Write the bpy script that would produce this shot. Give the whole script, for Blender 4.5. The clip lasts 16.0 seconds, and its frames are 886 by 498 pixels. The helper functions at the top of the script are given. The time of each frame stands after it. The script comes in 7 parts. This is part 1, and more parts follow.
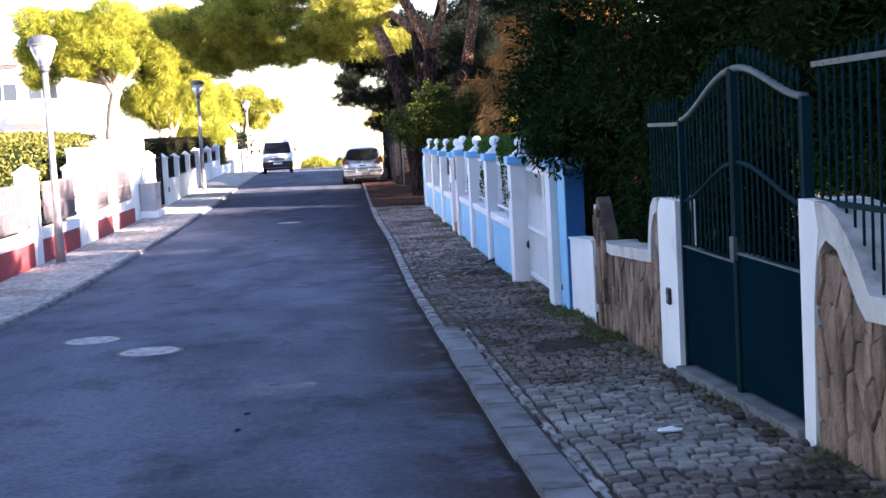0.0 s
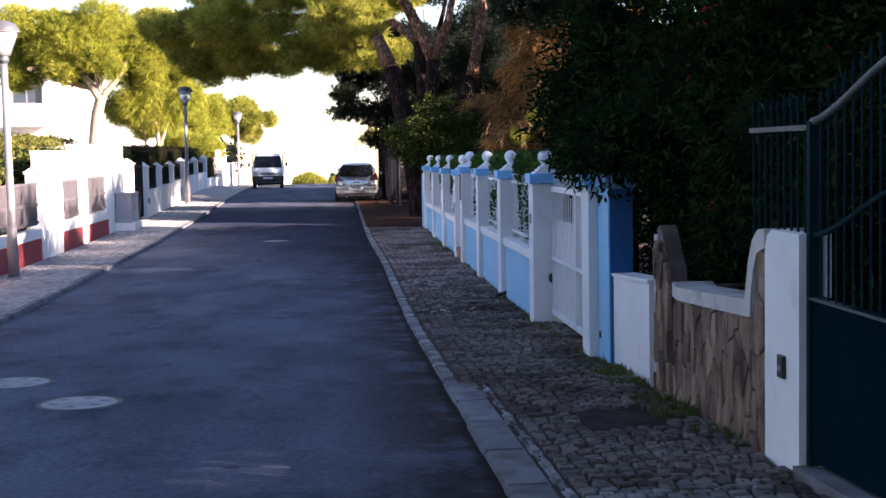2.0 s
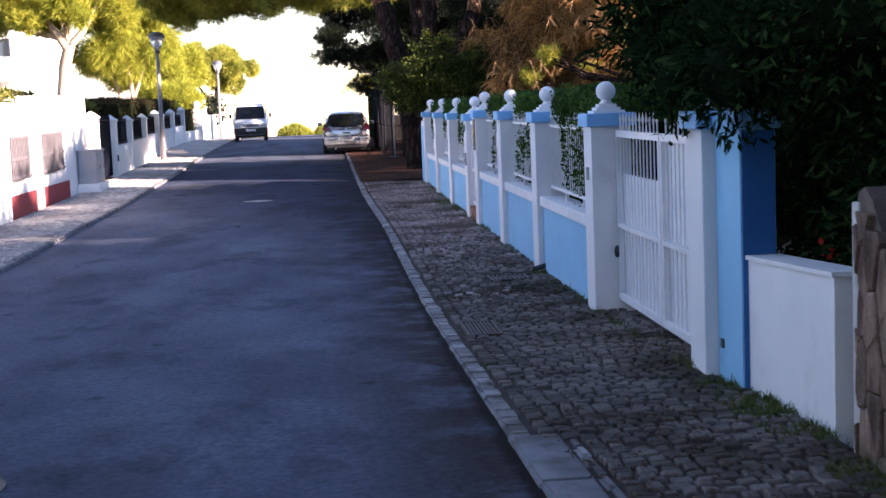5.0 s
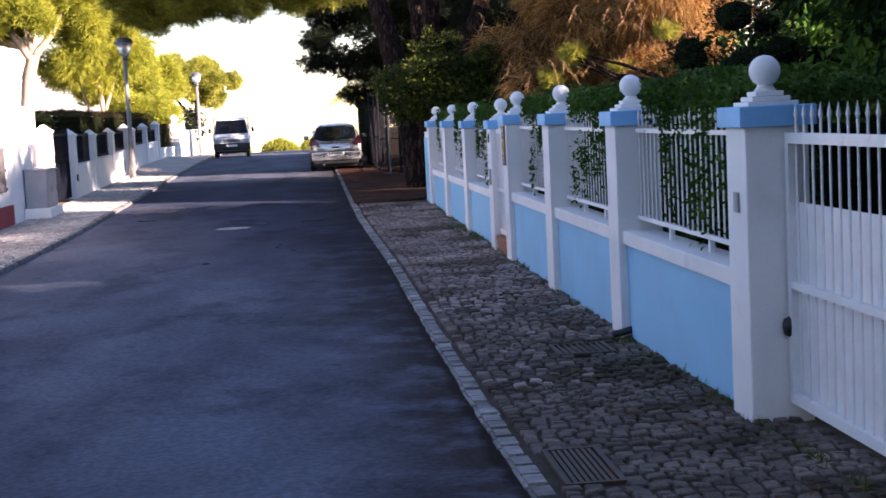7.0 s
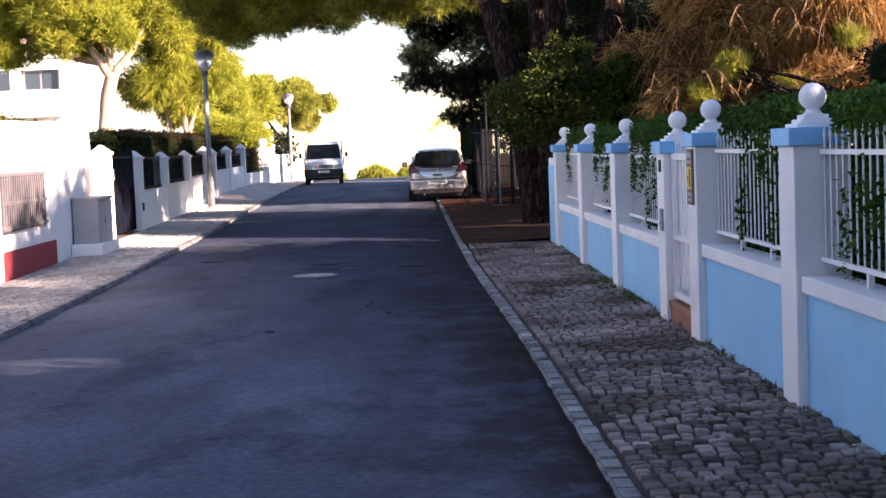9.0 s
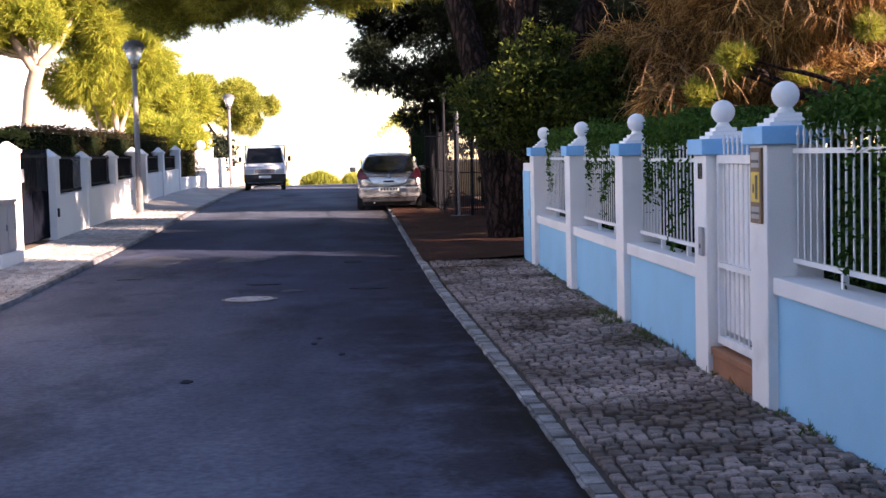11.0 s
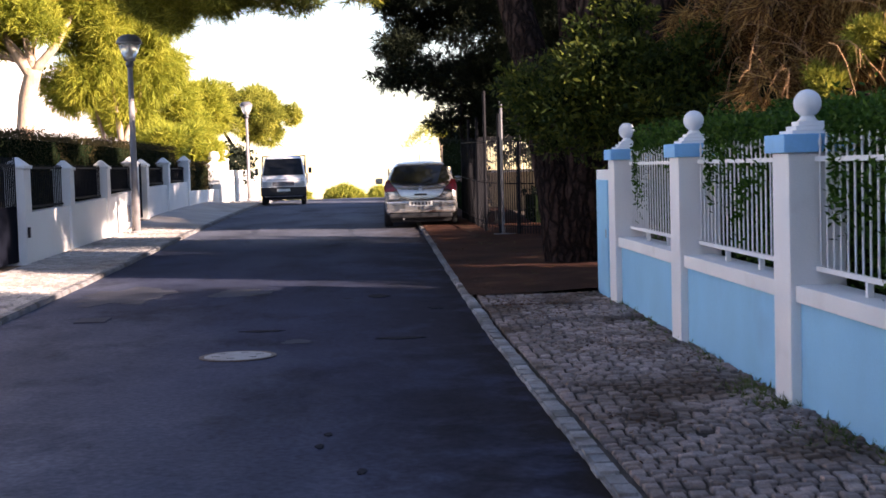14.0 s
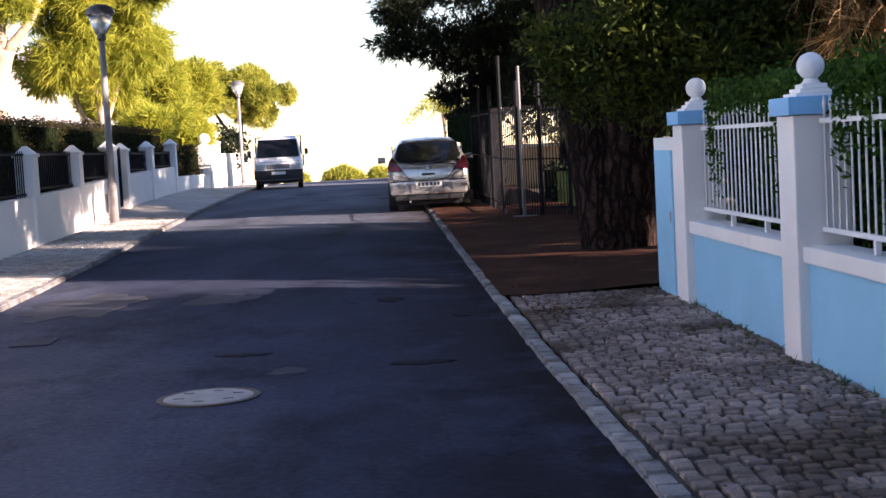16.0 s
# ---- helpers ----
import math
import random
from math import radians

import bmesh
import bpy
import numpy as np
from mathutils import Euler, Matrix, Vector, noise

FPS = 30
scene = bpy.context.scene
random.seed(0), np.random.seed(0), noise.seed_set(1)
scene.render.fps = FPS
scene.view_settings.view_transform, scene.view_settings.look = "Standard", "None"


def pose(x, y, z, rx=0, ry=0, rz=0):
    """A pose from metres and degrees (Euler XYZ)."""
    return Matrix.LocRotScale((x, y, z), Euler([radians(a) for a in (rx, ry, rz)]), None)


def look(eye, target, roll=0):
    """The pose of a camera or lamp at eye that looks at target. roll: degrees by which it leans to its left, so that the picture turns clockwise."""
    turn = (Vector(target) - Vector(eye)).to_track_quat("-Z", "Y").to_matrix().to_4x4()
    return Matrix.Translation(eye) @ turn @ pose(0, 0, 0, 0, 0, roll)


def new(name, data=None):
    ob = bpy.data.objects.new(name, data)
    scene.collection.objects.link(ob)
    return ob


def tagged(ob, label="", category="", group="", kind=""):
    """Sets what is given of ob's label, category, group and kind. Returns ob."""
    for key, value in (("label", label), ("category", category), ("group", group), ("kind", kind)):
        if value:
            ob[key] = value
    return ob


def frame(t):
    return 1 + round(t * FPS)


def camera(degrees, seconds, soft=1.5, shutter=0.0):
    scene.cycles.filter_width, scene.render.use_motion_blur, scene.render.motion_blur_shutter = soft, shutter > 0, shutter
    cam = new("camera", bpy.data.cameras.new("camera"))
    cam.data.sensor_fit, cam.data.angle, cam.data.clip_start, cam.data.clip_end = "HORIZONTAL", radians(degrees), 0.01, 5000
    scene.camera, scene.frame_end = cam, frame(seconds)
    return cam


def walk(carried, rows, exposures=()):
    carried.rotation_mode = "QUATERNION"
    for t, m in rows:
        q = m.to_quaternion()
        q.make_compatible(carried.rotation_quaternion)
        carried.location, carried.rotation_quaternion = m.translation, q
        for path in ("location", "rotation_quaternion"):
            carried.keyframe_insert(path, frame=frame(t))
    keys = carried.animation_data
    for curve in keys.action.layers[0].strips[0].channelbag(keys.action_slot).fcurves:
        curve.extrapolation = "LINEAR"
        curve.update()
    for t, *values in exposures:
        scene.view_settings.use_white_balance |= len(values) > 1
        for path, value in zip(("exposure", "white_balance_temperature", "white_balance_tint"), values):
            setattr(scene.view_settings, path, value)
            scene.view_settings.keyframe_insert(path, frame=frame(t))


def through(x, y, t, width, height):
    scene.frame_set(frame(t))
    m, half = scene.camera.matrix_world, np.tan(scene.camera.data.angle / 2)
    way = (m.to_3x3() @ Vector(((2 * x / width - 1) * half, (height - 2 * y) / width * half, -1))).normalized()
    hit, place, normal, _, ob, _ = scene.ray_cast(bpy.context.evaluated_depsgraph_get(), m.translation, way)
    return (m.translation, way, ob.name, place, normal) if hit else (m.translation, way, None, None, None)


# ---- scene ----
LENS = 35.0
# seconds, eye, target, roll
PATH = [
    (0, (0.194, -0.561, 2.24), (0.329, 1.428, 2.073), -3.0),
    (0.5, (0.181, 0.185, 2.234), (0.329, 2.174, 2.084), -1.5),
    (1, (0.194, 1.057, 2.191), (0.323, 3.05, 2.08), -0.7),
    (1.5, (0.146, 1.757, 2.161), (0.291, 3.747, 2.035), -0.7),
    (2, (0.195, 2.572, 2.093), (0.345, 4.561, 1.957), -1.0),
    (2.5, (0.238, 3.402, 2.065), (0.383, 5.393, 1.945), -0.6),
    (3, (0.166, 3.989, 2.075), (0.337, 5.974, 1.907), -0.8),
    (3.5, (0.134, 4.754, 2.112), (0.265, 6.743, 1.955), -0.1),
    (4, (0.149, 5.469, 2.055), (0.332, 7.446, 1.809), -2.0),
    (4.5, (0.228, 6.458, 1.976), (0.353, 8.444, 1.772), -1.3),
    (4.7, (0.123, 6.465, 2.001), (0.284, 8.447, 1.79), -2.2),
    (5.2, (0.131, 7.289, 1.979), (0.295, 9.271, 1.773), -2.32),
    (5.7, (0.138, 8.113, 1.956), (0.307, 10.095, 1.757), -2.44),
    (6.2, (0.146, 8.936, 1.934), (0.318, 10.919, 1.74), -2.56),
    (6.6, (0.152, 9.595, 1.916), (0.327, 11.578, 1.727), -2.65),
    (6.8, (0.155, 9.925, 1.907), (0.332, 11.908, 1.72), -2.7),
    (6.9, (0.105, 11.66, 1.86), (0.297, 13.642, 1.671), -2.8),
    (7, (0.098, 11.84, 1.855), (0.281, 13.822, 1.666), -2.8),
    (7.5, (0.052, 12.634, 1.837), (0.146, 14.625, 1.671), -1.8),
    (8, (0.069, 13.392, 1.781), (0.195, 15.377, 1.569), -2.9),
    (8.1, (0.068, 13.55, 1.78), (0.194, 15.535, 1.578), -2.9),
    (8.2, (0.055, 15.85, 1.82), (0.183, 17.838, 1.643), -2.7),
    (8.5, (0.054, 16.278, 1.819), (0.082, 18.272, 1.664), -2.6),
    (8.7, (0.044, 16.637, 1.804), (0.081, 18.631, 1.653), -2.46),
    (9.2, (0.019, 17.534, 1.766), (0.078, 19.528, 1.626), -2.11),
    (9.7, (-0.005, 18.431, 1.729), (0.076, 20.425, 1.598), -1.77),
    (10.2, (-0.03, 19.328, 1.691), (0.073, 21.322, 1.571), -1.42),
    (10.6, (-0.05, 20.046, 1.661), (0.071, 22.039, 1.549), -1.14),
    (10.8, (-0.06, 20.405, 1.646), (0.07, 22.398, 1.538), -1.0),
    (11, (-0.115, 20.605, 1.69), (0.019, 22.596, 1.555), -1.4),
    (11.5, (-0.084, 21.514, 1.685), (0.04, 23.507, 1.563), -0.7),
    (12, (-0.126, 22.155, 1.659), (0.007, 24.147, 1.542), -1.1),
    (12.5, (-0.109, 23.004, 1.66), (-0.004, 24.997, 1.525), -2.6),
    (13, (-0.12, 23.697, 1.626), (-0.013, 25.689, 1.479), -3.2),
    (13.5, (-0.114, 24.518, 1.567), (0.003, 26.509, 1.417), -2.1),
    (14, (-0.094, 25.356, 1.593), (0.003, 27.351, 1.478), -1.6),
    (14.5, (-0.121, 26.174, 1.588), (-0.044, 28.17, 1.503), 0.4),
    (15, (-0.113, 26.936, 1.591), (-0.038, 28.933, 1.532), -0.9),
    (15.5, (-0.144, 27.731, 1.529), (-0.05, 29.726, 1.416), -1.3),
    (16, (-0.174, 28.547, 1.548), (-0.079, 30.539, 1.403), -3.1),
]
cam = camera(LENS, 16.0, soft=1.5, shutter=0.25)
walk(cam, [(t, look(e, a, r)) for t, e, a, r in PATH], exposures=[(0, 3.20, 6250, 29), (0.5, 2.67, 6250, 29), (1, 2.50, 6250, 29), (1.5, 2.28, 6200, 29), (2.5, 2.35, 6350, 30), (3.5, 2.55, 6350, 30), (4.7, 2.57, 6350, 31), (8, 2.36, 6650, 31), (12, 2.40, 6850, 30), (13.2, 2.37, 6850, 29), (14.5, 2.05, 6850, 29), (15.5, 1.93, 6850, 28), (16, 2.2, 6650, 28)])

# ---- light: a low winter sun from the right, a little behind ----
SUN_EL, SUN_AZ = radians(18), (0.88, -0.475)
sun_dir = Vector((SUN_AZ[0] * math.cos(SUN_EL), SUN_AZ[1] * math.cos(SUN_EL), math.sin(SUN_EL)))
world = bpy.data.worlds.new("sky")
scene.world = world
world.use_nodes = True
wn = world.node_tree
sky = wn.nodes.new("ShaderNodeTexSky")
sky.sky_type, sky.sun_disc = "NISHITA", False
sky.sun_elevation = SUN_EL
sky.sun_rotation = math.atan2(SUN_AZ[0], SUN_AZ[1])
sky.air_density, sky.dust_density, sky.ozone_density = 1.0, 0.0, 1.2
wn.links.new(sky.outputs[0], wn.nodes["Background"].inputs[0])
wn.nodes["Background"].inputs[1].default_value = 0.068
sun = new("sun", bpy.data.lights.new("sun", "SUN"))
sun.data.energy, sun.data.angle, sun.data.color = 5.0, radians(0.6), (1.0, 0.87, 0.7)
sun.matrix_world = look((0, 0, 0), -sun_dir)


# ---- materials ----
def mat(name, col, rough=0.7, var=0.25, scale=6.0, fine=60.0, bump=0.2, metal=0.0, tint=None, wear=None, island=0.0, per_object=0.0, bump_scale=None, spec=0.5, stretch=None):
    """Two scales of noise over a base colour, optional stain colour and per-piece variation."""
    m = bpy.data.materials.new(name)
    m.use_nodes = True
    t = m.node_tree
    n, l = t.nodes, t.links
    b = n["Principled BSDF"]
    b.inputs["Roughness"].default_value = rough
    b.inputs["Metallic"].default_value = metal
    b.inputs["Specular IOR Level"].default_value = spec
    geo = n.new("ShaderNodeNewGeometry")
    src = geo.outputs["Position"]
    if stretch:
        mp = n.new("ShaderNodeMapping")
        mp.inputs["Scale"].default_value = stretch
        l.new(src, mp.inputs[0])
        src = mp.outputs[0]
    big, small = n.new("ShaderNodeTexNoise"), n.new("ShaderNodeTexNoise")
    for tex, s, d in ((big, scale, 4), (small, fine, 6)):
        tex.inputs["Scale"].default_value = s
        tex.inputs["Detail"].default_value = d
        l.new(src, tex.inputs["Vector"])
    ramp = n.new("ShaderNodeValToRGB")
    ramp.color_ramp.elements[0].position, ramp.color_ramp.elements[1].position = 0.3, 0.7
    lo = [c * (1 - var) for c in col]
    hi = [min(1, c * (1 + var)) for c in col]
    ramp.color_ramp.elements[0].color = (*lo, 1)
    ramp.color_ramp.elements[1].color = (*hi, 1)
    l.new(big.outputs["Fac"], ramp.inputs[0])
    mul = n.new("ShaderNodeMixRGB")
    mul.blend_type = "MULTIPLY"
    mul.inputs[0].default_value = 1.0
    fr = n.new("ShaderNodeMapRange")
    fr.inputs[1].default_value, fr.inputs[2].default_value = 0.25, 0.75
    fr.inputs[3].default_value, fr.inputs[4].default_value = 1 - var, 1 + var * 0.6
    l.new(small.outputs["Fac"], fr.inputs[0])
    l.new(ramp.outputs[0], mul.inputs[1])
    l.new(fr.outputs[0], mul.inputs[2])
    out = mul.outputs[0]
    if tint:
        mix = n.new("ShaderNodeMixRGB")
        third = n.new("ShaderNodeTexNoise")
        third.inputs["Scale"].default_value = tint[1]
        third.inputs["Detail"].default_value = 5
        l.new(src, third.inputs["Vector"])
        tr = n.new("ShaderNodeMapRange")
        tr.inputs[1].default_value, tr.inputs[2].default_value = tint[2], tint[2] + 0.14
        tr.inputs[4].default_value = tint[3]
        l.new(third.outputs["Fac"], tr.inputs[0])
        l.new(tr.outputs[0], mix.inputs[0])
        l.new(out, mix.inputs[1])
        mix.inputs[2].default_value = (*tint[0], 1)
        out = mix.outputs[0]
    if island or per_object:
        hsv = n.new("ShaderNodeHueSaturation")
        rr = n.new("ShaderNodeMapRange")
        k = island or per_object
        rr.inputs[3].default_value, rr.inputs[4].default_value = 1 - k, 1 + k
        if island:
            l.new(geo.outputs["Random Per Island"], rr.inputs[0])
        else:
            oi = n.new("ShaderNodeObjectInfo")
            l.new(oi.outputs["Random"], rr.inputs[0])
        l.new(rr.outputs[0], hsv.inputs["Value"])
        l.new(out, hsv.inputs["Color"])
        out = hsv.outputs[0]
    l.new(out, b.inputs["Base Color"])
    if bump:
        bp = n.new("ShaderNodeBump")
        bp.inputs["Strength"].default_value = bump
        bp.inputs["Distance"].default_value = 0.01
        tex = small
        if bump_scale:
            tex = n.new("ShaderNodeTexNoise")
            tex.inputs["Scale"].default_value = bump_scale
            tex.inputs["Detail"].default_value = 6
            l.new(src, tex.inputs["Vector"])
        l.new(tex.outputs["Fac"], bp.inputs["Height"])
        l.new(bp.outputs[0], b.inputs["Normal"])
    return m


def leaf_mat(name, cols, rough=0.55, through=0.35, spread=0.35, spec=0.1):
    """Leaves: colour picked per leaf, a share of the light passes through."""
    m = bpy.data.materials.new(name)
    m.use_nodes = True
    t = m.node_tree
    n, l = t.nodes, t.links
    b = n["Principled BSDF"]
    b.inputs["Roughness"].default_value = rough
    b.inputs["Specular IOR Level"].default_value = spec
    geo = n.new("ShaderNodeNewGeometry")
    ramp = n.new("ShaderNodeValToRGB")
    e = ramp.color_ramp.elements
    e[0].color, e[1].color = (*cols[0], 1), (*cols[-1], 1)
    for i, c in enumerate(cols[1:-1]):
        k = e.new((i + 1) / (len(cols) - 1))
        k.color = (*c, 1)
    noi = n.new("ShaderNodeTexNoise")
    noi.inputs["Scale"].default_value = 0.9
    noi.inputs["Detail"].default_value = 3
    l.new(geo.outputs["Position"], noi.inputs["Vector"])
    add = n.new("ShaderNodeMath")
    add.operation = "MULTIPLY_ADD"
    l.new(geo.outputs["Random Per Island"], add.inputs[0])
    add.inputs[1].default_value = spread * 2
    sub = n.new("ShaderNodeMath")
    sub.operation = "SUBTRACT"
    l.new(noi.outputs["Fac"], sub.inputs[0])
    sub.inputs[1].default_value = spread
    l.new(sub.outputs[0], add.inputs[2])
    l.new(add.outputs[0], ramp.inputs[0])
    l.new(ramp.outputs[0], b.inputs["Base Color"])
    tr = n.new("ShaderNodeBsdfTranslucent")
    l.new(ramp.outputs[0], tr.inputs[0])
    mx = n.new("ShaderNodeMixShader")
    mx.inputs[0].default_value = through
    l.new(b.outputs[0], mx.inputs[1])
    l.new(tr.outputs[0], mx.inputs[2])
    l.new(mx.outputs[0], n["Material Output"].inputs[0])
    return m


def road_mat():
    """Old asphalt: speckled grain, worn wheel tracks, pale repairs and rusty needle litter along the gutter."""
    m = mat("asphalt", (0.1, 0.11, 0.146), 0.92, 0.28, 0.6, 140.0, 0.5, spec=0.08, tint=((0.135, 0.145, 0.182), 0.45, 0.5, 0.75), stretch=(1.4, 0.55, 1))
    t = m.node_tree
    n, l = t.nodes, t.links
    b = n["Principled BSDF"]
    prev = b.inputs["Base Color"].links[0].from_socket
    geo = n.new("ShaderNodeNewGeometry")
    sep = n.new("ShaderNodeSeparateXYZ")
    l.new(geo.outputs["Position"], sep.inputs[0])
    # litter near the gutter
    mr = n.new("ShaderNodeMapRange")
    mr.inputs[1].default_value, mr.inputs[2].default_value = 0.1, 0.9
    l.new(sep.outputs[0], mr.inputs[0])
    # wider drifts of needles where the pines hang over the street
    far = n.new("ShaderNodeMapRange")
    far.inputs[1].default_value, far.inputs[2].default_value, far.inputs[3].default_value, far.inputs[4].default_value = 19.0, 25.0, 0.0, 0.75
    l.new(sep.outputs[1], far.inputs[0])
    drift = n.new("ShaderNodeMapRange")
    drift.inputs[1].default_value, drift.inputs[2].default_value = -0.5, 0.55
    l.new(sep.outputs[0], drift.inputs[0])
    dm = n.new("ShaderNodeMath")
    dm.operation = "MULTIPLY"
    l.new(far.outputs[0], dm.inputs[0])
    l.new(drift.outputs[0], dm.inputs[1])
    more = n.new("ShaderNodeMath")
    more.operation = "MAXIMUM"
    l.new(mr.outputs[0], more.inputs[0])
    l.new(dm.outputs[0], more.inputs[1])
    noi = n.new("ShaderNodeTexNoise")
    noi.inputs["Scale"].default_value = 1.1
    noi.inputs["Detail"].default_value = 7
    noi.inputs["Roughness"].default_value = 0.7
    l.new(geo.outputs["Position"], noi.inputs["Vector"])
    mul = n.new("ShaderNodeMath")
    mul.operation = "MULTIPLY"
    l.new(more.outputs[0], mul.inputs[0])
    nr = n.new("ShaderNodeMapRange")
    nr.inputs[1].default_value, nr.inputs[2].default_value, nr.inputs[4].default_value = 0.36, 0.52, 0.9
    l.new(noi.outputs["Fac"], nr.inputs[0])
    l.new(nr.outputs[0], mul.inputs[1])
    mix = n.new("ShaderNodeMixRGB")
    l.new(mul.outputs[0], mix.inputs[0])
    l.new(prev, mix.inputs[1])
    mix.inputs[2].default_value = (0.036, 0.024, 0.022, 1)
    # oil spots
    vor = n.new("ShaderNodeTexVoronoi")
    vor.inputs["Scale"].default_value = 0.9
    l.new(geo.outputs["Position"], vor.inputs["Vector"])
    vr = n.new("ShaderNodeMapRange")
    vr.inputs[1].default_value, vr.inputs[2].default_value, vr.inputs[3].default_value, vr.inputs[4].default_value = 0.04, 0.075, 0.6, 0.0
    l.new(vor.outputs["Distance"], vr.inputs[0])
    mix2 = n.new("ShaderNodeMixRGB")
    l.new(vr.outputs[0], mix2.inputs[0])
    l.new(mix.outputs[0], mix2.inputs[1])
    mix2.inputs[2].default_value = (0.025, 0.024, 0.026, 1)
    # old damp stains and seams, then coarse aggregate
    st = n.new("ShaderNodeTexNoise")
    st.inputs["Scale"].default_value, st.inputs["Detail"].default_value, st.inputs["Roughness"].default_value = 0.55, 9, 0.68
    mp = n.new("ShaderNodeMapping")
    mp.inputs["Location"].default_value = (7.3, 2.1, 0)
    mp.inputs["Scale"].default_value = (1.3, 0.8, 1)
    l.new(geo.outputs["Position"], mp.inputs[0])
    l.new(mp.outputs[0], st.inputs["Vector"])
    sr = n.new("ShaderNodeMapRange")
    sr.inputs[1].default_value, sr.inputs[2].default_value, sr.inputs[3].default_value, sr.inputs[4].default_value = 0.52, 0.66, 1.0, 0.5
    l.new(st.outputs["Fac"], sr.inputs[0])
    ag = n.new("ShaderNodeTexNoise")
    ag.inputs["Scale"].default_value, ag.inputs["Detail"].default_value = 22, 8
    l.new(geo.outputs["Position"], ag.inputs["Vector"])
    ar = n.new("ShaderNodeMapRange")
    ar.inputs[1].default_value, ar.inputs[2].default_value, ar.inputs[3].default_value, ar.inputs[4].default_value = 0.3, 0.7, 0.75, 1.25
    l.new(ag.outputs["Fac"], ar.inputs[0])
    both = n.new("ShaderNodeMath")
    both.operation = "MULTIPLY"
    l.new(sr.outputs[0], both.inputs[0])
    l.new(ar.outputs[0], both.inputs[1])
    fin = n.new("ShaderNodeMixRGB")
    fin.blend_type = "MULTIPLY"
    fin.inputs[0].default_value = 1.0
    # darker tone up the street: resurfaced asphalt, with tree shade put into it
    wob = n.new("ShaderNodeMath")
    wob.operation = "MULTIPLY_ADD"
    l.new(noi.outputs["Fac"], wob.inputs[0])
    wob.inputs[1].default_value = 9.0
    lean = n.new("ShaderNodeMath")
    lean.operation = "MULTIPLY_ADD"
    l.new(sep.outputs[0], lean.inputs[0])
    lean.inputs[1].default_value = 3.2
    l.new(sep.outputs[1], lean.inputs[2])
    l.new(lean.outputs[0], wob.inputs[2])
    far_dark = n.new("ShaderNodeMapRange")
    far_dark.inputs[1].default_value, far_dark.inputs[2].default_value, far_dark.inputs[3].default_value, far_dark.inputs[4].default_value = 28.0, 40.0, 0.0, 1.0
    l.new(wob.outputs[0], far_dark.inputs[0])
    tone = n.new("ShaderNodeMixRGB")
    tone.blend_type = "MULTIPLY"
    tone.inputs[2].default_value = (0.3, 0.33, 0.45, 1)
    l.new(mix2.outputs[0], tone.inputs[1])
    # tone ends at y 52-55: the sunlit band's brightness put into the colour
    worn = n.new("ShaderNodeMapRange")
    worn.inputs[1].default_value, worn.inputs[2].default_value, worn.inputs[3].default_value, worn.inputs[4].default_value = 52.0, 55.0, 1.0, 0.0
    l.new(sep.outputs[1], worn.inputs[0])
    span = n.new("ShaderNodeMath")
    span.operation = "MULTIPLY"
    l.new(far_dark.outputs[0], span.inputs[0])
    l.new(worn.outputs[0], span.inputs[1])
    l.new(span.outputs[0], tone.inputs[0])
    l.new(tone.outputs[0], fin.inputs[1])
    l.new(both.outputs[0], fin.inputs[2])
    # black earth packed in the gutter
    gut = n.new("ShaderNodeMath")
    gut.operation = "MULTIPLY_ADD"
    l.new(noi.outputs["Fac"], gut.inputs[0])
    gut.inputs[1].default_value = 0.22
    l.new(sep.outputs[0], gut.inputs[2])
    gr = n.new("ShaderNodeMapRange")
    gr.inputs[1].default_value, gr.inputs[2].default_value, gr.inputs[4].default_value = 1.09, 1.15, 0.92
    l.new(gut.outputs[0], gr.inputs[0])
    earth = n.new("ShaderNodeMixRGB")
    l.new(gr.outputs[0], earth.inputs[0])
    l.new(fin.outputs[0], earth.inputs[1])
    earth.inputs[2].default_value = (0.014, 0.01, 0.009, 1)
    l.new(earth.outputs[0], b.inputs["Base Color"])
    return m


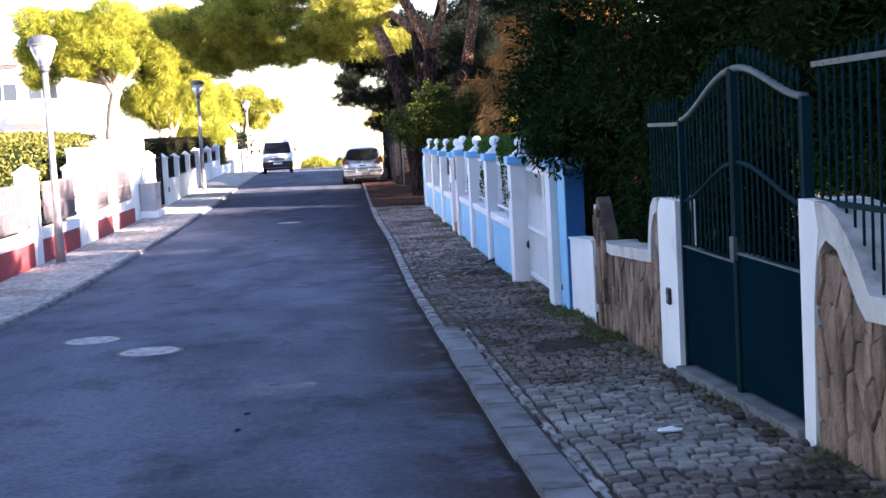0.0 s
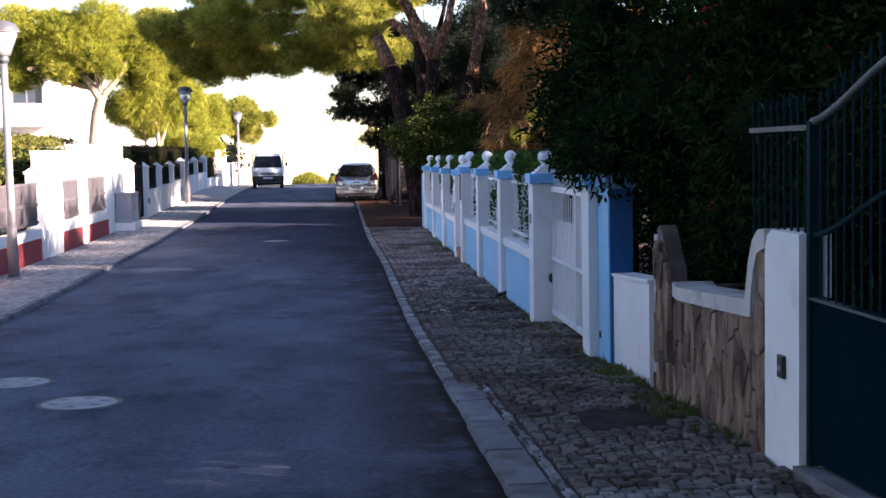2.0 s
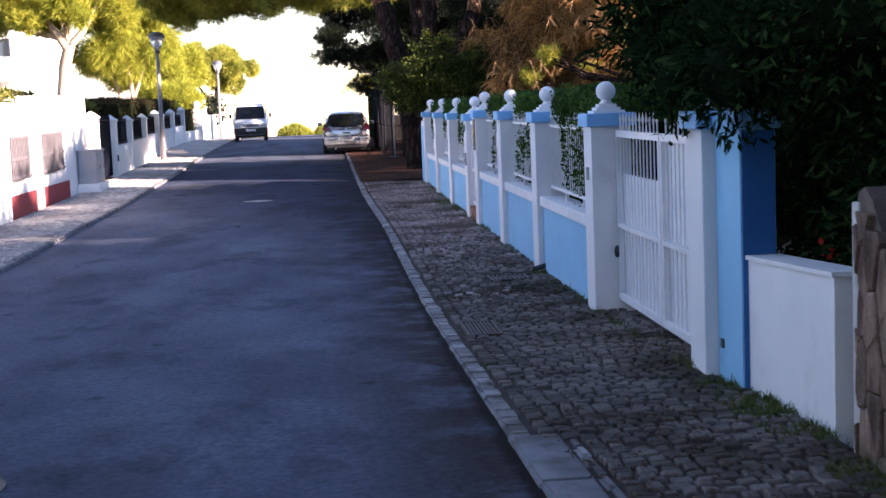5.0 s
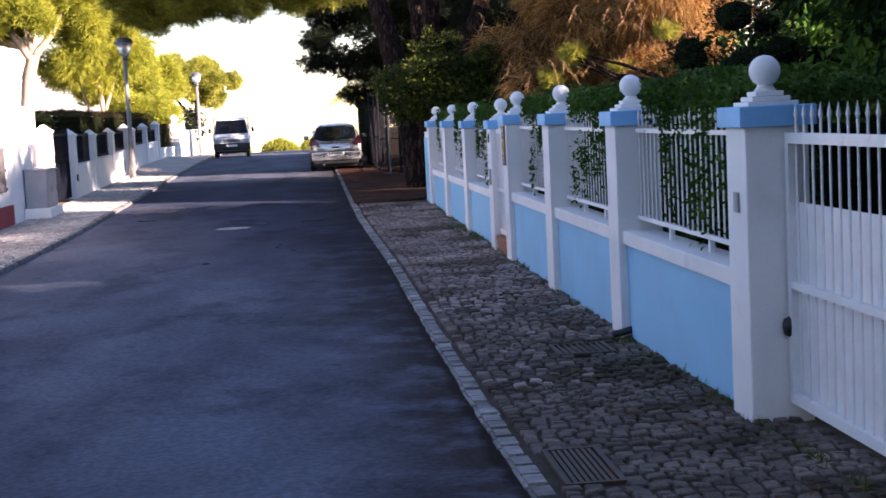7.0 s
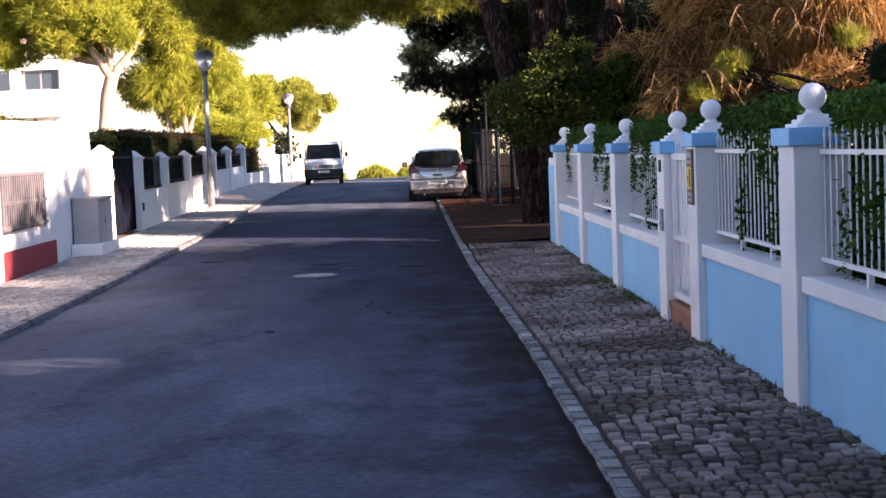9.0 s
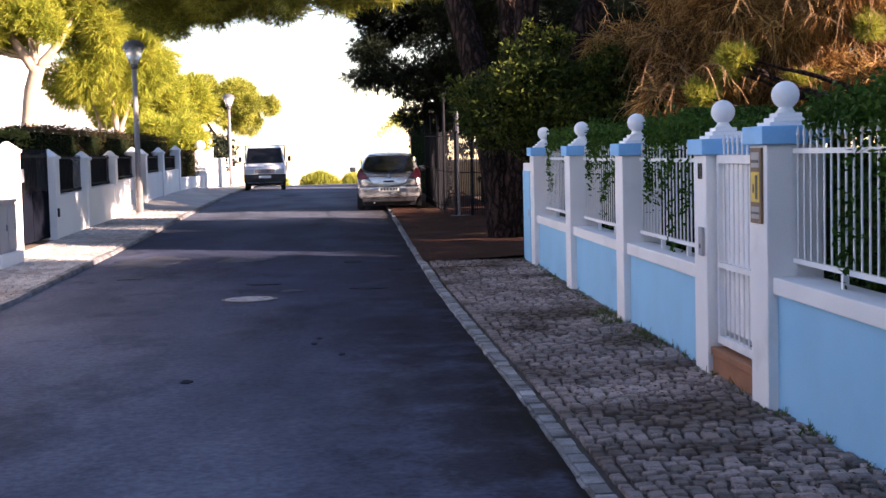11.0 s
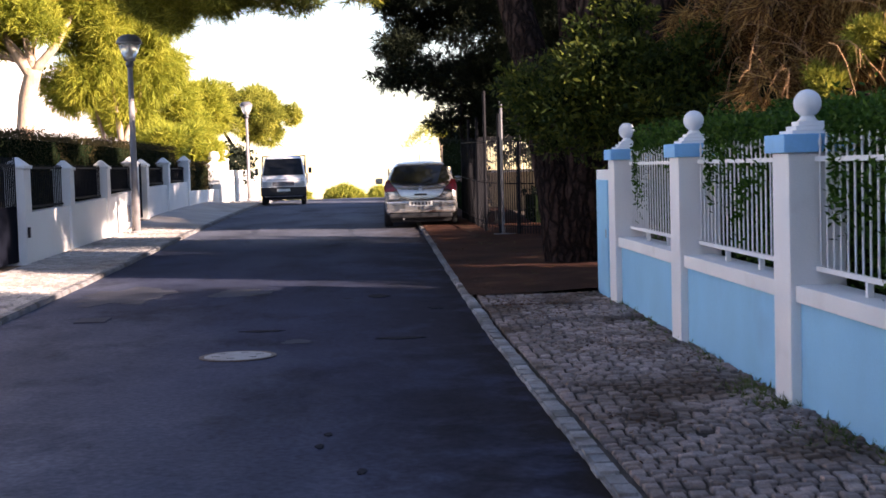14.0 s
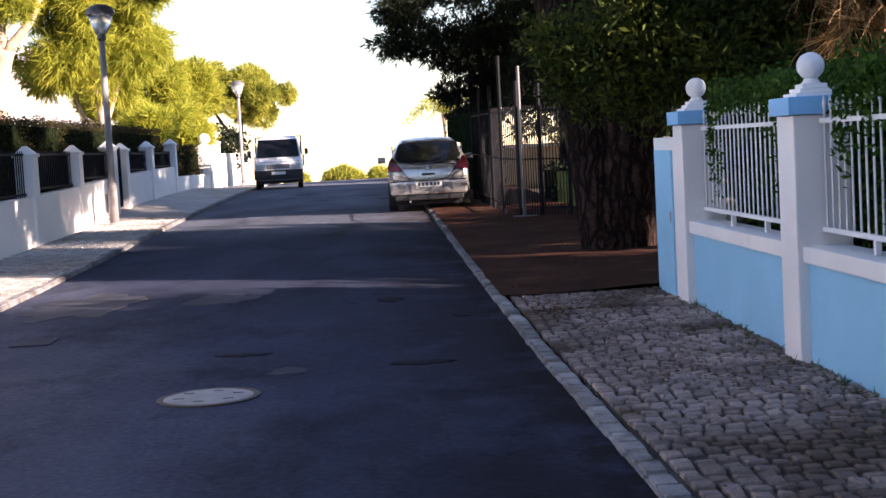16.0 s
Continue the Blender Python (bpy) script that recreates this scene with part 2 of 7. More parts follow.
def bark_mat(name, col, crack):
    """Thick plated bark: long plates parted by dark cracks."""
    m = mat(name, col, 0.95, 0.4, 3.0, 24.0, 0.0, tint=((col[0] * 1.7, col[1] * 1.7, col[2] * 1.7), 5.0, 0.48, 0.8), spec=0.08)
    t = m.node_tree
    n, l = t.nodes, t.links
    b = n["Principled BSDF"]
    prev = b.inputs["Base Color"].links[0].from_socket
    geo = n.new("ShaderNodeNewGeometry")
    wn_ = n.new("ShaderNodeTexNoise")
    wn_.inputs["Scale"].default_value = 5.0
    l.new(geo.outputs["Position"], wn_.inputs["Vector"])
    add = n.new("ShaderNodeVectorMath")
    add.operation = "MULTIPLY_ADD"
    l.new(wn_.outputs["Color"], add.inputs[0])
    add.inputs[1].default_value = (0.18, 0.18, 0.3)
    l.new(geo.outputs["Position"], add.inputs[2])
    mp = n.new("ShaderNodeMapping")
    mp.inputs["Scale"].default_value = (1.0, 1.0, 0.2)
    l.new(add.outputs[0], mp.inputs[0])
    vor = n.new("ShaderNodeTexVoronoi")
    vor.feature = "DISTANCE_TO_EDGE"
    vor.inputs["Scale"].default_value = 10.0
    l.new(mp.outputs[0], vor.inputs["Vector"])
    r1 = n.new("ShaderNodeMapRange")
    r1.inputs[1].default_value, r1.inputs[2].default_value, r1.inputs[3].default_value, r1.inputs[4].default_value = 0.0, 0.3, 1.0, 0.0
    l.new(vor.outputs["Distance"], r1.inputs[0])
    mix = n.new("ShaderNodeMixRGB")
    l.new(r1.outputs[0], mix.inputs[0])
    l.new(prev, mix.inputs[1])
    mix.inputs[2].default_value = (*crack, 1)
    l.new(mix.outputs[0], b.inputs["Base Color"])
    bp = n.new("ShaderNodeBump")
    bp.inputs["Strength"].default_value = 1.0
    bp.inputs["Distance"].default_value = 0.05
    bp.invert = True
    l.new(r1.outputs[0], bp.inputs["Height"])
    l.new(bp.outputs[0], b.inputs["Normal"])
    return m


def glass_mat(name, col=(0.02, 0.025, 0.03), rough=0.06):
    m = bpy.data.materials.new(name)
    m.use_nodes = True
    b = m.node_tree.nodes["Principled BSDF"]
    b.inputs["Base Color"].default_value = (*col, 1)
    b.inputs["Roughness"].default_value = rough
    b.inputs["IOR"].default_value = 1.5
    b.inputs["Specular IOR Level"].default_value = 0.6
    return m


def clear_mat(name):
    m = bpy.data.materials.new(name)
    m.use_nodes = True
    b = m.node_tree.nodes["Principled BSDF"]
    b.inputs["Base Color"].default_value = (0.85, 0.87, 0.86, 1)
    b.inputs["Roughness"].default_value = 0.15
    b.inputs["Transmission Weight"].default_value = 0.7
    return m


M_ROAD = road_mat()
M_TAR = mat("tar_patch", (0.014, 0.014, 0.019), 0.9, 0.4, 3.0, 90.0, 0.5, spec=0.1)
M_SETT = mat("pale_sett", (0.29, 0.275, 0.265), 0.9, 0.3, 3.0, 70.0, 0.5, per_object=0.25, tint=((0.11, 0.092, 0.078), 2.6, 0.5, 0.75), spec=0.15)
M_WINDSCREEN = glass_mat("dark_windscreen", (0.012, 0.014, 0.018), 0.05)
M_PATCH = mat("asphalt_patch", (0.06, 0.063, 0.08), 0.9, 0.25, 2.0, 120.0, 0.35, spec=0.1)
M_SOIL = mat("soil", (0.12, 0.085, 0.06), 0.95, 0.35, 1.5, 40.0, 0.6)
M_NEEDLES = mat("needle_litter", (0.05, 0.019, 0.012), 0.95, 0.45, 1.2, 50.0, 0.9, tint=((0.1, 0.05, 0.028), 2.0, 0.57, 0.6), spec=0.1)
M_JOINT = mat("joint_earth", (0.075, 0.06, 0.05), 0.95, 0.4, 2.5, 60.0, 0.7, tint=((0.05, 0.06, 0.022), 1.4, 0.55, 0.75), spec=0.1)
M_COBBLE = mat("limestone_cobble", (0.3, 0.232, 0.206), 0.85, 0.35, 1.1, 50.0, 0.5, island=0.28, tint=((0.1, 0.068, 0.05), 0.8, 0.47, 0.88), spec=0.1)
# mossy stone for the near paving, part of its shade put into the colour
M_COBBLE_DIM = mat("shaded_mossy_cobble", (0.165, 0.136, 0.118), 0.9, 0.35, 1.1, 50.0, 0.5, island=0.3, tint=((0.05, 0.038, 0.026), 0.9, 0.48, 0.88), spec=0.08)
M_COBBLE_ONE = mat("mossy_cobble_piece", (0.26, 0.235, 0.21), 0.88, 0.28, 1.1, 50.0, 0.5, per_object=0.35, tint=((0.06, 0.052, 0.032), 0.9, 0.5, 0.85), spec=0.15)
M_COBBLE_L = mat("pale_cobble", (0.36, 0.335, 0.315), 0.85, 0.18, 0.8, 40.0, 0.5, island=0.25, tint=((0.22, 0.19, 0.165), 0.5, 0.5, 0.75))
M_KERB = mat("kerb_concrete", (0.21, 0.205, 0.21), 0.9, 0.25, 3.0, 70.0, 0.5, per_object=0.15, tint=((0.1, 0.085, 0.075), 2.6, 0.5, 0.75), spec=0.15)
M_WHITE = mat("white_render", (0.82, 0.8, 0.78), 0.75, 0.05, 1.3, 90.0, 0.25, tint=((0.55, 0.5, 0.45), 2.2, 0.6, 0.35))
M_WHITE_OLD = mat("weathered_white", (0.58, 0.54, 0.5), 0.85, 0.15, 3.0, 70.0, 0.4, tint=((0.28, 0.23, 0.19), 3.5, 0.52, 0.7))
M_WHITE_L = mat("white_lime_wall", (0.82, 0.8, 0.77), 0.8, 0.04, 0.8, 60.0, 0.2, tint=((0.62, 0.58, 0.52), 1.0, 0.62, 0.3))
M_BLUE = mat("blue_render", (0.25, 0.56, 0.78), 0.75, 0.07, 1.2, 90.0, 0.25, tint=((0.22, 0.42, 0.6), 1.6, 0.58, 0.4))
M_BLUE_CAP = mat("blue_cap_paint", (0.2, 0.5, 0.8), 0.6, 0.08, 4.0, 90.0, 0.2)
M_RED = mat("red_render", (0.34, 0.045, 0.05), 0.75, 0.1, 1.5, 80.0, 0.25, tint=((0.22, 0.05, 0.05), 2.0, 0.58, 0.5))
M_STONE = mat("cladding_stone", (0.26, 0.172, 0.125), 0.9, 0.4, 4.0, 60.0, 0.9, per_object=0.35, tint=((0.085, 0.052, 0.04), 3.0, 0.52, 0.8), spec=0.1, stretch=(1, 1.6, 0.7))
M_MORTAR = mat("mortar", (0.13, 0.092, 0.074), 0.95, 0.3, 6.0, 80.0, 0.6)
M_IRON_W = mat("white_iron", (0.8, 0.79, 0.78), 0.45, 0.05, 8.0, 90.0, 0.1, tint=((0.45, 0.33, 0.24), 9.0, 0.68, 0.5))
M_IRON_G = mat("green_iron", (0.005, 0.026, 0.032), 0.75, 0.12, 4.0, 90.0, 0.1, spec=0.03)
M_IRON_GP = mat("green_sheet", (0.0022, 0.014, 0.022), 0.9, 0.1, 1.5, 60.0, 0.08, spec=0.0)
M_IRON_GREY = mat("worn_green_rail", (0.075, 0.1, 0.1), 0.6, 0.2, 8.0, 90.0, 0.1, spec=0.2)
M_IRON_K = mat("black_iron", (0.012, 0.012, 0.015), 0.7, 0.2, 6.0, 90.0, 0.1, spec=0.1)
M_SCREEN = mat("dark_blue_screen", (0.006, 0.007, 0.012), 0.9, 0.15, 3.0, 60.0, 0.1, spec=0.02)
# deep blue for the pier's shaded end, shade put into the colour
M_BLUE_DEEP = mat("shaded_end_blue", (0.03, 0.14, 0.36), 0.7, 0.1, 2.0, 80.0, 0.2, spec=0.2)
M_GRILLE = mat("grey_grille", (0.32, 0.3, 0.32), 0.5, 0.1, 5.0, 60.0, 0.1)
M_WALL_GRILLE = mat("weathered_grille_metal", (0.13, 0.115, 0.12), 0.6, 0.15, 5.0, 60.0, 0.15, spec=0.2)
M_TERRA = mat("terracotta_step", (0.32, 0.13, 0.06), 0.75, 0.18, 4.0, 60.0, 0.3)
M_CAST = mat("cast_iron", (0.09, 0.07, 0.06), 0.6, 0.25, 8.0, 70.0, 0.4, metal=0.6, tint=((0.14, 0.07, 0.04), 5.0, 0.5, 0.6))
M_RUST = mat("dark_rust", (0.035, 0.022, 0.02), 0.85, 0.35, 8.0, 70.0, 0.5, spec=0.15)
M_COVER = mat("dusty_cover", (0.3, 0.29, 0.29), 0.7, 0.2, 5.0, 70.0, 0.4)
M_BLACK = mat("black_plastic", (0.012, 0.012, 0.014), 0.45, 0.1, 8.0, 80.0, 0.05)
M_POLE = mat("painted_pole", (0.24, 0.22, 0.22), 0.5, 0.15, 3.0, 60.0, 0.15)
M_POLE_DARK = mat("dark_grey_cap", (0.1, 0.1, 0.11), 0.5, 0.15, 3.0, 60.0, 0.1)
M_LAMP_GLASS = clear_mat("lamp_glass")
M_BARK = bark_mat("pine_bark", (0.04, 0.025, 0.021), (0.009, 0.006, 0.005))
M_BARK_RED = bark_mat("orange_bark", (0.3, 0.165, 0.1), (0.06, 0.03, 0.02))
M_BARK_PALE = mat("pale_bark", (0.5, 0.36, 0.26), 0.95, 0.3, 3.0, 30.0, 0.9, stretch=(1.6, 1.6, 0.45), bump_scale=9.0)
M_TWIG = mat("dry_twig", (0.36, 0.21, 0.11), 0.9, 0.35, 4.0, 60.0, 0.3, spec=0.1)
# two yellow needle colours, raised so that sunlight is part of them
M_PINE = leaf_mat("pine_needles", [(0.075, 0.1, 0.018), (0.28, 0.29, 0.045), (0.56, 0.5, 0.09)], through=0.33)
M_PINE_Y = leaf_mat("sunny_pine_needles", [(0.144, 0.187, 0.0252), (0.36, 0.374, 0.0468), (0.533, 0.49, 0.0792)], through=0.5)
# near-black needles, the shade of these trees put into the colour
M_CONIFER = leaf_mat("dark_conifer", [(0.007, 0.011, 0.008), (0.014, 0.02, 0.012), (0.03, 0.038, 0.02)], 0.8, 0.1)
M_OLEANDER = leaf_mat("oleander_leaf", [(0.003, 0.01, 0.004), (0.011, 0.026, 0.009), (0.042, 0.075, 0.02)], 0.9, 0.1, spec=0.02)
M_HEDGE = leaf_mat("hedge_leaf", [(0.012, 0.036, 0.006), (0.034, 0.085, 0.012), (0.09, 0.165, 0.022)], 0.6, 0.22)
M_HEDGE_Y = leaf_mat("yellow_hedge_leaf", [(0.09, 0.0975, 0.0188), (0.15, 0.15, 0.03), (0.24, 0.21, 0.0525)], 0.5, 0.3)
M_HEDGE_D = leaf_mat("brown_hedge_leaf", [(0.018, 0.016, 0.007), (0.035, 0.03, 0.012), (0.075, 0.058, 0.022)], 0.8, 0.15)
# dark depth and sunlit tips of the boughs put into the needle colours
M_DRY = leaf_mat("dry_needles", [(0.035, 0.014, 0.006), (0.25, 0.115, 0.032), (0.7, 0.43, 0.15)], 0.6, 0.3, 0.5)
M_LITTER = leaf_mat("fallen_leaf", [(0.05, 0.022, 0.014), (0.1, 0.045, 0.025), (0.18, 0.1, 0.05)], 0.8, 0.1)
M_GRASS = leaf_mat("grass_blade", [(0.04, 0.06, 0.015), (0.09, 0.12, 0.03), (0.16, 0.16, 0.06)], 0.6, 0.3)
M_FLOWER = leaf_mat("red_flower", [(0.4, 0.03, 0.02), (0.6, 0.06, 0.03)], 0.6, 0.3)
# near-black for solid cores in foliage, inner shade put into the colour
M_DARK = mat("inner_shade", (0.009, 0.015, 0.007), 1.0, 0.4, 3.0, 30.0, 0.6, spec=0.0)
M_BUSH = leaf_mat("shrub_leaf", [(0.008, 0.018, 0.005), (0.035, 0.052, 0.01), (0.13, 0.14, 0.022)], 0.6, 0.3)
M_ROOF = mat("roof_tile", (0.5, 0.33, 0.24), 0.8, 0.2, 3.0, 40.0, 0.4)
M_OCHRE = mat("ochre_wall", (0.55, 0.42, 0.26), 0.85, 0.1, 1.0, 40.0, 0.2)
M_SILVER = mat("silver_paint", (0.5, 0.49, 0.49), 0.22, 0.03, 2.0, 60.0, 0.0, metal=0.75)
M_VAN = mat("van_white_paint", (0.84, 0.83, 0.83), 0.35, 0.05, 2.0, 60.0, 0.0)
M_GLASS = glass_mat("car_glass", (0.04, 0.055, 0.075), 0.03)
M_REDLIGHT = glass_mat("tail_light_red", (0.07, 0.003, 0.006), 0.15)
M_HEADLIGHT = glass_mat("headlight", (0.5, 0.52, 0.52), 0.1)
M_TYRE = mat("tyre_rubber", (0.02, 0.02, 0.022), 0.85, 0.15, 8.0, 80.0, 0.2)
M_RIM = mat("wheel_rim", (0.4, 0.4, 0.42), 0.35, 0.05, 8.0, 80.0, 0.0, metal=0.8)
M_PLATE = mat("number_plate", (0.75, 0.75, 0.72), 0.5, 0.03, 8.0, 80.0, 0.0)
M_YELLOW = mat("yellow_plaque", (0.7, 0.48, 0.05), 0.5, 0.1, 12.0, 80.0, 0.05)
M_BROWN = mat("brown_frame", (0.16, 0.09, 0.045), 0.6, 0.15, 12.0, 80.0, 0.1)
M_PAPER = mat("paper", (0.8, 0.8, 0.82), 0.7, 0.04, 8.0, 60.0, 0.1)
M_CABINET = mat("grey_cabinet", (0.33, 0.33, 0.34), 0.6, 0.08, 3.0, 60.0, 0.1)

# ---- the lie of the land: the road sags, climbs to a crest and drops away ----
PROFILE_Y = [-60, -12, -3, 0, 6.6, 10.8, 13.9, 16.3, 20, 23.6, 30, 38, 46, 58, 70, 80, 90, 110, 150, 250, 3000]
PROFILE_Z = [3.0, 1.05, 0.68, 0.57, 0.37, 0.2, 0.12, 0.04, -0.085, -0.1, -0.085, -0.06, 0.03, 0.22, 0.36, 0.40, 0.33, -0.3, -2.2, -9.0, -190.0]
_ty = np.arange(-60, 300, 0.25)
_tz = np.interp(_ty, PROFILE_Y, PROFILE_Z)
_k = np.exp(-0.5 * (np.arange(-16, 17) / 6.0) ** 2)
_tz = np.convolve(np.pad(_tz, 16, mode="edge"), _k / _k.sum(), mode="valid")


def gz(y):
    return float(np.interp(y, _ty, _tz)) if y < 290 else float(np.interp(y, PROFILE_Y, PROFILE_Z))


def left_z(y):
    """Top of the far pavement, which ramps up to the last houses."""
    s = max(0.0, min(1.0, (y - 57) / 8)) * max(0.0, min(1.0, (84 - y) / 9))
    return gz(y) + 0.07 + 0.2 * s * s * (3 - 2 * s)


def left_walk(x, y):
    """The far pavement falls from the walls to its kerb."""
    u = max(0.0, min(1.0, (-4.4 - x) / 1.6))
    low = gz(y) + 0.07
    return low + (left_z(y) - low) * u


KERB_R, KERB_L, WALL_R, WALL_L = 1.08, -4.28, 2.62, -6.05


def kerb_x(y):
    return float(np.interp(y, [0, 30, 39, 60], [1.08, 1.08, 0.97, 0.95]))


# ---- mesh helpers ----
def mesh_of(name, bm, material, smooth=False):
    me = bpy.data.meshes.new(name)
    bm.normal_update()
    bm.to_mesh(me)
    bm.free()
    me.materials.append(material)
    if smooth:
        for p in me.polygons:
            p.use_smooth = True
    return me


def part(name, bm, material, parent, label="", smooth=False):
    ob = new(name, mesh_of(name, bm, material, smooth))
    ob.parent = parent
    if label:
        tagged(ob, label)
    return ob


def raw(name, verts, faces, material, parent=None, smooth=False):
    me = bpy.data.meshes.new(name)
    me.from_pydata(verts, [], faces)
    me.materials.append(material)
    if smooth:
        for p in me.polygons:
            p.use_smooth = True
    ob = new(name, me)
    ob.parent = parent
    return ob


def thing(name, loc, label, category, group="", kind="", rz=0):
    ob = new(name)
    ob.empty_display_size = 0.2
    ob.matrix_basis = pose(*loc, 0, 0, rz)
    return tagged(ob, label, category, group, kind)


def box(bm, a, b, bev=0.0):
    m = Matrix.Translation([(p + q) / 2 for p, q in zip(a, b)]) @ Matrix.Diagonal([abs(q - p) for p, q in zip(a, b)] + [1])
    vs = bmesh.ops.create_cube(bm, size=1, matrix=m)["verts"]
    if bev:
        es = list({e for v in vs for e in v.link_edges})
        bmesh.ops.bevel(bm, geom=es, offset=bev, segments=2, affect="EDGES", profile=0.6)
    return bm


def boxes(*spec, bev=0.0):
    bm = bmesh.new()
    for a, b in spec:
        box(bm, a, b, bev)
    return bm


def lathe(bm, prof, segs=20, at=(0, 0, 0)):
    """Turn a profile of (radius, height) round the vertical through at."""
    rings = []
    for r, z in prof:
        rings.append([bm.verts.new((at[0] + r * math.cos(2 * math.pi * i / segs), at[1] + r * math.sin(2 * math.pi * i / segs), at[2] + z)) for i in range(segs)])
    for p, q in zip(rings, rings[1:]):
        for i in range(segs):
            j = (i + 1) % segs
            bm.faces.new((p[i], p[j], q[j], q[i]))
    if prof[0][0] > 0.001:
        bm.faces.new(rings[0][::-1])
    if prof[-1][0] > 0.001:
        bm.faces.new(rings[-1])
    return bm


def tube(bm, pts, radii, segs=8):
    """A tapered tube along points."""
    pts = [Vector(p) for p in pts]
    rings, prev = [], None
    for i, p in enumerate(pts):
        d = (pts[min(i + 1, len(pts) - 1)] - pts[max(i - 1, 0)]).normalized()
        u = (prev - d * prev.dot(d)).normalized() if prev else d.orthogonal().normalized()
        prev = u
        v = d.cross(u)
        r = radii[i] if hasattr(radii, "__len__") else radii
        rings.append([bm.verts.new(p + r * (u * math.cos(2 * math.pi * k / segs) + v * math.sin(2 * math.pi * k / segs))) for k in range(segs)])
    for p, q in zip(rings, rings[1:]):
        for k in range(segs):
            j = (k + 1) % segs
            bm.faces.new((p[k], p[j], q[j], q[k]))
    bm.faces.new(rings[0][::-1])
    bm.faces.new(rings[-1])
    return bm


def prism(bm, outline, x0, x1):
    """An outline of (y, z) pushed from x0 to x1."""
    a = [bm.verts.new((x0, y, z)) for y, z in outline]
    b = [bm.verts.new((x1, y, z)) for y, z in outline]
    n = len(outline)
    bm.faces.new(a)
    bm.faces.new(b[::-1])
    for i in range(n):
        j = (i + 1) % n
        bm.faces.new((a[j], a[i], b[i], b[j]))
    bmesh.ops.recalc_face_normals(bm, faces=bm.faces[:])
    return bm


def sheet(name, xs, ys, zf, material, label, kind="structure", category="ground"):
    verts = [(x, y, zf(x, y)) for y in ys for x in xs]
    w = len(xs)
    faces = [(j * w + i, j * w + i + 1, (j + 1) * w + i + 1, (j + 1) * w + i) for j in range(len(ys) - 1) for i in range(w - 1)]
    return tagged(raw(name, verts, faces, material, None, True), label, category, "", kind)


rng = np.random.default_rng(7)


def leaf_quads(centres, length, width, droop=0.0, normals=None, up=0.0, kite=True):
    """Kite-shaped leaves, one for each centre, turned at random; returns verts and faces."""
    n = len(centres)
    d = rng.normal(size=(n, 3))
    if normals is not None:
        d += normals * 1.3
    d[:, 2] += up - droop
    d /= np.linalg.norm(d, axis=1, keepdims=True) + 1e-9
    s = np.cross(d, rng.normal(size=(n, 3)))
    s /= np.linalg.norm(s, axis=1, keepdims=True) + 1e-9
    ln = length * rng.uniform(0.6, 1.25, (n, 1))
    wd = width * rng.uniform(0.7, 1.2, (n, 1))
    nn = np.cross(d, s)
    c = np.asarray(centres)
    v = np.stack([c - d * ln * 0.5, c + s * wd * 0.5 + nn * wd * 0.12, c + d * ln * 0.5, c - s * wd * 0.5 + nn * wd * 0.12], axis=1).reshape(-1, 3)
    f = np.arange(4 * n).reshape(-1, 4)
    return v, f


def tufts(centres, length, width, blades=6, normals=None, up=0.3, droop=0.0):
    """Needle tufts: a fan of thin blades from each centre."""
    c = np.repeat(np.asarray(centres), blades, axis=0)
    n = len(c)
    d = rng.normal(size=(n, 3))
    if normals is not None:
        d += np.repeat(normals, blades, axis=0) * 1.2
    d[:, 2] += up - droop
    d /= np.linalg.norm(d, axis=1, keepdims=True) + 1e-9
    s = np.cross(d, rng.normal(size=(n, 3)))
    s /= np.linalg.norm(s, axis=1, keepdims=True) + 1e-9
    ln = length * rng.uniform(0.6, 1.3, (n, 1))
    v = np.stack([c - s * width * 0.5, c + s * width * 0.5, c + d * ln + s * width * 0.15, c + d * ln - s * width * 0.15], axis=1).reshape(-1, 3)
    return v, np.arange(4 * n).reshape(-1, 4)


def foliage(name, vf, material, parent=None):
    v, f = vf
    me = bpy.data.meshes.new(name)
    me.vertices.add(len(v))
    me.vertices.foreach_set("co", np.ascontiguousarray(v, dtype=np.float32).ravel())
    me.loops.add(f.size)
    me.loops.foreach_set("vertex_index", f.astype(np.int32).ravel())
    me.polygons.add(len(f))
    me.polygons.foreach_set("loop_start", np.arange(0, f.size, 4, dtype=np.int32))
    me.update(calc_edges=True)
    me.materials.append(material)
    ob = new(name, me)
    ob.parent = parent
    return ob


def shell_points(blobs, n, inner=0.55, seed=1):
    """Points and outward directions in the outer part of a set of ellipsoids (centre, radii), with ragged clumps."""
    r = np.random.default_rng(seed)
    vol = np.array([b[1][0] * b[1][1] * b[1][2] for b in blobs]) ** 0.75
    pick = r.choice(len(blobs), n, p=vol / vol.sum())
    cen = np.array([b[0] for b in blobs])[pick]
    rad = np.array([b[1] for b in blobs])[pick]
    d = r.normal(size=(n, 3))
    d /= np.linalg.norm(d, axis=1, keepdims=True)
    # bumps: each blob has its own lumps
    ph = r.uniform(0, 6.28, (len(blobs), 3))[pick]
    lump = 1 + 0.16 * np.sin(d[:, 0] * 5 + ph[:, 0]) * np.sin(d[:, 1] * 5 + ph[:, 1]) + 0.12 * np.sin(d[:, 2] * 7 + ph[:, 2]) + r.normal(size=n) * 0.05
    rr = (inner + (1 - inner) * r.random(n) ** 0.6) * lump
    return cen + d * rad * rr[:, None], d


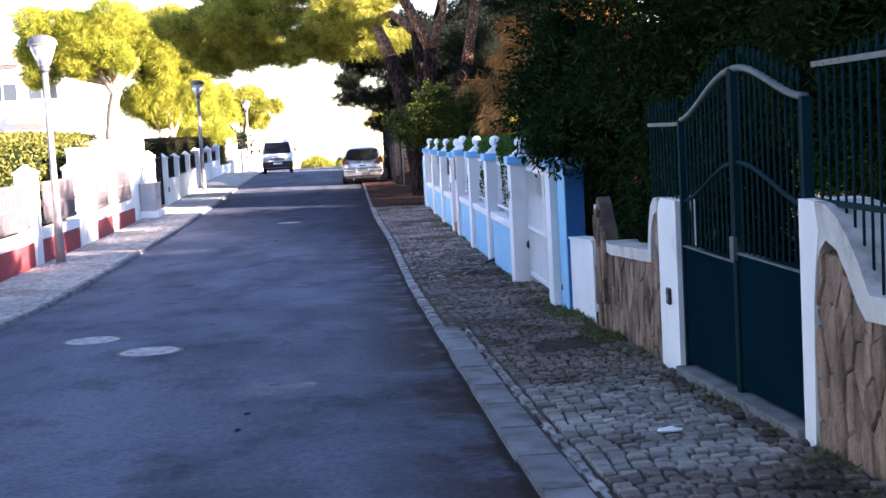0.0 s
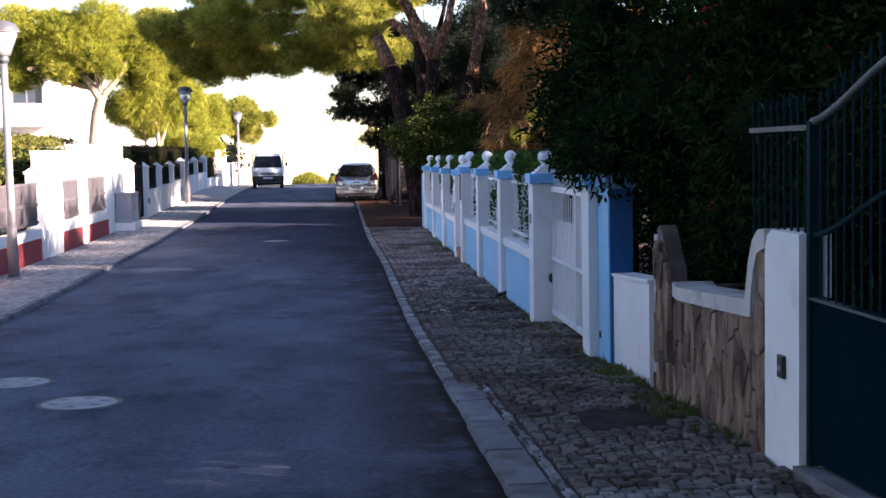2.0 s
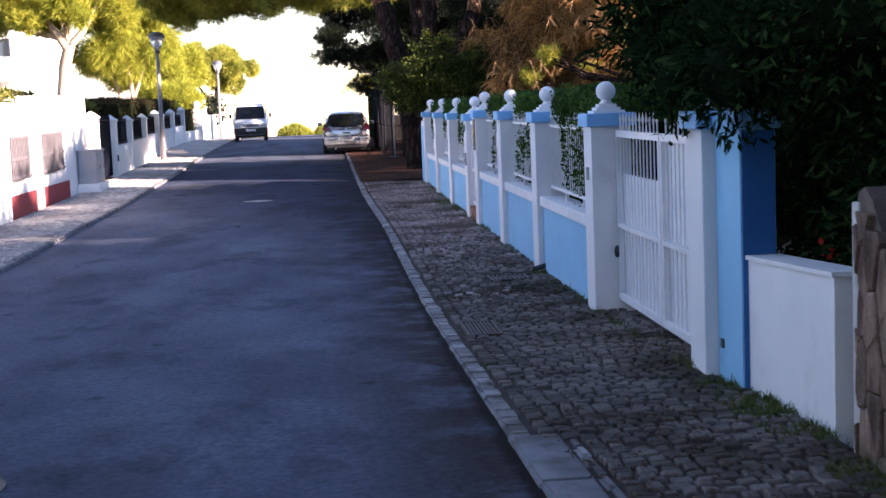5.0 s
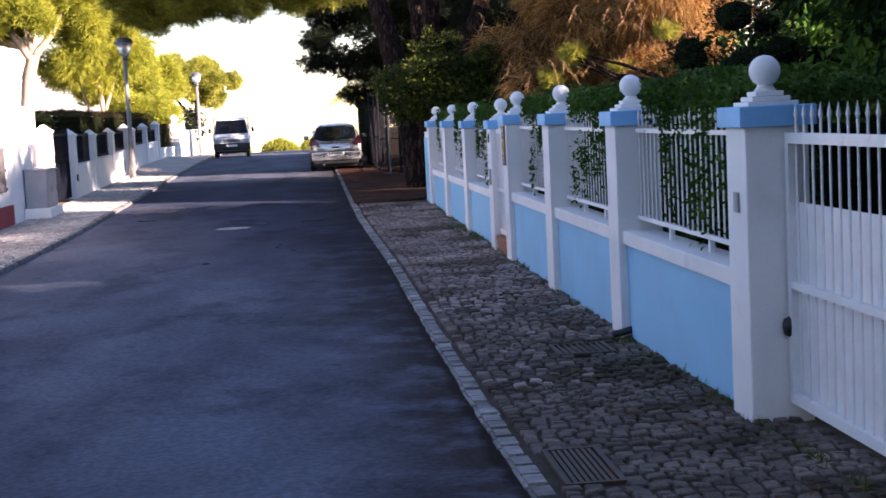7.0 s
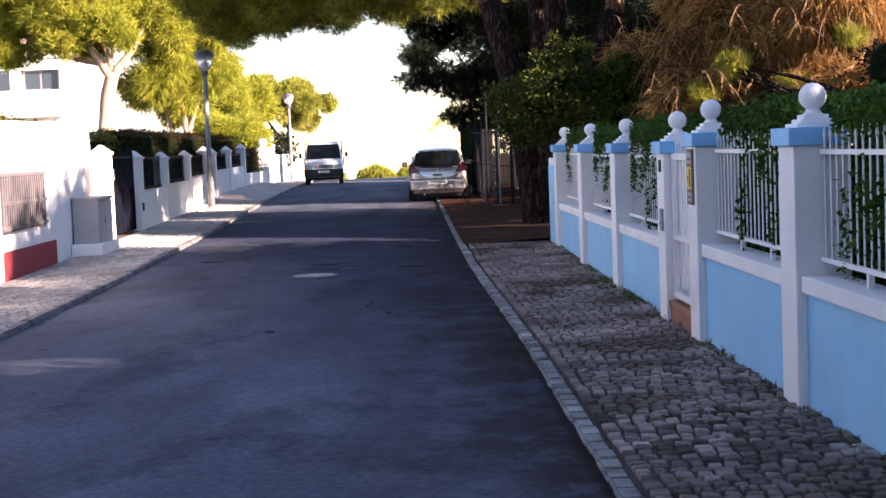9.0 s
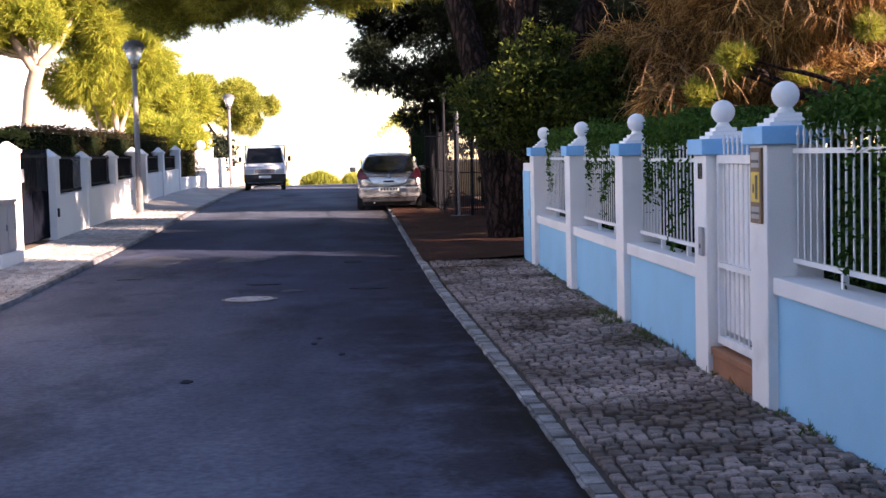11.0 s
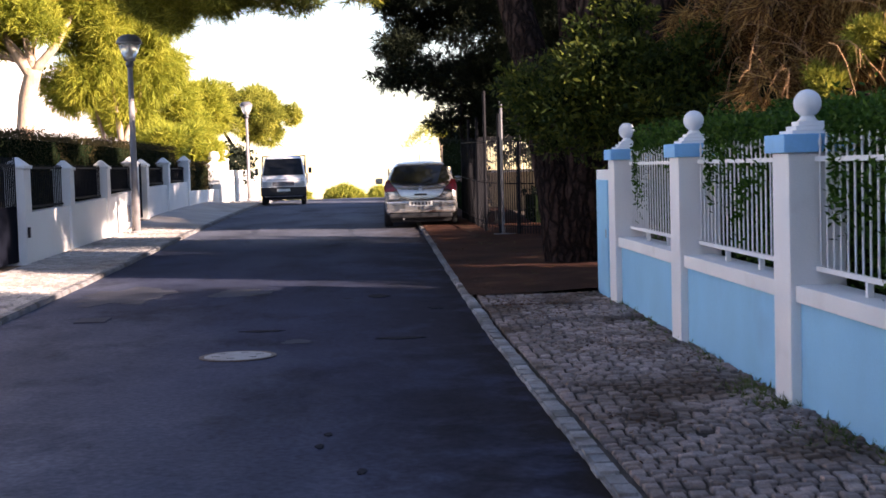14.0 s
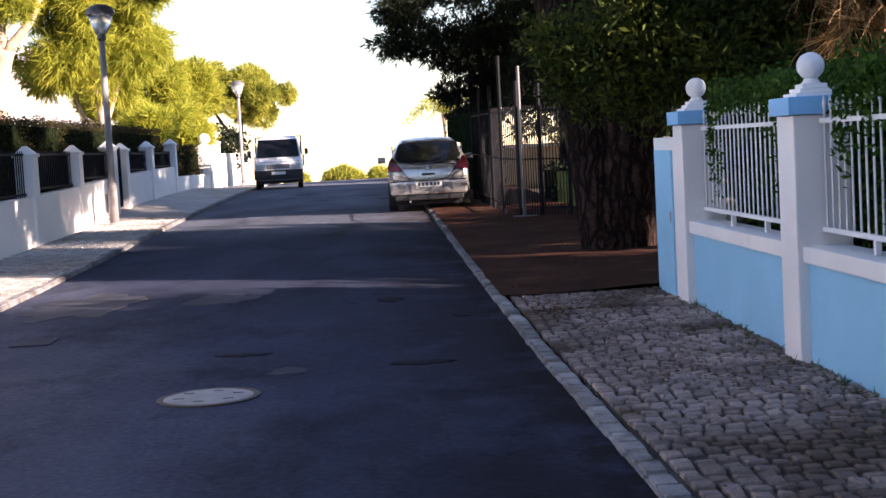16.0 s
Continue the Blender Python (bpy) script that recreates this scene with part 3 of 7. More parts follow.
def wpart(name, bm, material, parent, label="", smooth=False):
    """As part(), for a bmesh given in world places under an unturned thing."""
    top = parent
    while top.parent:
        top = top.parent
    bmesh.ops.translate(bm, verts=bm.verts[:], vec=-top.location)
    return part(name, bm, material, parent, label, smooth)


# ---- ground, road, pavements ----
ys_far = [-60, -40, -25, -15] + list(np.arange(-10, 100, 1.0)) + [105, 110, 120, 135, 150, 180, 220, 250, 400, 800, 1500, 3000]
xs_far = [-3000, -1000, -300, -100, -40, -20, -10, -6.4, -6.1, -5.9, -4.5, -4.2, 1.0, 1.3, 2.7, 2.9, 3.1, 4, 8, 15, 30, 100, 300, 1000, 3000]


def ground_z(x, y):
    if x < -6.0:
        return left_z(y) - 0.02
    if x > 2.85 or (x > 1.25 and y > 43):
        return gz(y) + 0.02
    return gz(y) - 0.12


sheet("ground", xs_far, ys_far, ground_z, M_SOIL, "brown garden soil reaching to the horizon")
road_ys = list(np.arange(-12, 100, 0.5)) + list(range(100, 260, 5))
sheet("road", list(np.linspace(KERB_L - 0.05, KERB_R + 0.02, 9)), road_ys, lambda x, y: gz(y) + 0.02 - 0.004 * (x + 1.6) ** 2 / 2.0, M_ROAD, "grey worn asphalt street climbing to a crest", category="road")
pav_r = sheet("pavement_right", list(np.linspace(1.14, 2.75, 6)), list(np.arange(-12, 42.6, 0.5)), lambda x, y: gz(y) + 0.024, M_JOINT, "cobbled pavement with dark mossy joints", category="pavement")
sheet("verge", list(np.linspace(1.04, 3.6, 10)), list(np.arange(42.3, 90, 0.5)), lambda x, y: gz(y) + 0.06 + 0.02 * noise.noise(Vector((x * 2, y * 2, 0))) + 0.03 * max(0, x - 1.4), M_NEEDLES, "bare verge covered in rusty pine needles", category="verge")
pav_l = sheet("pavement_left", list(np.linspace(WALL_L - 0.05, KERB_L - 0.1, 6)), list(np.arange(0, 110, 0.5)), lambda x, y: left_walk(x, y) - 0.025, M_COBBLE_L, "pale cobbled pavement below garden walls", category="pavement")

# repairs in the asphalt, pale ones and dark broken ones
def road_patch(cx, cy, w, d, seed, material, label):
    r = random.Random(seed)
    bm = bmesh.new()
    ring, low = [], []
    for i in range(26):
        a = 2 * math.pi * i / 26
        k = 0.7 + 0.45 * r.random()
        x, y = cx + w * k * math.cos(a), cy + d * k * math.sin(a)
        z = gz(y) + 0.02 - 0.004 * (x + 1.6) ** 2 / 2.0
        ring.append(bm.verts.new((x, y, z + 0.006)))
        low.append(bm.verts.new((x, y, z - 0.01)))
    bm.faces.new(ring)
    for i in range(26):
        j = (i + 1) % 26
        bm.faces.new((low[i], low[j], ring[j], ring[i]))
    tagged(new("road_patch", mesh_of("road_patch", bm, material)), label, "road patch", "road repairs", "structure")


for cx, cy, w, d, seed in ((-3.4, 44.0, 0.62, 1.25, 1), (-1.88, 43.8, 0.38, 0.55, 2), (-0.86, 38.8, 0.16, 0.16, 4)):
    road_patch(cx, cy, w, d, seed, M_PATCH, "pale irregular asphalt repair in the street")
for cx, cy, w, d, seed in ((0.12, 38.85, 0.26, 0.09, 5), (-0.06, 42.95, 0.14, 0.22, 6), (0.6, 41.47, 0.1, 0.12, 7), (-1.27, 39.7, 0.22, 0.08, 8), (-0.46, 33.73, 0.03, 0.07, 9), (-0.42, 34.1, 0.025, 0.06, 10), (-0.2, 33.0, 0.03, 0.08, 11), (-1.42, 31.72, 0.05, 0.1, 12), (-0.62, 8.9, 0.02, 0.05, 15), (-0.6, 9.6, 0.025, 0.05, 16)):
    road_patch(cx, cy, w, d, seed, M_TAR, "small dark broken spot in the asphalt")

# kerb stones, each its own piece
kerb_r = thing("kerb_right", (KERB_R, 0, 0), "worn concrete kerb stones along the cobbles", "kerb", kind="structure")
kerb_l = thing("kerb_left", (KERB_L, 0, 0), "pale low kerb stones of the far pavement", "kerb", kind="structure")


def kerb_run(parent, x0, x1, y0, y1, length, up, seed, material=None, slack=0.008, gap=0.008, name="kerb_stone"):
    r = random.Random(seed)
    y = y0
    while y < y1:
        ln = length * (0.9 + 0.2 * r.random())
        bm = bmesh.new()
        a, b = gz(y), gz(y + ln)
        dz = r.uniform(-slack, slack)
        sx = kerb_x(y) - KERB_R if x0 > 0 else 0.0
        box(bm, (x0 + sx + r.uniform(-slack, slack), y + gap, -0.2), (x1 + sx + r.uniform(-slack, slack), y + ln - gap, up + dz))
        es = [e for e in bm.edges if all(v.co.z > 0 for v in e.verts)]
        bmesh.ops.bevel(bm, geom=es, offset=0.018, segments=2, affect="EDGES")
        for v in bm.verts:
            v.co.z += a + (b - a) * (v.co.y - y) / ln
        wpart(name, bm, material or M_KERB, parent)
        y += ln


kerb_run(kerb_r, KERB_R, KERB_R + 0.27, 1.5, 14.2, 1.0, 0.042, 1)
kerb_run(kerb_r, KERB_R + 0.28, KERB_R + 0.35, 3.0, 14.2, 0.22, 0.044, 4, M_SETT, 0.008, 0.01, "sett")
kerb_run(kerb_r, KERB_R, KERB_R + 0.135, 14.2, 45, 0.24, 0.036, 2, M_SETT, 0.007, 0.01, "sett")
kerb_run(kerb_r, KERB_R, KERB_R + 0.14, 45, 62, 0.8, 0.045, 5)
kerb_run(kerb_l, KERB_L - 0.14, KERB_L, 10, 84, 1.0, 0.07, 3)


# manhole covers
def manhole(x, y, label):
    z = gz(y) + 0.02 - 0.004 * (x + 1.6) ** 2 / 2.0
    th = thing("manhole_cover", (x, y, z), label, "manhole cover", "manhole covers in the street")
    bm = lathe(bmesh.new(), [(0.3, 0.0), (0.3, 0.008), (0.285, 0.012), (0.0, 0.014)], 32)
    plate = part("plate", bm, M_COVER, th)
    bm = lathe(bmesh.new(), [(0.305, 0.0), (0.345, 0.0), (0.345, 0.008), (0.305, 0.01), (0.305, 0.0)], 32)
    part("ring", bm, M_CAST, th)
    for k in range(6):
        a = k * math.pi / 3 + 0.3
        bm = boxes(((-0.035, -0.01, 0.012), (0.035, 0.01, 0.0155)))
        bmesh.ops.transform(bm, matrix=pose(0.2 * math.cos(a), 0.2 * math.sin(a), 0), verts=bm.verts[:])
        part("slot", bm, M_BLACK, plate)


manhole(-1.898, 13.95, "round dusty iron manhole cover set in asphalt")
manhole(-2.73, 15.4, "round dusty iron manhole cover set in asphalt")
bm = boxes(((-3.45, 41.0, gz(41.2) + 0.012), (-3.1, 41.45, gz(41.2) + 0.026)), bev=0.005)
th = thing("access_cover", (-3.27, 41.25, gz(41.2) + 0.02), "small pale square access cover set in asphalt", "access cover")
wpart("plate", bm, M_PATCH, th)
manhole(-1.344, 37.9, "round pale manhole cover with dark slots in asphalt")


def drain(x0, y0, x1, y1):
    z = gz((y0 + y1) / 2) + 0.053
    th = thing("drain_grate", ((x0 + x1) / 2, (y0 + y1) / 2, z), "rusty cast-iron drain grate sunk in the cobbles", "drain", "drain grates")
    bm = boxes(((x0, y0, z - 0.02), (x0 + 0.03, y1, z + 0.005)), ((x1 - 0.03, y0, z - 0.02), (x1, y1, z + 0.005)), ((x0 + 0.031, y0, z - 0.02), (x1 - 0.031, y0 + 0.03, z + 0.005)), ((x0 + 0.031, y1 - 0.03, z - 0.02), (x1 - 0.031, y1, z + 0.005)))
    wpart("frame", bm, M_CAST, th)
    # a black plate stands in for the shade down the pit
    wpart("pit", boxes(((x0 + 0.03, y0 + 0.03, z - 0.022), (x1 - 0.03, y1 - 0.03, z - 0.015))), M_BLACK, th)
    n = 7
    for i in range(n):
        x = x0 + 0.04 + (x1 - x0 - 0.08) * (i + 0.5) / n
        wpart("bar", boxes(((x - 0.01, y0 + 0.03, z - 0.014), (x + 0.01, y1 - 0.03, z + 0.002))), M_CAST, th)


drain(1.27, 18.55, 1.58, 19.3)
drain(1.95, 22.5, 2.4, 23.0)
bm = boxes(((1.88, 11.88, gz(12.2) + 0.0), (2.42, 12.58, gz(12.2) + 0.036)), bev=0.008)
th = thing("access_cover", (2.15, 12.23, gz(12.2) + 0.04), "dark rusted rectangular access cover in the cobbles", "access cover")
wpart("plate", bm, M_RUST, th)

# ---- right side: house with the green gate ----
STONE_X = 2.75


def clip_poly(poly, nx, ny, c):
    """Keeps the side of a convex outline where nx * a + ny * b <= c."""
    out = []
    for (a, b), (p, q) in zip(poly, poly[1:] + poly[:1]):
        d0, d1 = nx * a + ny * b - c, nx * p + ny * q - c
        if d0 <= 0:
            out.append((a, b))
        if d0 * d1 < 0:
            u = d0 / (d0 - d1)
            out.append((a + (p - a) * u, b + (q - b) * u))
    return out


def stone_cladding(parent, y0, y1, zbot, ztop, x, seed):
    """Irregular upright slabs fitted together like crazy paving, each its own piece, under the line ztop(y)."""
    r = random.Random(seed)
    sw, sh = 0.135, 0.27
    pts = []
    zlo, zhi = min(zbot(y0), zbot(y1)), max(ztop(y0), ztop(y1), ztop((y0 + y1) / 2))
    for i in range(-1, int((y1 - y0) / sw) + 2):
        for k in range(-1, int((zhi - zlo) / sh) + 2):
            pts.append((y0 + (i + 0.5 + r.uniform(-0.38, 0.38)) * sw, zlo + (k + 0.5 + (i % 2) * 0.5 + r.uniform(-0.38, 0.38)) * sh))
    for a, b in pts:
        if not (y0 - 0.05 < a < y1 + 0.05):
            continue
        ac = min(max(a, y0), y1)
        top, bot = ztop(ac), zbot(ac)
        poly = [(y0, bot), (y1, bot), (y1, top), (y0, top)]
        for p, q in pts:
            if (p, q) != (a, b) and abs(p - a) < 4 * sw and abs(q - b) < 4 * sh and poly:
                # bisector in a space squeezed along the height
                k = (sw / sh) ** 2
                nx, ny = p - a, (q - b) * k
                poly = clip_poly(poly, nx, ny, nx * (a + p) / 2 + ny * (b + q) / 2)
        if len(poly) < 3:
            continue
        cy, cz = sum(p for p, _ in poly) / len(poly), sum(q for _, q in poly) / len(poly)
        area = abs(sum(p * v - q * u for (p, q), (u, v) in zip(poly, poly[1:] + poly[:1]))) / 2
        if area < 0.0015:
            continue
        pr = r.uniform(0.01, 0.03)
        bm = bmesh.new()
        n = len(poly)
        inset = lambda k: [(cy + (p - cy) * k, cz + (q - cz) * k) for p, q in poly]
        back = [bm.verts.new((x + 0.022, p, q)) for p, q in inset(0.97)]
        mid = [bm.verts.new((x - pr + 0.01, p, q)) for p, q in inset(0.97)]
        face = [bm.verts.new((x - pr + r.uniform(-0.005, 0.005), p, q)) for p, q in inset(0.88)]
        for u, v in ((back, mid), (mid, face)):
            for i in range(n):
                j = (i + 1) % n
                bm.faces.new((u[j], u[i], v[i], v[j]))
        bm.faces.new(face[::-1])
        bmesh.ops.recalc_face_normals(bm, faces=bm.faces[:])
        wpart("stone", bm, M_STONE, parent)


def wall_with_cap(name, label, body, cap, x0, x1):
    th = thing(name, (x0, body[0][0], body[0][1]), label, "wall", kind="structure")
    wpart("wall_body", prism(bmesh.new(), body, x0 + 0.02, x1), M_MORTAR, th)
    bm = prism(bmesh.new(), cap, x0 - 0.03, x1 + 0.03)
    wpart("coping", bm, M_WHITE_OLD, th, "weathered white swept coping")
    return th


# wall between the green gate and the low wall: coping sweeps up at both ends
body = [(10.72, -0.1), (13.5, -0.1), (13.5, 1.0)] + [(13.0, 0.98), (11.03, 1.06), (10.98, 1.25), (10.9, 1.42)] + [(10.72, 1.5)]
cap_top = [(10.72, 1.615), (10.86, 1.6)] + [(10.97, 1.53), (11.05, 1.4), (11.1, 1.25), (11.13, 1.15)] + [(12.9, 1.06), (13.02, 1.09)]
cap_bot = [(13.02, 0.98), (12.85, 0.965), (11.02, 1.05), (11.0, 1.2), (10.95, 1.35), (10.87, 1.46), (10.72, 1.5)]
w1 = wall_with_cap("wall_stone_long", "garden wall clad in brown stone slabs under a white coping", body, cap_top + cap_bot, STONE_X, STONE_X + 0.25)
stone_cladding(w1, 10.74, 13.02, lambda y: gz(y) + 0.02, lambda y: 1.05 - (y - 11.0) * 0.045 + (0.42 if y < 10.98 else 0.0), STONE_X, 11)
# weathered end post of that wall
post = thing("wall_end_post", (STONE_X, 13.28, gz(13.3)), "weathered stone wall end with a ragged white edge", "wall post", kind="structure")
bm = prism(bmesh.new(), [(13.03, 0.0), (13.55, 0.0), (13.55, 1.36), (13.5, 1.47), (13.42, 1.5), (13.33, 1.44), (13.22, 1.3), (13.1, 1.2), (13.03, 1.02)], STONE_X - 0.03, STONE_X + 0.1)
wpart("core", bm, M_MORTAR, post)
stone_cladding(post, 13.05, 13.46, lambda y: gz(y) + 0.02, lambda y: 1.2 + (y - 13.1) * 0.6, STONE_X - 0.05, 12)
wpart("white_edge", boxes(((STONE_X - 0.045, 13.47, 0.05), (STONE_X + 0.11, 13.56, 1.42)), bev=0.01), M_WHITE_OLD, post, "flaking white edge")

# gate pillars: white, the one towards the road's start sweeps into the next wall
gp = thing("gate_pillar", (2.85, 10.4, gz(10.4)), "white rendered gate pillar with rounded shoulder", "gate pillar", "green gate pillars")
wpart("shaft", prism(bmesh.new(), [(10.09, 0.0), (10.71, 0.0), (10.71, 1.5), (10.66, 1.58), (10.58, 1.615), (10.09, 1.615)], STONE_X - 0.03, STONE_X + 0.08), M_WHITE, gp)
wpart("bell_box", boxes(((STONE_X - 0.055, 10.31, 0.78), (STONE_X - 0.03, 10.41, 0.91)), bev=0.006), M_BLACK, gp, "black plastic door bell")
wpart("bell_button", boxes(((STONE_X - 0.059, 10.345, 0.82), (STONE_X - 0.053, 10.375, 0.85))), M_CABINET, gp)
gp2 = thing("gate_pillar", (2.85, 6.8, gz(6.8)), "white rendered gate pillar sweeping down into a stone-faced wall", "gate pillar", "green gate pillars")
wpart("shaft", prism(bmesh.new(), [(7.12, 0.2), (7.12, 1.76), (6.86, 1.76), (6.8, 1.6), (6.86, 1.4), (6.9, 1.2), (6.95, 0.2)], STONE_X - 0.035, STONE_X + 0.3), M_WHITE, gp2)
sweep = [(6.86, 1.76), (6.72, 1.75)] + [(6.55, 1.7), (6.38, 1.6), (6.24, 1.48), (6.15, 1.38), (6.1, 1.33)] + [(2.0, 1.5), (2.0, 1.36), (6.16, 1.2), (6.28, 1.28), (6.4, 1.4), (6.55, 1.52), (6.7, 1.56), (6.8, 1.5), (6.86, 1.4)]
w0 = wall_with_cap("wall_stone_near", "stone-clad garden wall with white swept coping", [(6.95, 0.1), (2.0, 0.1), (2.0, 1.4), (6.1, 1.22), (6.4, 1.4), (6.75, 1.5), (6.95, 1.3)], sweep, STONE_X, STONE_X + 0.25)
stone_cladding(w0, 4.2, 6.93, lambda y: gz(y) + 0.02, lambda y: (1.24 if y < 6.15 else 1.22 + min(0.26, (y - 6.15) * 0.6)), STONE_X, 13)


# spear-topped green ironwork
def spear(x, y, z0, z1, r=0.008):
    bm = bmesh.new()
    tube(bm, [(x, y, z0), (x, y, z1 - 0.11)], r, 6)
    lathe(bm, [(r, 0), (0.018, 0.03), (0.012, 0.05), (0.001, 0.11)], 6, (x, y, z1 - 0.11))
    return bm


def gate_top(y):
    """Top line of the double gate, lowest at the hinges and highest in the middle."""
    u = (y - 7.15) / (10.07 - 7.15)
    return 2.33 - 0.1 * u + 0.27 * math.sin(math.pi * min(1, max(0, u))) ** 1.7


GX = 2.79
gate = thing("driveway_gate", (GX, 8.6, gz(8.6)), "closed dark green double iron gate with arched spear top", "gate")
for leaf_name, ya, yb in (("leaf", 7.17, 8.6), ("leaf", 8.63, 10.06)):
    sheet_bm = bmesh.new()
    prism(sheet_bm, [(ya, gz(ya) + 0.13), (yb, gz(yb) + 0.13), (yb, 1.38 - (yb - 7.15) * 0.045), (ya, 1.38 - (ya - 7.15) * 0.045)], GX - 0.012, GX + 0.012)
    leaf_ob = wpart("gate_leaf", sheet_bm, M_IRON_GP, gate, "solid dark green lower sheet")
    for ye in (ya, yb):
        wpart("stile", boxes(((GX - 0.03, ye - 0.025, gz(ye) + 0.1), (GX + 0.03, ye + 0.025, gate_top(ye)))), M_IRON_G, leaf_ob)
    n = 24
    pts = [(GX, ya + (yb - ya) * i / n, gate_top(ya + (yb - ya) * i / n)) for i in range(n + 1)]
    wpart("arched_rail", tube(bmesh.new(), pts, 0.024, 8), M_IRON_GREY, leaf_ob, "worn grey-green arched top rail", True)
    pts2 = [(GX, y, z - 0.62) for _, y, z in pts]
    wpart("middle_rail", tube(bmesh.new(), pts2, 0.016, 6), M_IRON_G, leaf_ob)
    wpart("sheet_rail", boxes(((GX - 0.03, ya, 1.37 - (ya - 7.15) * 0.045 - 0.03), (GX + 0.03, yb, 1.37 - (yb - 7.15) * 0.045 + 0.02))), M_IRON_GREY, leaf_ob)
    k = int((yb - ya) / 0.115)
    for i in range(1, k):
        y = ya + (yb - ya) * i / k
        wpart("bar", spear(GX, y, 1.36 - (y - 7.15) * 0.045, gate_top(y) + 0.17), M_IRON_G, leaf_ob)
wpart("lock", boxes(((GX - 0.05, 8.56, 1.28), (GX - 0.02, 8.66, 1.44)), bev=0.006), M_IRON_GREY, gate)
# two white reveals show beside the pillar through the bars
wpart("stop_post", boxes(((GX + 0.06, 10.0, 1.27), (GX + 0.08, 10.03, 1.62)), ((GX + 0.06, 10.07, 1.27), (GX + 0.08, 10.1, 1.62))), M_IRON_W, gate, "two short white bars behind the gate")
for fname, ya, yb, zt in (("railing", 2.2, 7.02, lambda y: 2.36 + (7.0 - y) * 0.06), ("railing", 10.14, 11.2, lambda y: 2.22 - (y - 10.14) * 0.03)):
    rail = thing("iron_railing", (GX, (ya + yb) / 2, 1.5), "dark green spear-topped iron railing above a garden wall", "railing", "green railings")
    for dz in (0.0, -0.75):
        wpart("rail", boxes(((GX - 0.015, ya, zt((ya + yb) / 2) + dz - 0.02), (GX + 0.015, yb, zt((ya + yb) / 2) + dz + 0.01))), M_IRON_GREY if dz == 0 else M_IRON_G, rail)
    y = ya + 0.05
    while y < yb:
        wpart("bar", spear(GX, y, 1.3, zt(y) + 0.2), M_IRON_G, rail)
        y += 0.12

sill = thing("gate_sill", (2.78, 8.6, gz(8.6)), "narrow pale concrete sill below the green gate", "sill", kind="structure")
wpart("sill_slab", prism(bmesh.new(), [(7.14, gz(7.14) - 0.1), (10.08, gz(10.08) - 0.1), (10.08, gz(10.08) + 0.1), (7.14, gz(7.14) + 0.1)], 2.68, 2.84), M_KERB, sill)
slats = thing("white_screen", (3.02, 6.6, 1.4), "white slatted screen behind the green railing", "screen")
for i in range(5):
    y = 6.24 + i * 0.15
    wpart("slat", boxes(((3.0, y, 1.3), (3.03, y + 0.09, 1.5 + 0.06 * i)), bev=0.006), M_IRON_W, slats)

# low grey-white wall beside the blue house
lw = thing("wall_low_white", (2.75, 14.6, gz(14.6)), "low plain off-white wall with a dark return", "wall", kind="structure")
wpart("wall_body", prism(bmesh.new(), [(13.9, 0.0), (15.38, -0.05), (15.38, 0.93), (13.9, 1.0)], 2.74, 2.92), M_WHITE, lw)
wpart("return_wall", boxes(((2.93, 13.86, 0.0), (4.4, 14.02, 0.97))), M_MORTAR, lw, "dark grey return wall")
wpart("cap", prism(bmesh.new(), [(13.88, 1.004), (15.38, 0.934), (15.38, 0.96), (13.88, 1.03)], 2.72, 2.94), M_WHITE, lw)

# ---- right side: white and blue fence ----
FX, FB = 2.61, 0.38
PIL = [("A", 19.96, 1.82), ("B", 23.42, 1.82), ("C", 26.64, 1.82), ("D", 29.78, 1.82), ("E", 31.33, 1.755), ("F", 34.58, 1.75), ("G", 37.89, 1.75), ("H", 41.22, 1.75)]


def fence_pillar(y, ztop, label, base_to=None):
    z0 = gz(y) + 0.0
    cx = FX + FB / 2
    th = thing("fence_pillar", (cx, y, z0), label, "pillar", "blue-capped fence pillars")
    wpart("shaft", boxes(((FX, y - FB / 2, z0), (FX + FB, y + FB / 2, ztop - 0.12)), bev=0.012), M_WHITE, th)
    wpart("cap", boxes(((FX - 0.04, y - FB / 2 - 0.04, ztop - 0.12), (FX + FB + 0.04, y + FB / 2 + 0.04, ztop)), bev=0.008), M_BLUE_CAP, th, "bright blue painted cap")
    bm = boxes(((cx - 0.15, y - 0.15, ztop), (cx + 0.15, y + 0.15, ztop + 0.025)), ((cx - 0.115, y - 0.115, ztop + 0.026), (cx + 0.115, y + 0.115, ztop + 0.055)), ((cx - 0.085, y - 0.085, ztop + 0.056), (cx + 0.085, y + 0.085, ztop + 0.085)), bev=0.006)
    fin = wpart("finial_base", bm, M_WHITE, th, "stepped white finial base")
    bm = lathe(bmesh.new(), [(0.07, 0.0), (0.05, 0.025), (0.045, 0.04)], 16, (cx, y, ztop + 0.084))
    r, zc = 0.092, ztop + 0.205
    lathe(bm, [(0.03, -r * 0.95)] + [(r * math.cos(a), r * math.sin(a)) for a in np.linspace(-1.2, 1.5, 12)] + [(0.0, r)], 20, (cx, y, zc))
    wpart("ball", bm, M_WHITE, fin, "white round ball", True)
    return th


pillars = {}
for k, y, zt in PIL:
    pillars[k] = fence_pillar(y, zt, "white rendered fence pillar with blue cap and ball finial")
pillars["J"] = fence_pillar(16.14, 1.86, "white rendered gate pillar with blue cap beside a blue pier")
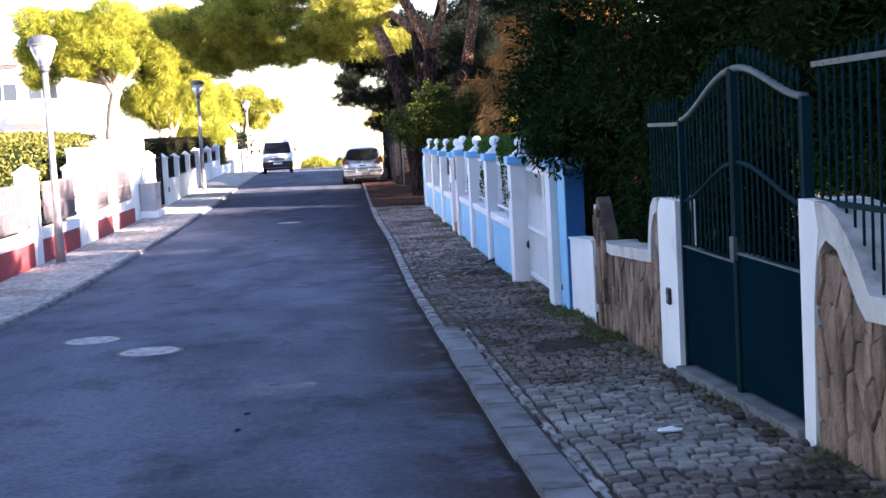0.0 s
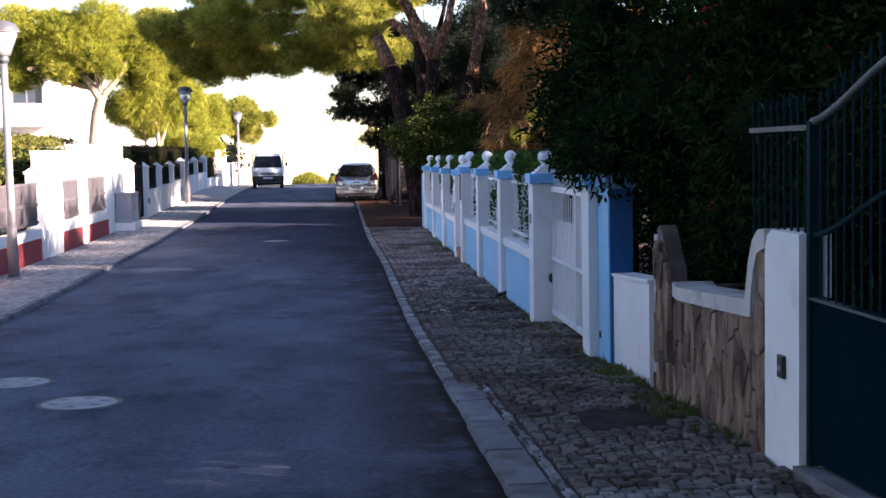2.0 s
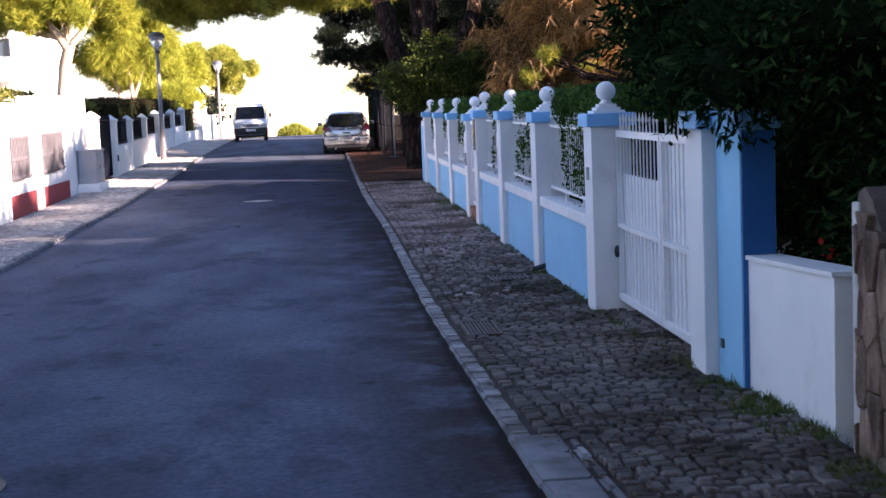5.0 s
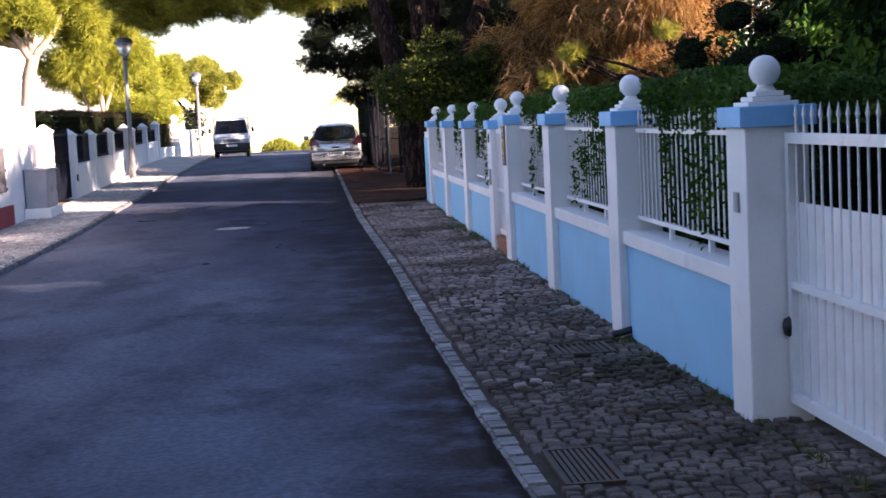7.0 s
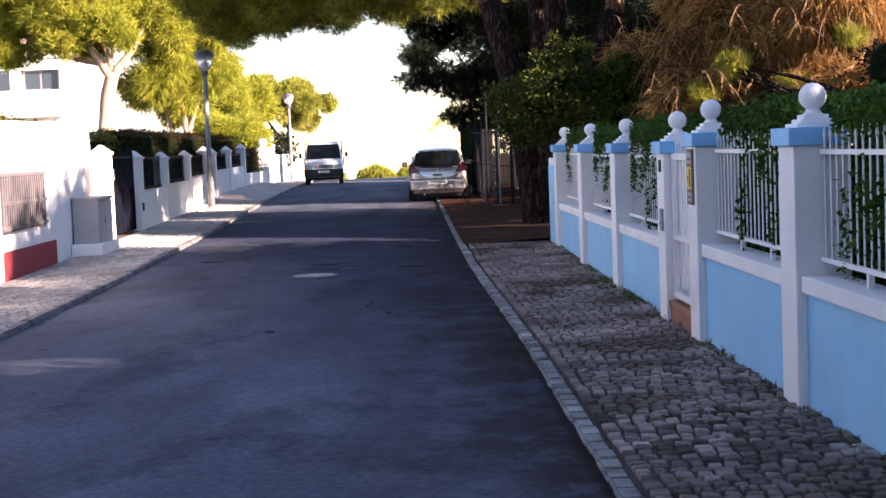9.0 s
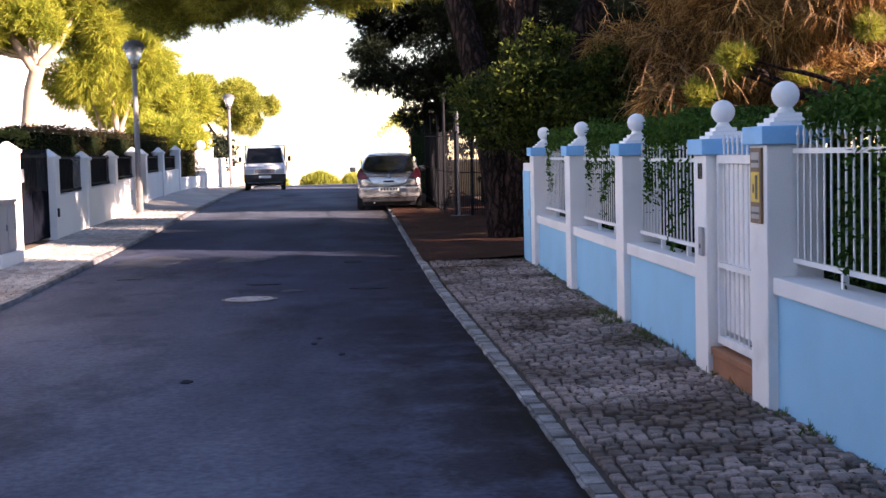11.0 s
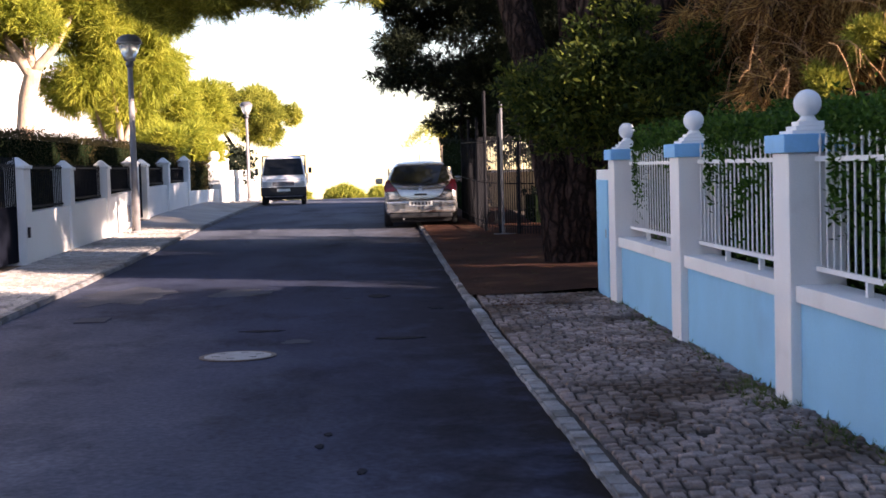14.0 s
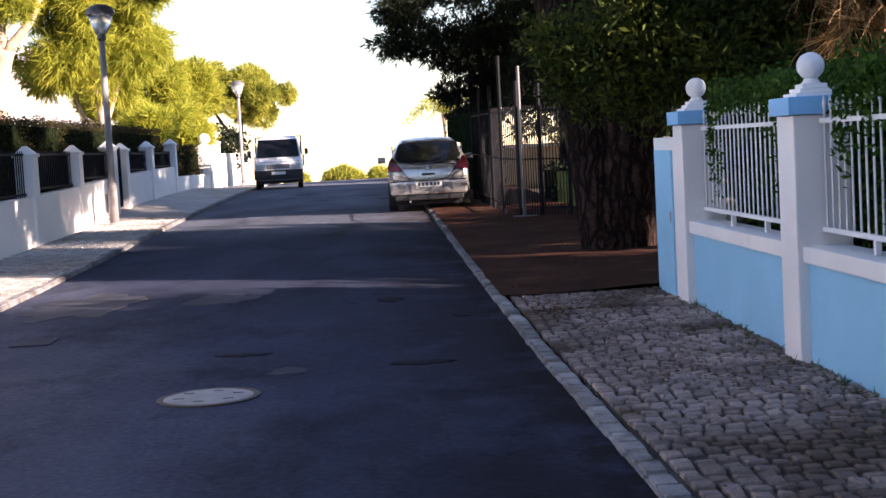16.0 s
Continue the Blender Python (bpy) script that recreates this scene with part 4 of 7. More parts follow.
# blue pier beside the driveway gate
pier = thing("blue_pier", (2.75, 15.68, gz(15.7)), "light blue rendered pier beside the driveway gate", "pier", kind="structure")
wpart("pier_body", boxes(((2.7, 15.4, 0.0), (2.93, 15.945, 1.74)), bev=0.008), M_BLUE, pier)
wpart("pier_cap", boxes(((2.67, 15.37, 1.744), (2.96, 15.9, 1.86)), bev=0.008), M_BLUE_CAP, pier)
# darker panel over the near end: its shade is part of this blue
wpart("end_panel", boxes(((2.712, 15.385, 0.0), (2.92, 15.399, 1.735))), M_BLUE_DEEP, pier, "deep blue end face, its shade put into the colour")
wpart("meter_slot", boxes(((2.69, 15.8, 0.3), (2.702, 15.86, 0.36))), M_BLACK, pier)


def white_spear(x, y, z0, z1):
    bm = bmesh.new()
    tube(bm, [(x, y, z0), (x, y, z1 - 0.09)], 0.0075, 6)
    lathe(bm, [(0.0075, 0), (0.014, 0.02), (0.001, 0.09)], 6, (x, y, z1 - 0.09))
    return bm


bar_cache = {}


def bar_at(x, y, z0, z1, parent, top_loc):
    """One railing bar on a shared mesh."""
    key = round(z1 - z0, 3)
    if key not in bar_cache:
        bar_cache[key] = mesh_of("bar", white_spear(0, 0, 0, key), M_IRON_W)
    ob = new("bar", bar_cache[key])
    ob.parent = parent
    ob.location = Vector((x, y, z0)) - top_loc
    return ob


for (ka, ya, za), (kb, yb, zb) in zip(PIL, PIL[1:]):
    if ka == "D":
        continue
    step = min(za, zb) - 1.82
    y0, y1 = ya + FB / 2, yb - FB / 2
    ym = (y0 + y1) / 2
    wl = thing("fence_wall", (2.78, ym, gz(ym)), "low light blue fence wall with white coping", "fence wall", "blue fence walls", "structure")
    wpart("dado", boxes(((2.68, y0, gz(ym) - 0.1), (2.9, y1, 0.72 + step))), M_BLUE, wl)
    wpart("coping", boxes(((2.645, y0, 0.722 + step), (2.935, y1, 0.835 + step)), bev=0.01), M_WHITE, wl, "white painted coping")
    ra = thing("fence_railing", (2.8, ym, 0.84 + step), "white spear-topped iron railing with ivy through it", "railing", "white fence railings")
    for z in (0.94, 1.655):
        wpart("rail", boxes(((2.785, y0, z + step - 0.016), (2.815, y1, z + step + 0.016))), M_IRON_W, ra)
    for k in (0.33, 0.67):
        yy = y0 + (y1 - y0) * k
        wpart("stand_off", boxes(((2.782, yy - 0.02, 0.836 + step), (2.818, yy + 0.02, 0.922 + step))), M_IRON_W, ra)
    n = int((y1 - y0) / 0.125)
    for i in range(n):
        y = y0 + (y1 - y0) * (i + 0.5) / n
        bar_at(2.8, y, 0.93 + step, 1.83 + step, ra, ra.location)


def white_gate(name, y0, y1, x, zb, zm, zt, leaves, label, sheet_z):
    ym = (y0 + y1) / 2
    th = thing(name, (x, ym, gz(ym)), label, "gate", "white iron gates")
    w = (y1 - y0) / leaves
    for i in range(leaves):
        a, b = y0 + w * i + 0.015, y0 + w * (i + 1) - 0.015
        fr = wpart("gate_frame", boxes(((x - 0.025, a, zb), (x + 0.025, a + 0.05, zt)), ((x - 0.025, b - 0.05, zb), (x + 0.025, b, zt)), ((x - 0.024, a + 0.05, zb), (x + 0.024, b - 0.05, zb + 0.06)), ((x - 0.024, a + 0.05, zm - 0.02), (x + 0.024, b - 0.05, zm + 0.02)), ((x - 0.024, a + 0.05, zt - 0.06), (x + 0.024, b - 0.05, zt))), M_IRON_W, th)
        wpart("sheet", boxes(((x + 0.03, a + 0.02, sheet_z[0]), (x + 0.036, b - 0.02, sheet_z[1] - (0.34 if i else 0.0)))), M_IRON_W, th, "white sheet behind the bars")
        n = int((b - a) / 0.12)
        for k in range(1, n):
            y = a + (b - a) * k / n
            bar_at(x, y, zb + 0.03, zt + 0.17, fr, th.location)
    return th


dg = white_gate("white_driveway_gate", 16.34, 19.76, 2.86, 0.08, 0.78, 1.66, 2, "closed white double iron gate with spear tops", (0.12, 1.6))
pg = white_gate("white_garden_gate", 29.98, 31.13, 2.71, 0.2, 0.8, 1.63, 1, "closed white iron garden gate above a terracotta step", (0.3, 1.56))
stp = thing("door_step", (2.8, 30.55, gz(30.5)), "terracotta brown tiled gate step", "step", kind="structure")
wpart("tread", boxes(((2.63, 29.98, 0.11), (3.05, 31.13, 0.17)), bev=0.008), M_TERRA, stp)
wpart("riser", boxes(((2.65, 29.98, -0.1), (3.05, 31.13, 0.106))), M_TERRA, stp)
# fittings on the pillars
plaque = thing("yellow_plaque", (FX - 0.02, 29.78, 1.36), "yellow and dark plaque screwed to a white pillar", "sign")
wpart("board", boxes(((FX - 0.018, 29.66, 1.18), (FX - 0.001, 29.9, 1.68))), M_BROWN, plaque)
wpart("face", boxes(((FX - 0.022, 29.69, 1.32), (FX - 0.0185, 29.87, 1.52))), M_YELLOW, plaque)
for za, zb in ((1.55, 1.65), (1.21, 1.29)):
    wpart("band", boxes(((FX - 0.022, 29.69, za), (FX - 0.0185, 29.87, zb))), M_CABINET, plaque)
for i, (a, b, c, d) in enumerate(((29.72, 29.77, 1.34, 1.5), (29.8, 29.83, 1.38, 1.44), (29.7, 29.86, 1.58, 1.6), (29.7, 29.86, 1.24, 1.255))):
    wpart("plain_bar", boxes(((FX - 0.025, a, c), (FX - 0.0225, b, d))), M_BLACK, plaque)
num = thing("number_bars", (FX - 0.01, 31.3, 1.5), "two small dark upright bars on a white pillar", "sign")
for yb in (31.26, 31.33):
    wpart("plain_bar", boxes(((FX - 0.012, yb - 0.012, 1.45), (FX - 0.001, yb + 0.012, 1.57))), M_BLACK, num)
icom = thing("intercom", (FX - 0.02, 31.25, 0.95), "grey metal intercom panel on a pillar", "intercom")
wpart("panel", boxes(((FX - 0.025, 31.19, 0.86), (FX - 0.001, 31.3, 1.08)), bev=0.006), M_CABINET, icom)
wpart("button", boxes(((FX - 0.03, 31.23, 0.92), (FX - 0.0255, 31.26, 0.95))), M_BLACK, icom)
icom2 = thing("door_bell", (FX - 0.02, 19.95, 1.25), "small grey bell push on a white pillar", "door bell")
wpart("panel", boxes(((FX - 0.02, 19.9, 1.2), (FX - 0.001, 19.97, 1.32)), bev=0.005), M_CABINET, icom2)
sens = thing("gate_sensor", (2.9, 19.75, 0.55), "small black gate sensor on a white pillar", "sensor")
wpart("housing", lathe(bmesh.new(), [(0.0, -0.065), (0.036, -0.045), (0.045, 0.0), (0.036, 0.045), (0.0, 0.065)], 12, (2.84, 19.74, 0.53)), M_BLACK, sens, smooth=True)
pipe = thing("wall_spout", (2.66, 23.2, 0.0), "small black drain spout at a pillar foot", "spout")
wpart("spout", tube(bmesh.new(), [(2.7, 23.18, 0.02), (2.58, 23.18, -0.01), (2.52, 23.18, -0.02)], 0.03, 8), M_BLACK, pipe)

# blue meter cupboard closing the fence
mc = thing("meter_cupboard", (2.8, 42.05, gz(42)), "light blue meter cupboard in a white frame", "cupboard", kind="structure")
wpart("frame", boxes(((2.64, 41.45, -0.1), (2.98, 42.45, 1.52)), bev=0.01), M_WHITE, mc)
wpart("cupboard_door", boxes(((2.62, 41.6, 0.02), (2.641, 42.36, 1.4)), bev=0.006), M_BLUE, mc, "flush blue door")
wpart("cupboard_latch", boxes(((2.612, 41.68, 0.72), (2.621, 41.7, 0.82))), M_CABINET, mc)

# ---- left side: white wall with red dado, then the plinth wall with dark screens ----
LX = WALL_L


def left_post(y, w, ztop, label, group, depth=0.36):
    z0 = left_z(y) - 0.1
    th = thing("wall_post", (LX - depth / 2 + 0.06, y, z0), label, "post", group)
    wpart("shaft", boxes(((LX + 0.05 - depth, y - w / 2, z0), (LX + 0.05, y + w / 2, ztop - 0.2)), bev=0.012), M_WHITE_L, th)
    wpart("band", boxes(((LX + 0.02 - depth, y - w / 2 - 0.03, ztop - 0.2), (LX + 0.08, y + w / 2 + 0.03, ztop - 0.14)), bev=0.008), M_WHITE_L, th)
    bm = bmesh.new()
    cx = LX + 0.05 - depth / 2
    base = [bm.verts.new((cx + sx * depth / 2, y + sy * w / 2, ztop - 0.14)) for sx, sy in ((-1, -1), (1, -1), (1, 1), (-1, 1))]
    tip = [bm.verts.new((cx + sx * 0.03, y + sy * 0.03, ztop)) for sx, sy in ((-1, -1), (1, -1), (1, 1), (-1, 1))]
    bm.faces.new(base[::-1])
    bm.faces.new(tip)
    for i in range(4):
        j = (i + 1) % 4
        bm.faces.new((base[i], base[j], tip[j], tip[i]))
    wpart("pyramid_top", bm, M_WHITE_L, th, "low white pyramid top")
    return th


for y, w in ((18.6, 0.6), (23.4, 0.6), (28.3, 0.6), (33.2, 0.6)):
    left_post(y, w, 2.0, "white rendered wall post with pyramid top", "posts of the red and white wall")


def red_panel(y0, y1, z1=0.45):
    th = thing("red_wall", (LX, (y0 + y1) / 2, left_z((y0 + y1) / 2)), "white garden wall with a dark red base", "wall", "red and white wall panels", "structure")
    ym = (y0 + y1) / 2
    wpart("base_panel", boxes(((LX - 0.22, y0, left_z(ym) - 0.2), (LX, y1, z1))), M_RED, th, "dark red painted base")
    wpart("coping", boxes(((LX - 0.24, y0, z1 + 0.002), (LX + 0.03, y1, z1 + 0.2)), bev=0.012), M_WHITE_L, th)
    return th


def grille(y0, y1, z0, z1):
    th = thing("window_grille", (LX - 0.05, (y0 + y1) / 2, z0), "grey slatted metal grille in a white wall", "grille", "grey wall grilles")
    for z in (z0 + 0.06, (z0 + z1) / 2, z1):
        wpart("rail", boxes(((LX - 0.04, y0 - 0.03, z - 0.03), (LX + 0.03, y1 + 0.03, z + 0.03))), M_WALL_GRILLE, th)
    n = max(3, int((y1 - y0) / 0.13))
    for i in range(n):
        y = y0 + (y1 - y0) * (i + 0.5) / n
        wpart("slat", boxes(((LX - 0.01, y - 0.04, z0), (LX + 0.015, y + 0.04, z1))), M_WALL_GRILLE, th)


for y0, y1 in ((13.0, 18.3), (18.9, 23.1), (23.7, 28.0), (28.6, 32.9)):
    red_panel(y0, y1)
    grille(y0 + 0.5, y1 - 0.4, 0.74, 1.6)
# tall part of that wall, with two openings
tall = thing("wall_tall_white", (LX, 38, left_z(38)), "tall white wall with two grilled openings and red base", "wall", kind="structure")
T0, T1, TT = 33.52, 41.8, 2.22
for a, b, z0, z1 in ((T0, 35.4, 0.45, TT), (37.3, 38.5, 0.45, TT), (41.2, T1, 0.45, TT), (35.4, 37.3, 0.45, 0.7), (38.5, 41.2, 0.45, 0.7), (35.4, 37.3, 1.62, TT), (38.5, 41.2, 1.62, TT)):
    wpart("wall_piece", boxes(((LX - 0.3, a, z0), (LX, b, z1))), M_WHITE_L, tall)
for a, b in ((35.0, 37.75), (38.3, 41.75)):
    wpart("base_panel", boxes(((LX - 0.3, a, -0.2), (LX + 0.004, b, 0.446))), M_RED, tall, "dark red painted base")
for a, b in ((T0, 34.99), (37.76, 38.29)):
    wpart("pilaster", boxes(((LX - 0.29, a, -0.2), (LX + 0.06, b, 1.9)), bev=0.01), M_WHITE_L, tall)
wpart("coping", boxes(((LX - 0.33, T0, TT + 0.002), (LX + 0.05, 40.5, TT + 0.08)), bev=0.01), M_WHITE_L, tall)
grille(35.45, 37.25, 0.74, 1.6)
grille(38.55, 41.15, 0.74, 1.62)
shed = thing("white_outhouse", (LX - 1.2, 43.0, left_z(43)), "white rendered outhouse with a louvred vent", "outhouse", kind="structure")
wpart("walls", boxes(((LX - 2.4, 40.52, -0.2), (LX - 0.31, 44.9, 2.5)), bev=0.02), M_WHITE_L, shed)
wpart("front", prism(bmesh.new(), [(41.82, -0.2), (45.9, -0.2), (45.9, 1.72), (44.9, 1.78), (44.8, 2.5), (41.82, 2.5)], LX - 0.3, LX - 0.02), M_WHITE_L, shed)
for i in range(7):
    wpart("louvre", boxes(((LX - 0.02, 42.0, 1.75 + i * 0.08), (LX + 0.005, 42.6, 1.8 + i * 0.08))), M_WHITE_L, shed)
wpart("niche", boxes(((LX - 0.02, 44.2, 1.15), (LX - 0.012, 44.75, 1.66))), M_GRILLE, shed, "pale grey recessed panel")

cab = thing("utility_cabinet", (-5.8, 43.6, left_z(43.6)), "grey street utility cabinet on a white plinth", "cabinet")
zc = left_z(43.6)
wpart("plinth", boxes(((-6.06, 42.85, zc - 0.06), (-5.5, 44.35, zc + 0.2)), bev=0.01), M_WHITE_L, cab, "white painted plinth")
wpart("cabinet_body", boxes(((-6.04, 43.0, zc + 0.2), (-5.58, 44.2, zc + 1.0)), bev=0.01), M_CABINET, cab)
for y0, y1 in ((43.03, 43.58), (43.62, 44.17)):
    d = wpart("cabinet_door", boxes(((-5.58, y0, zc + 0.23), (-5.565, y1, zc + 0.96)), bev=0.004), M_CABINET, cab)
    wpart("latch", boxes(((-5.566, y1 - 0.1, zc + 0.55), (-5.556, y1 - 0.06, zc + 0.66))), M_BLACK, d)
wpart("cabinet_roof", boxes(((-6.06, 42.97, zc + 1.0), (-5.55, 44.23, zc + 1.05)), bev=0.008), M_GRILLE, cab)

for y, zt in ((46.35, 2.1), (49.8, 1.98)):
    left_post(y, 0.45, zt, "white gate post with pyramid top", "posts of the black gate")
bg = thing("black_gate", (LX - 0.1, 48.1, left_z(48)), "closed black iron gate with sheeted base", "gate")
for a, b in ((46.6, 48.06), (48.1, 49.55)):
    zz = left_z(48) + 0.06
    fr = wpart("gate_leaf", boxes(((LX - 0.12, a, zz), (LX - 0.09, b, zz + 0.95))), M_SCREEN, bg, "dark sheeted lower half")
    wpart("top_rail", boxes(((LX - 0.125, a, zz + 1.62), (LX - 0.085, b, zz + 1.67))), M_IRON_K, fr)
    for i in range(13):
        y = a + (b - a) * i / 12
        wpart("bar", boxes(((LX - 0.115, y - 0.011, zz + 0.95), (LX - 0.095, y + 0.011, zz + 1.78))), M_IRON_K, fr)
wpart("latch", boxes(((LX + 0.06, 49.6, 0.6), (LX + 0.1, 49.68, 0.78)), bev=0.01), M_BLACK, bg)
wpart("notice", boxes(((LX - 0.085, 46.9, 1.35), (LX - 0.08, 47.4, 1.6))), M_GRILLE, bg, "pale blank notice plate")

POSTS = [(53.4, 1.95), (57.25, 1.98), (61.15, 2.1), (62.75, 2.05), (66.7, 2.12), (71.2, 2.22)]
plinth_segs = [(50.03, 53.22, 1.02, 1.06), (53.58, 57.07, 1.08, 1.14), (57.43, 60.97, 1.16, 1.24), (62.93, 66.52, 1.28, 1.34), (66.88, 71.02, 1.34, 1.38)]
for y, zt in POSTS:
    left_post(y, 0.36, zt, "grey-white fence post with pyramid top", "posts of the plinth wall", 0.34)
for y0, y1, za, zb in plinth_segs:
    th = thing("plinth_wall", (LX, (y0 + y1) / 2, left_z((y0 + y1) / 2)), "white plinth wall below a dark screen fence", "wall", "white plinth walls", "structure")
    wpart("wall_body", prism(bmesh.new(), [(y0, left_z(y0) - 0.3), (y1, left_z(y1) - 0.3), (y1, zb), (y0, za)], LX - 0.25, LX), M_WHITE_L, th)
    f = thing("screen_fence", (LX - 0.12, (y0 + y1) / 2, za), "dark screened iron fence on a white plinth", "fence", "dark screen fences")
    if y0 > 53:
        wpart("screen", boxes(((LX - 0.19, y0, zb + 0.02), (LX - 0.18, y1, 1.84))), M_SCREEN, f, "dark blue-black fabric screen")
    for z in (zb + 0.05, 1.8):
        wpart("rail", boxes(((LX - 0.14, y0, z - 0.02), (LX - 0.1, y1, z + 0.02))), M_IRON_K, f)
    n = int((y1 - y0) / 0.14)
    for i in range(n):
        y = y0 + (y1 - y0) * (i + 0.5) / n
        wpart("bar", boxes(((LX - 0.128, y - 0.009, zb), (LX - 0.112, y + 0.009, 1.86))), M_IRON_K, f)
ng = thing("narrow_gate", (LX - 0.1, 61.95, left_z(62)), "narrow dark blue iron garden gate", "gate")
wpart("gate_sheet", boxes(((LX - 0.12, 61.36, left_z(62) + 0.05), (LX - 0.09, 62.54, 1.95))), M_SCREEN, ng)
wpart("gate_handle", boxes(((LX - 0.088, 61.5, 1.1), (LX - 0.05, 61.54, 1.25))), M_IRON_K, ng)
mb = thing("meter_box", (LX + 0.01, 59.9, 0.6), "small grey meter box set in a white wall", "meter box")
wpart("lid", boxes(((LX + 0.001, 59.75, 0.5), (LX + 0.015, 60.1, 0.9))), M_GRILLE, mb)
# last stretch: low wall and a gate pillar group at the crest
lo = thing("wall_far_low", (LX, 76, left_z(76)), "low white wall below a clipped hedge", "wall", kind="structure")
wpart("wall_body", prism(bmesh.new(), [(71.4, 0.2), (80.3, 0.1), (80.3, 1.02), (71.4, 1.08)], LX - 0.25, LX), M_WHITE_L, lo)
for y, zt in ((80.6, 2.15), (83.5, 2.35)):
    th = left_post(y, 0.55, zt, "bright white villa gate pillar with rounded top", "far white gate pillars", 0.5)
    wpart("round_top", lathe(bmesh.new(), [(0.1, 0), (0.22, 0.08), (0.24, 0.18), (0.16, 0.32), (0.0, 0.38)], 14, (LX - 0.2, y, zt - 0.02)), M_WHITE_L, th, smooth=True)
ff = thing("far_fence", (LX, 90, 0.3), "pale blue-white picket fence at the crest", "fence")
for i in range(7):
    y = 85.2 + i * 2.0
    wpart("post", boxes(((LX - 0.2, y - 0.16, -0.2), (LX + 0.1, y + 0.16, 1.75)), bev=0.03), M_WHITE_L, ff)
    wpart("panel", boxes(((LX - 0.08, y + 0.18, 0.0), (LX - 0.04, y + 1.8, 1.4))), M_SCREEN, ff)


# ---- street lamps ----
def street_lamp(x, y, z, h, lean, label):
    th = thing("street_lamp", (x, y, z), label, "street lamp", "street lamps")
    th.matrix_basis = pose(x, y, z, lean[0], lean[1], 0)
    part("base_collar", lathe(bmesh.new(), [(0.13, -0.05), (0.13, 0.03), (0.1, 0.06)], 16), M_POLE, th)
    part("pole", lathe(bmesh.new(), [(0.1, 0.0), (0.095, 0.9), (0.075, 1.0), (0.06, h - 0.75)], 16), M_POLE, th, smooth=True)
    part("neck", lathe(bmesh.new(), [(0.06, h - 0.76), (0.1, h - 0.7), (0.085, h - 0.62)], 16), M_POLE_DARK, th)
    part("lantern_glass", lathe(bmesh.new(), [(0.12, h - 0.615), (0.27, h - 0.2)], 20), M_LAMP_GLASS, th, "clear tapered lantern glass", True)
    part("lamp_bulb", lathe(bmesh.new(), [(0.03, h - 0.61), (0.06, h - 0.5), (0.05, h - 0.35), (0.0, h - 0.3)], 12), M_WHITE, th, smooth=True)
    part("lantern_cap", lathe(bmesh.new(), [(0.29, h - 0.2), (0.29, h - 0.16), (0.24, h - 0.07), (0.13, h - 0.01), (0.0, h)], 20), M_POLE_DARK, th, "dark domed cap", True)
    part("lantern_rim", lathe(bmesh.new(), [(0.27, h - 0.22), (0.3, h - 0.21), (0.3, h - 0.19), (0.27, h - 0.18)], 20), M_POLE, th)


street_lamp(-5.57, 28.1, left_z(28.1) - 0.02, 4.6, (0, -0.6), "grey tapered street lamp with glass lantern on pale pavement")
street_lamp(-5.59, 58.2, left_z(58.2) - 0.02, 4.58, (0, 0), "dark-capped grey street lamp beside a white plinth wall")
street_lamp(-5.7, 89.5, left_z(84) - 0.05, 4.45, (0, 0), "pale street lamp standing at the crest")

# ---- villa behind the left wall ----
villa = thing("villa", (-15, 80, 0), "white two-storey villa with a tiled eave", "house")
V0 = 78.2
for a, b in (((-30, V0, 0), (-16.9, 88, 7.0)), ((-16.9, V0, 0), (-13.2, 88, 5.0)), ((-16.9, V0, 5.9), (-13.6, 88, 6.5)), ((-16.9, V0, 5.0), (-16.6, 88, 5.9)), ((-14.9, V0 + 0.01, 4.99), (-13.4, 88, 5.91))):
    wpart("wall", boxes((a, b)), M_WHITE_L, villa)
wpart("roof", prism(bmesh.new(), [(V0 - 0.4, 6.95), (V0 - 0.4, 7.1), (83, 8.2), (88.4, 7.1), (88.4, 6.95)], -30, -16.3), M_ROOF, villa, "terracotta tiled roof")
wpart("parapet", boxes(((-16.85, V0 - 0.12, 6.4), (-13.4, V0 + 0.2, 6.62))), M_WHITE_L, villa)
win = wpart("window", boxes(((-18.6, V0 - 0.06, 4.95), (-16.95, V0 - 0.01, 6.0))), M_WHITE_L, villa)
for x in (-18.5, -17.72):
    wpart("pane", boxes(((x, V0 - 0.075, 5.03), (x + 0.68, V0 - 0.062, 5.92))), M_GLASS, win)
win = wpart("window", boxes(((-16.55, V0 + 0.25, 5.02), (-14.95, V0 + 0.3, 5.88))), M_GRILLE, villa)
for x in (-16.45, -15.7):
    wpart("pane", boxes(((x, V0 + 0.23, 5.08), (x + 0.65, V0 + 0.245, 5.82))), M_GLASS, win)
wpart("wing", boxes(((-13.2, V0 + 0.3, 0), (-9.4, 86, 4.15))), M_WHITE_L, villa)
wpart("terrace_wall", boxes(((-17.5, V0 - 1.6, 0), (-12.2, V0 - 1.35, 3.4))), M_WHITE_L, villa)
wpart("awning", prism(bmesh.new(), [(V0 - 1.3, 3.9), (V0, 4.4), (V0, 4.3), (V0 - 1.3, 3.8)], -17.4, -14.0), M_WHITE_OLD, villa, "faded awning")


# the villa stands well back from the street
villa.scale = (1.2, 1.2, 1.2)
villa.location = Vector((0.1, 8, 2)) + (villa.location - Vector((0.1, 8, 2))) * 1.2


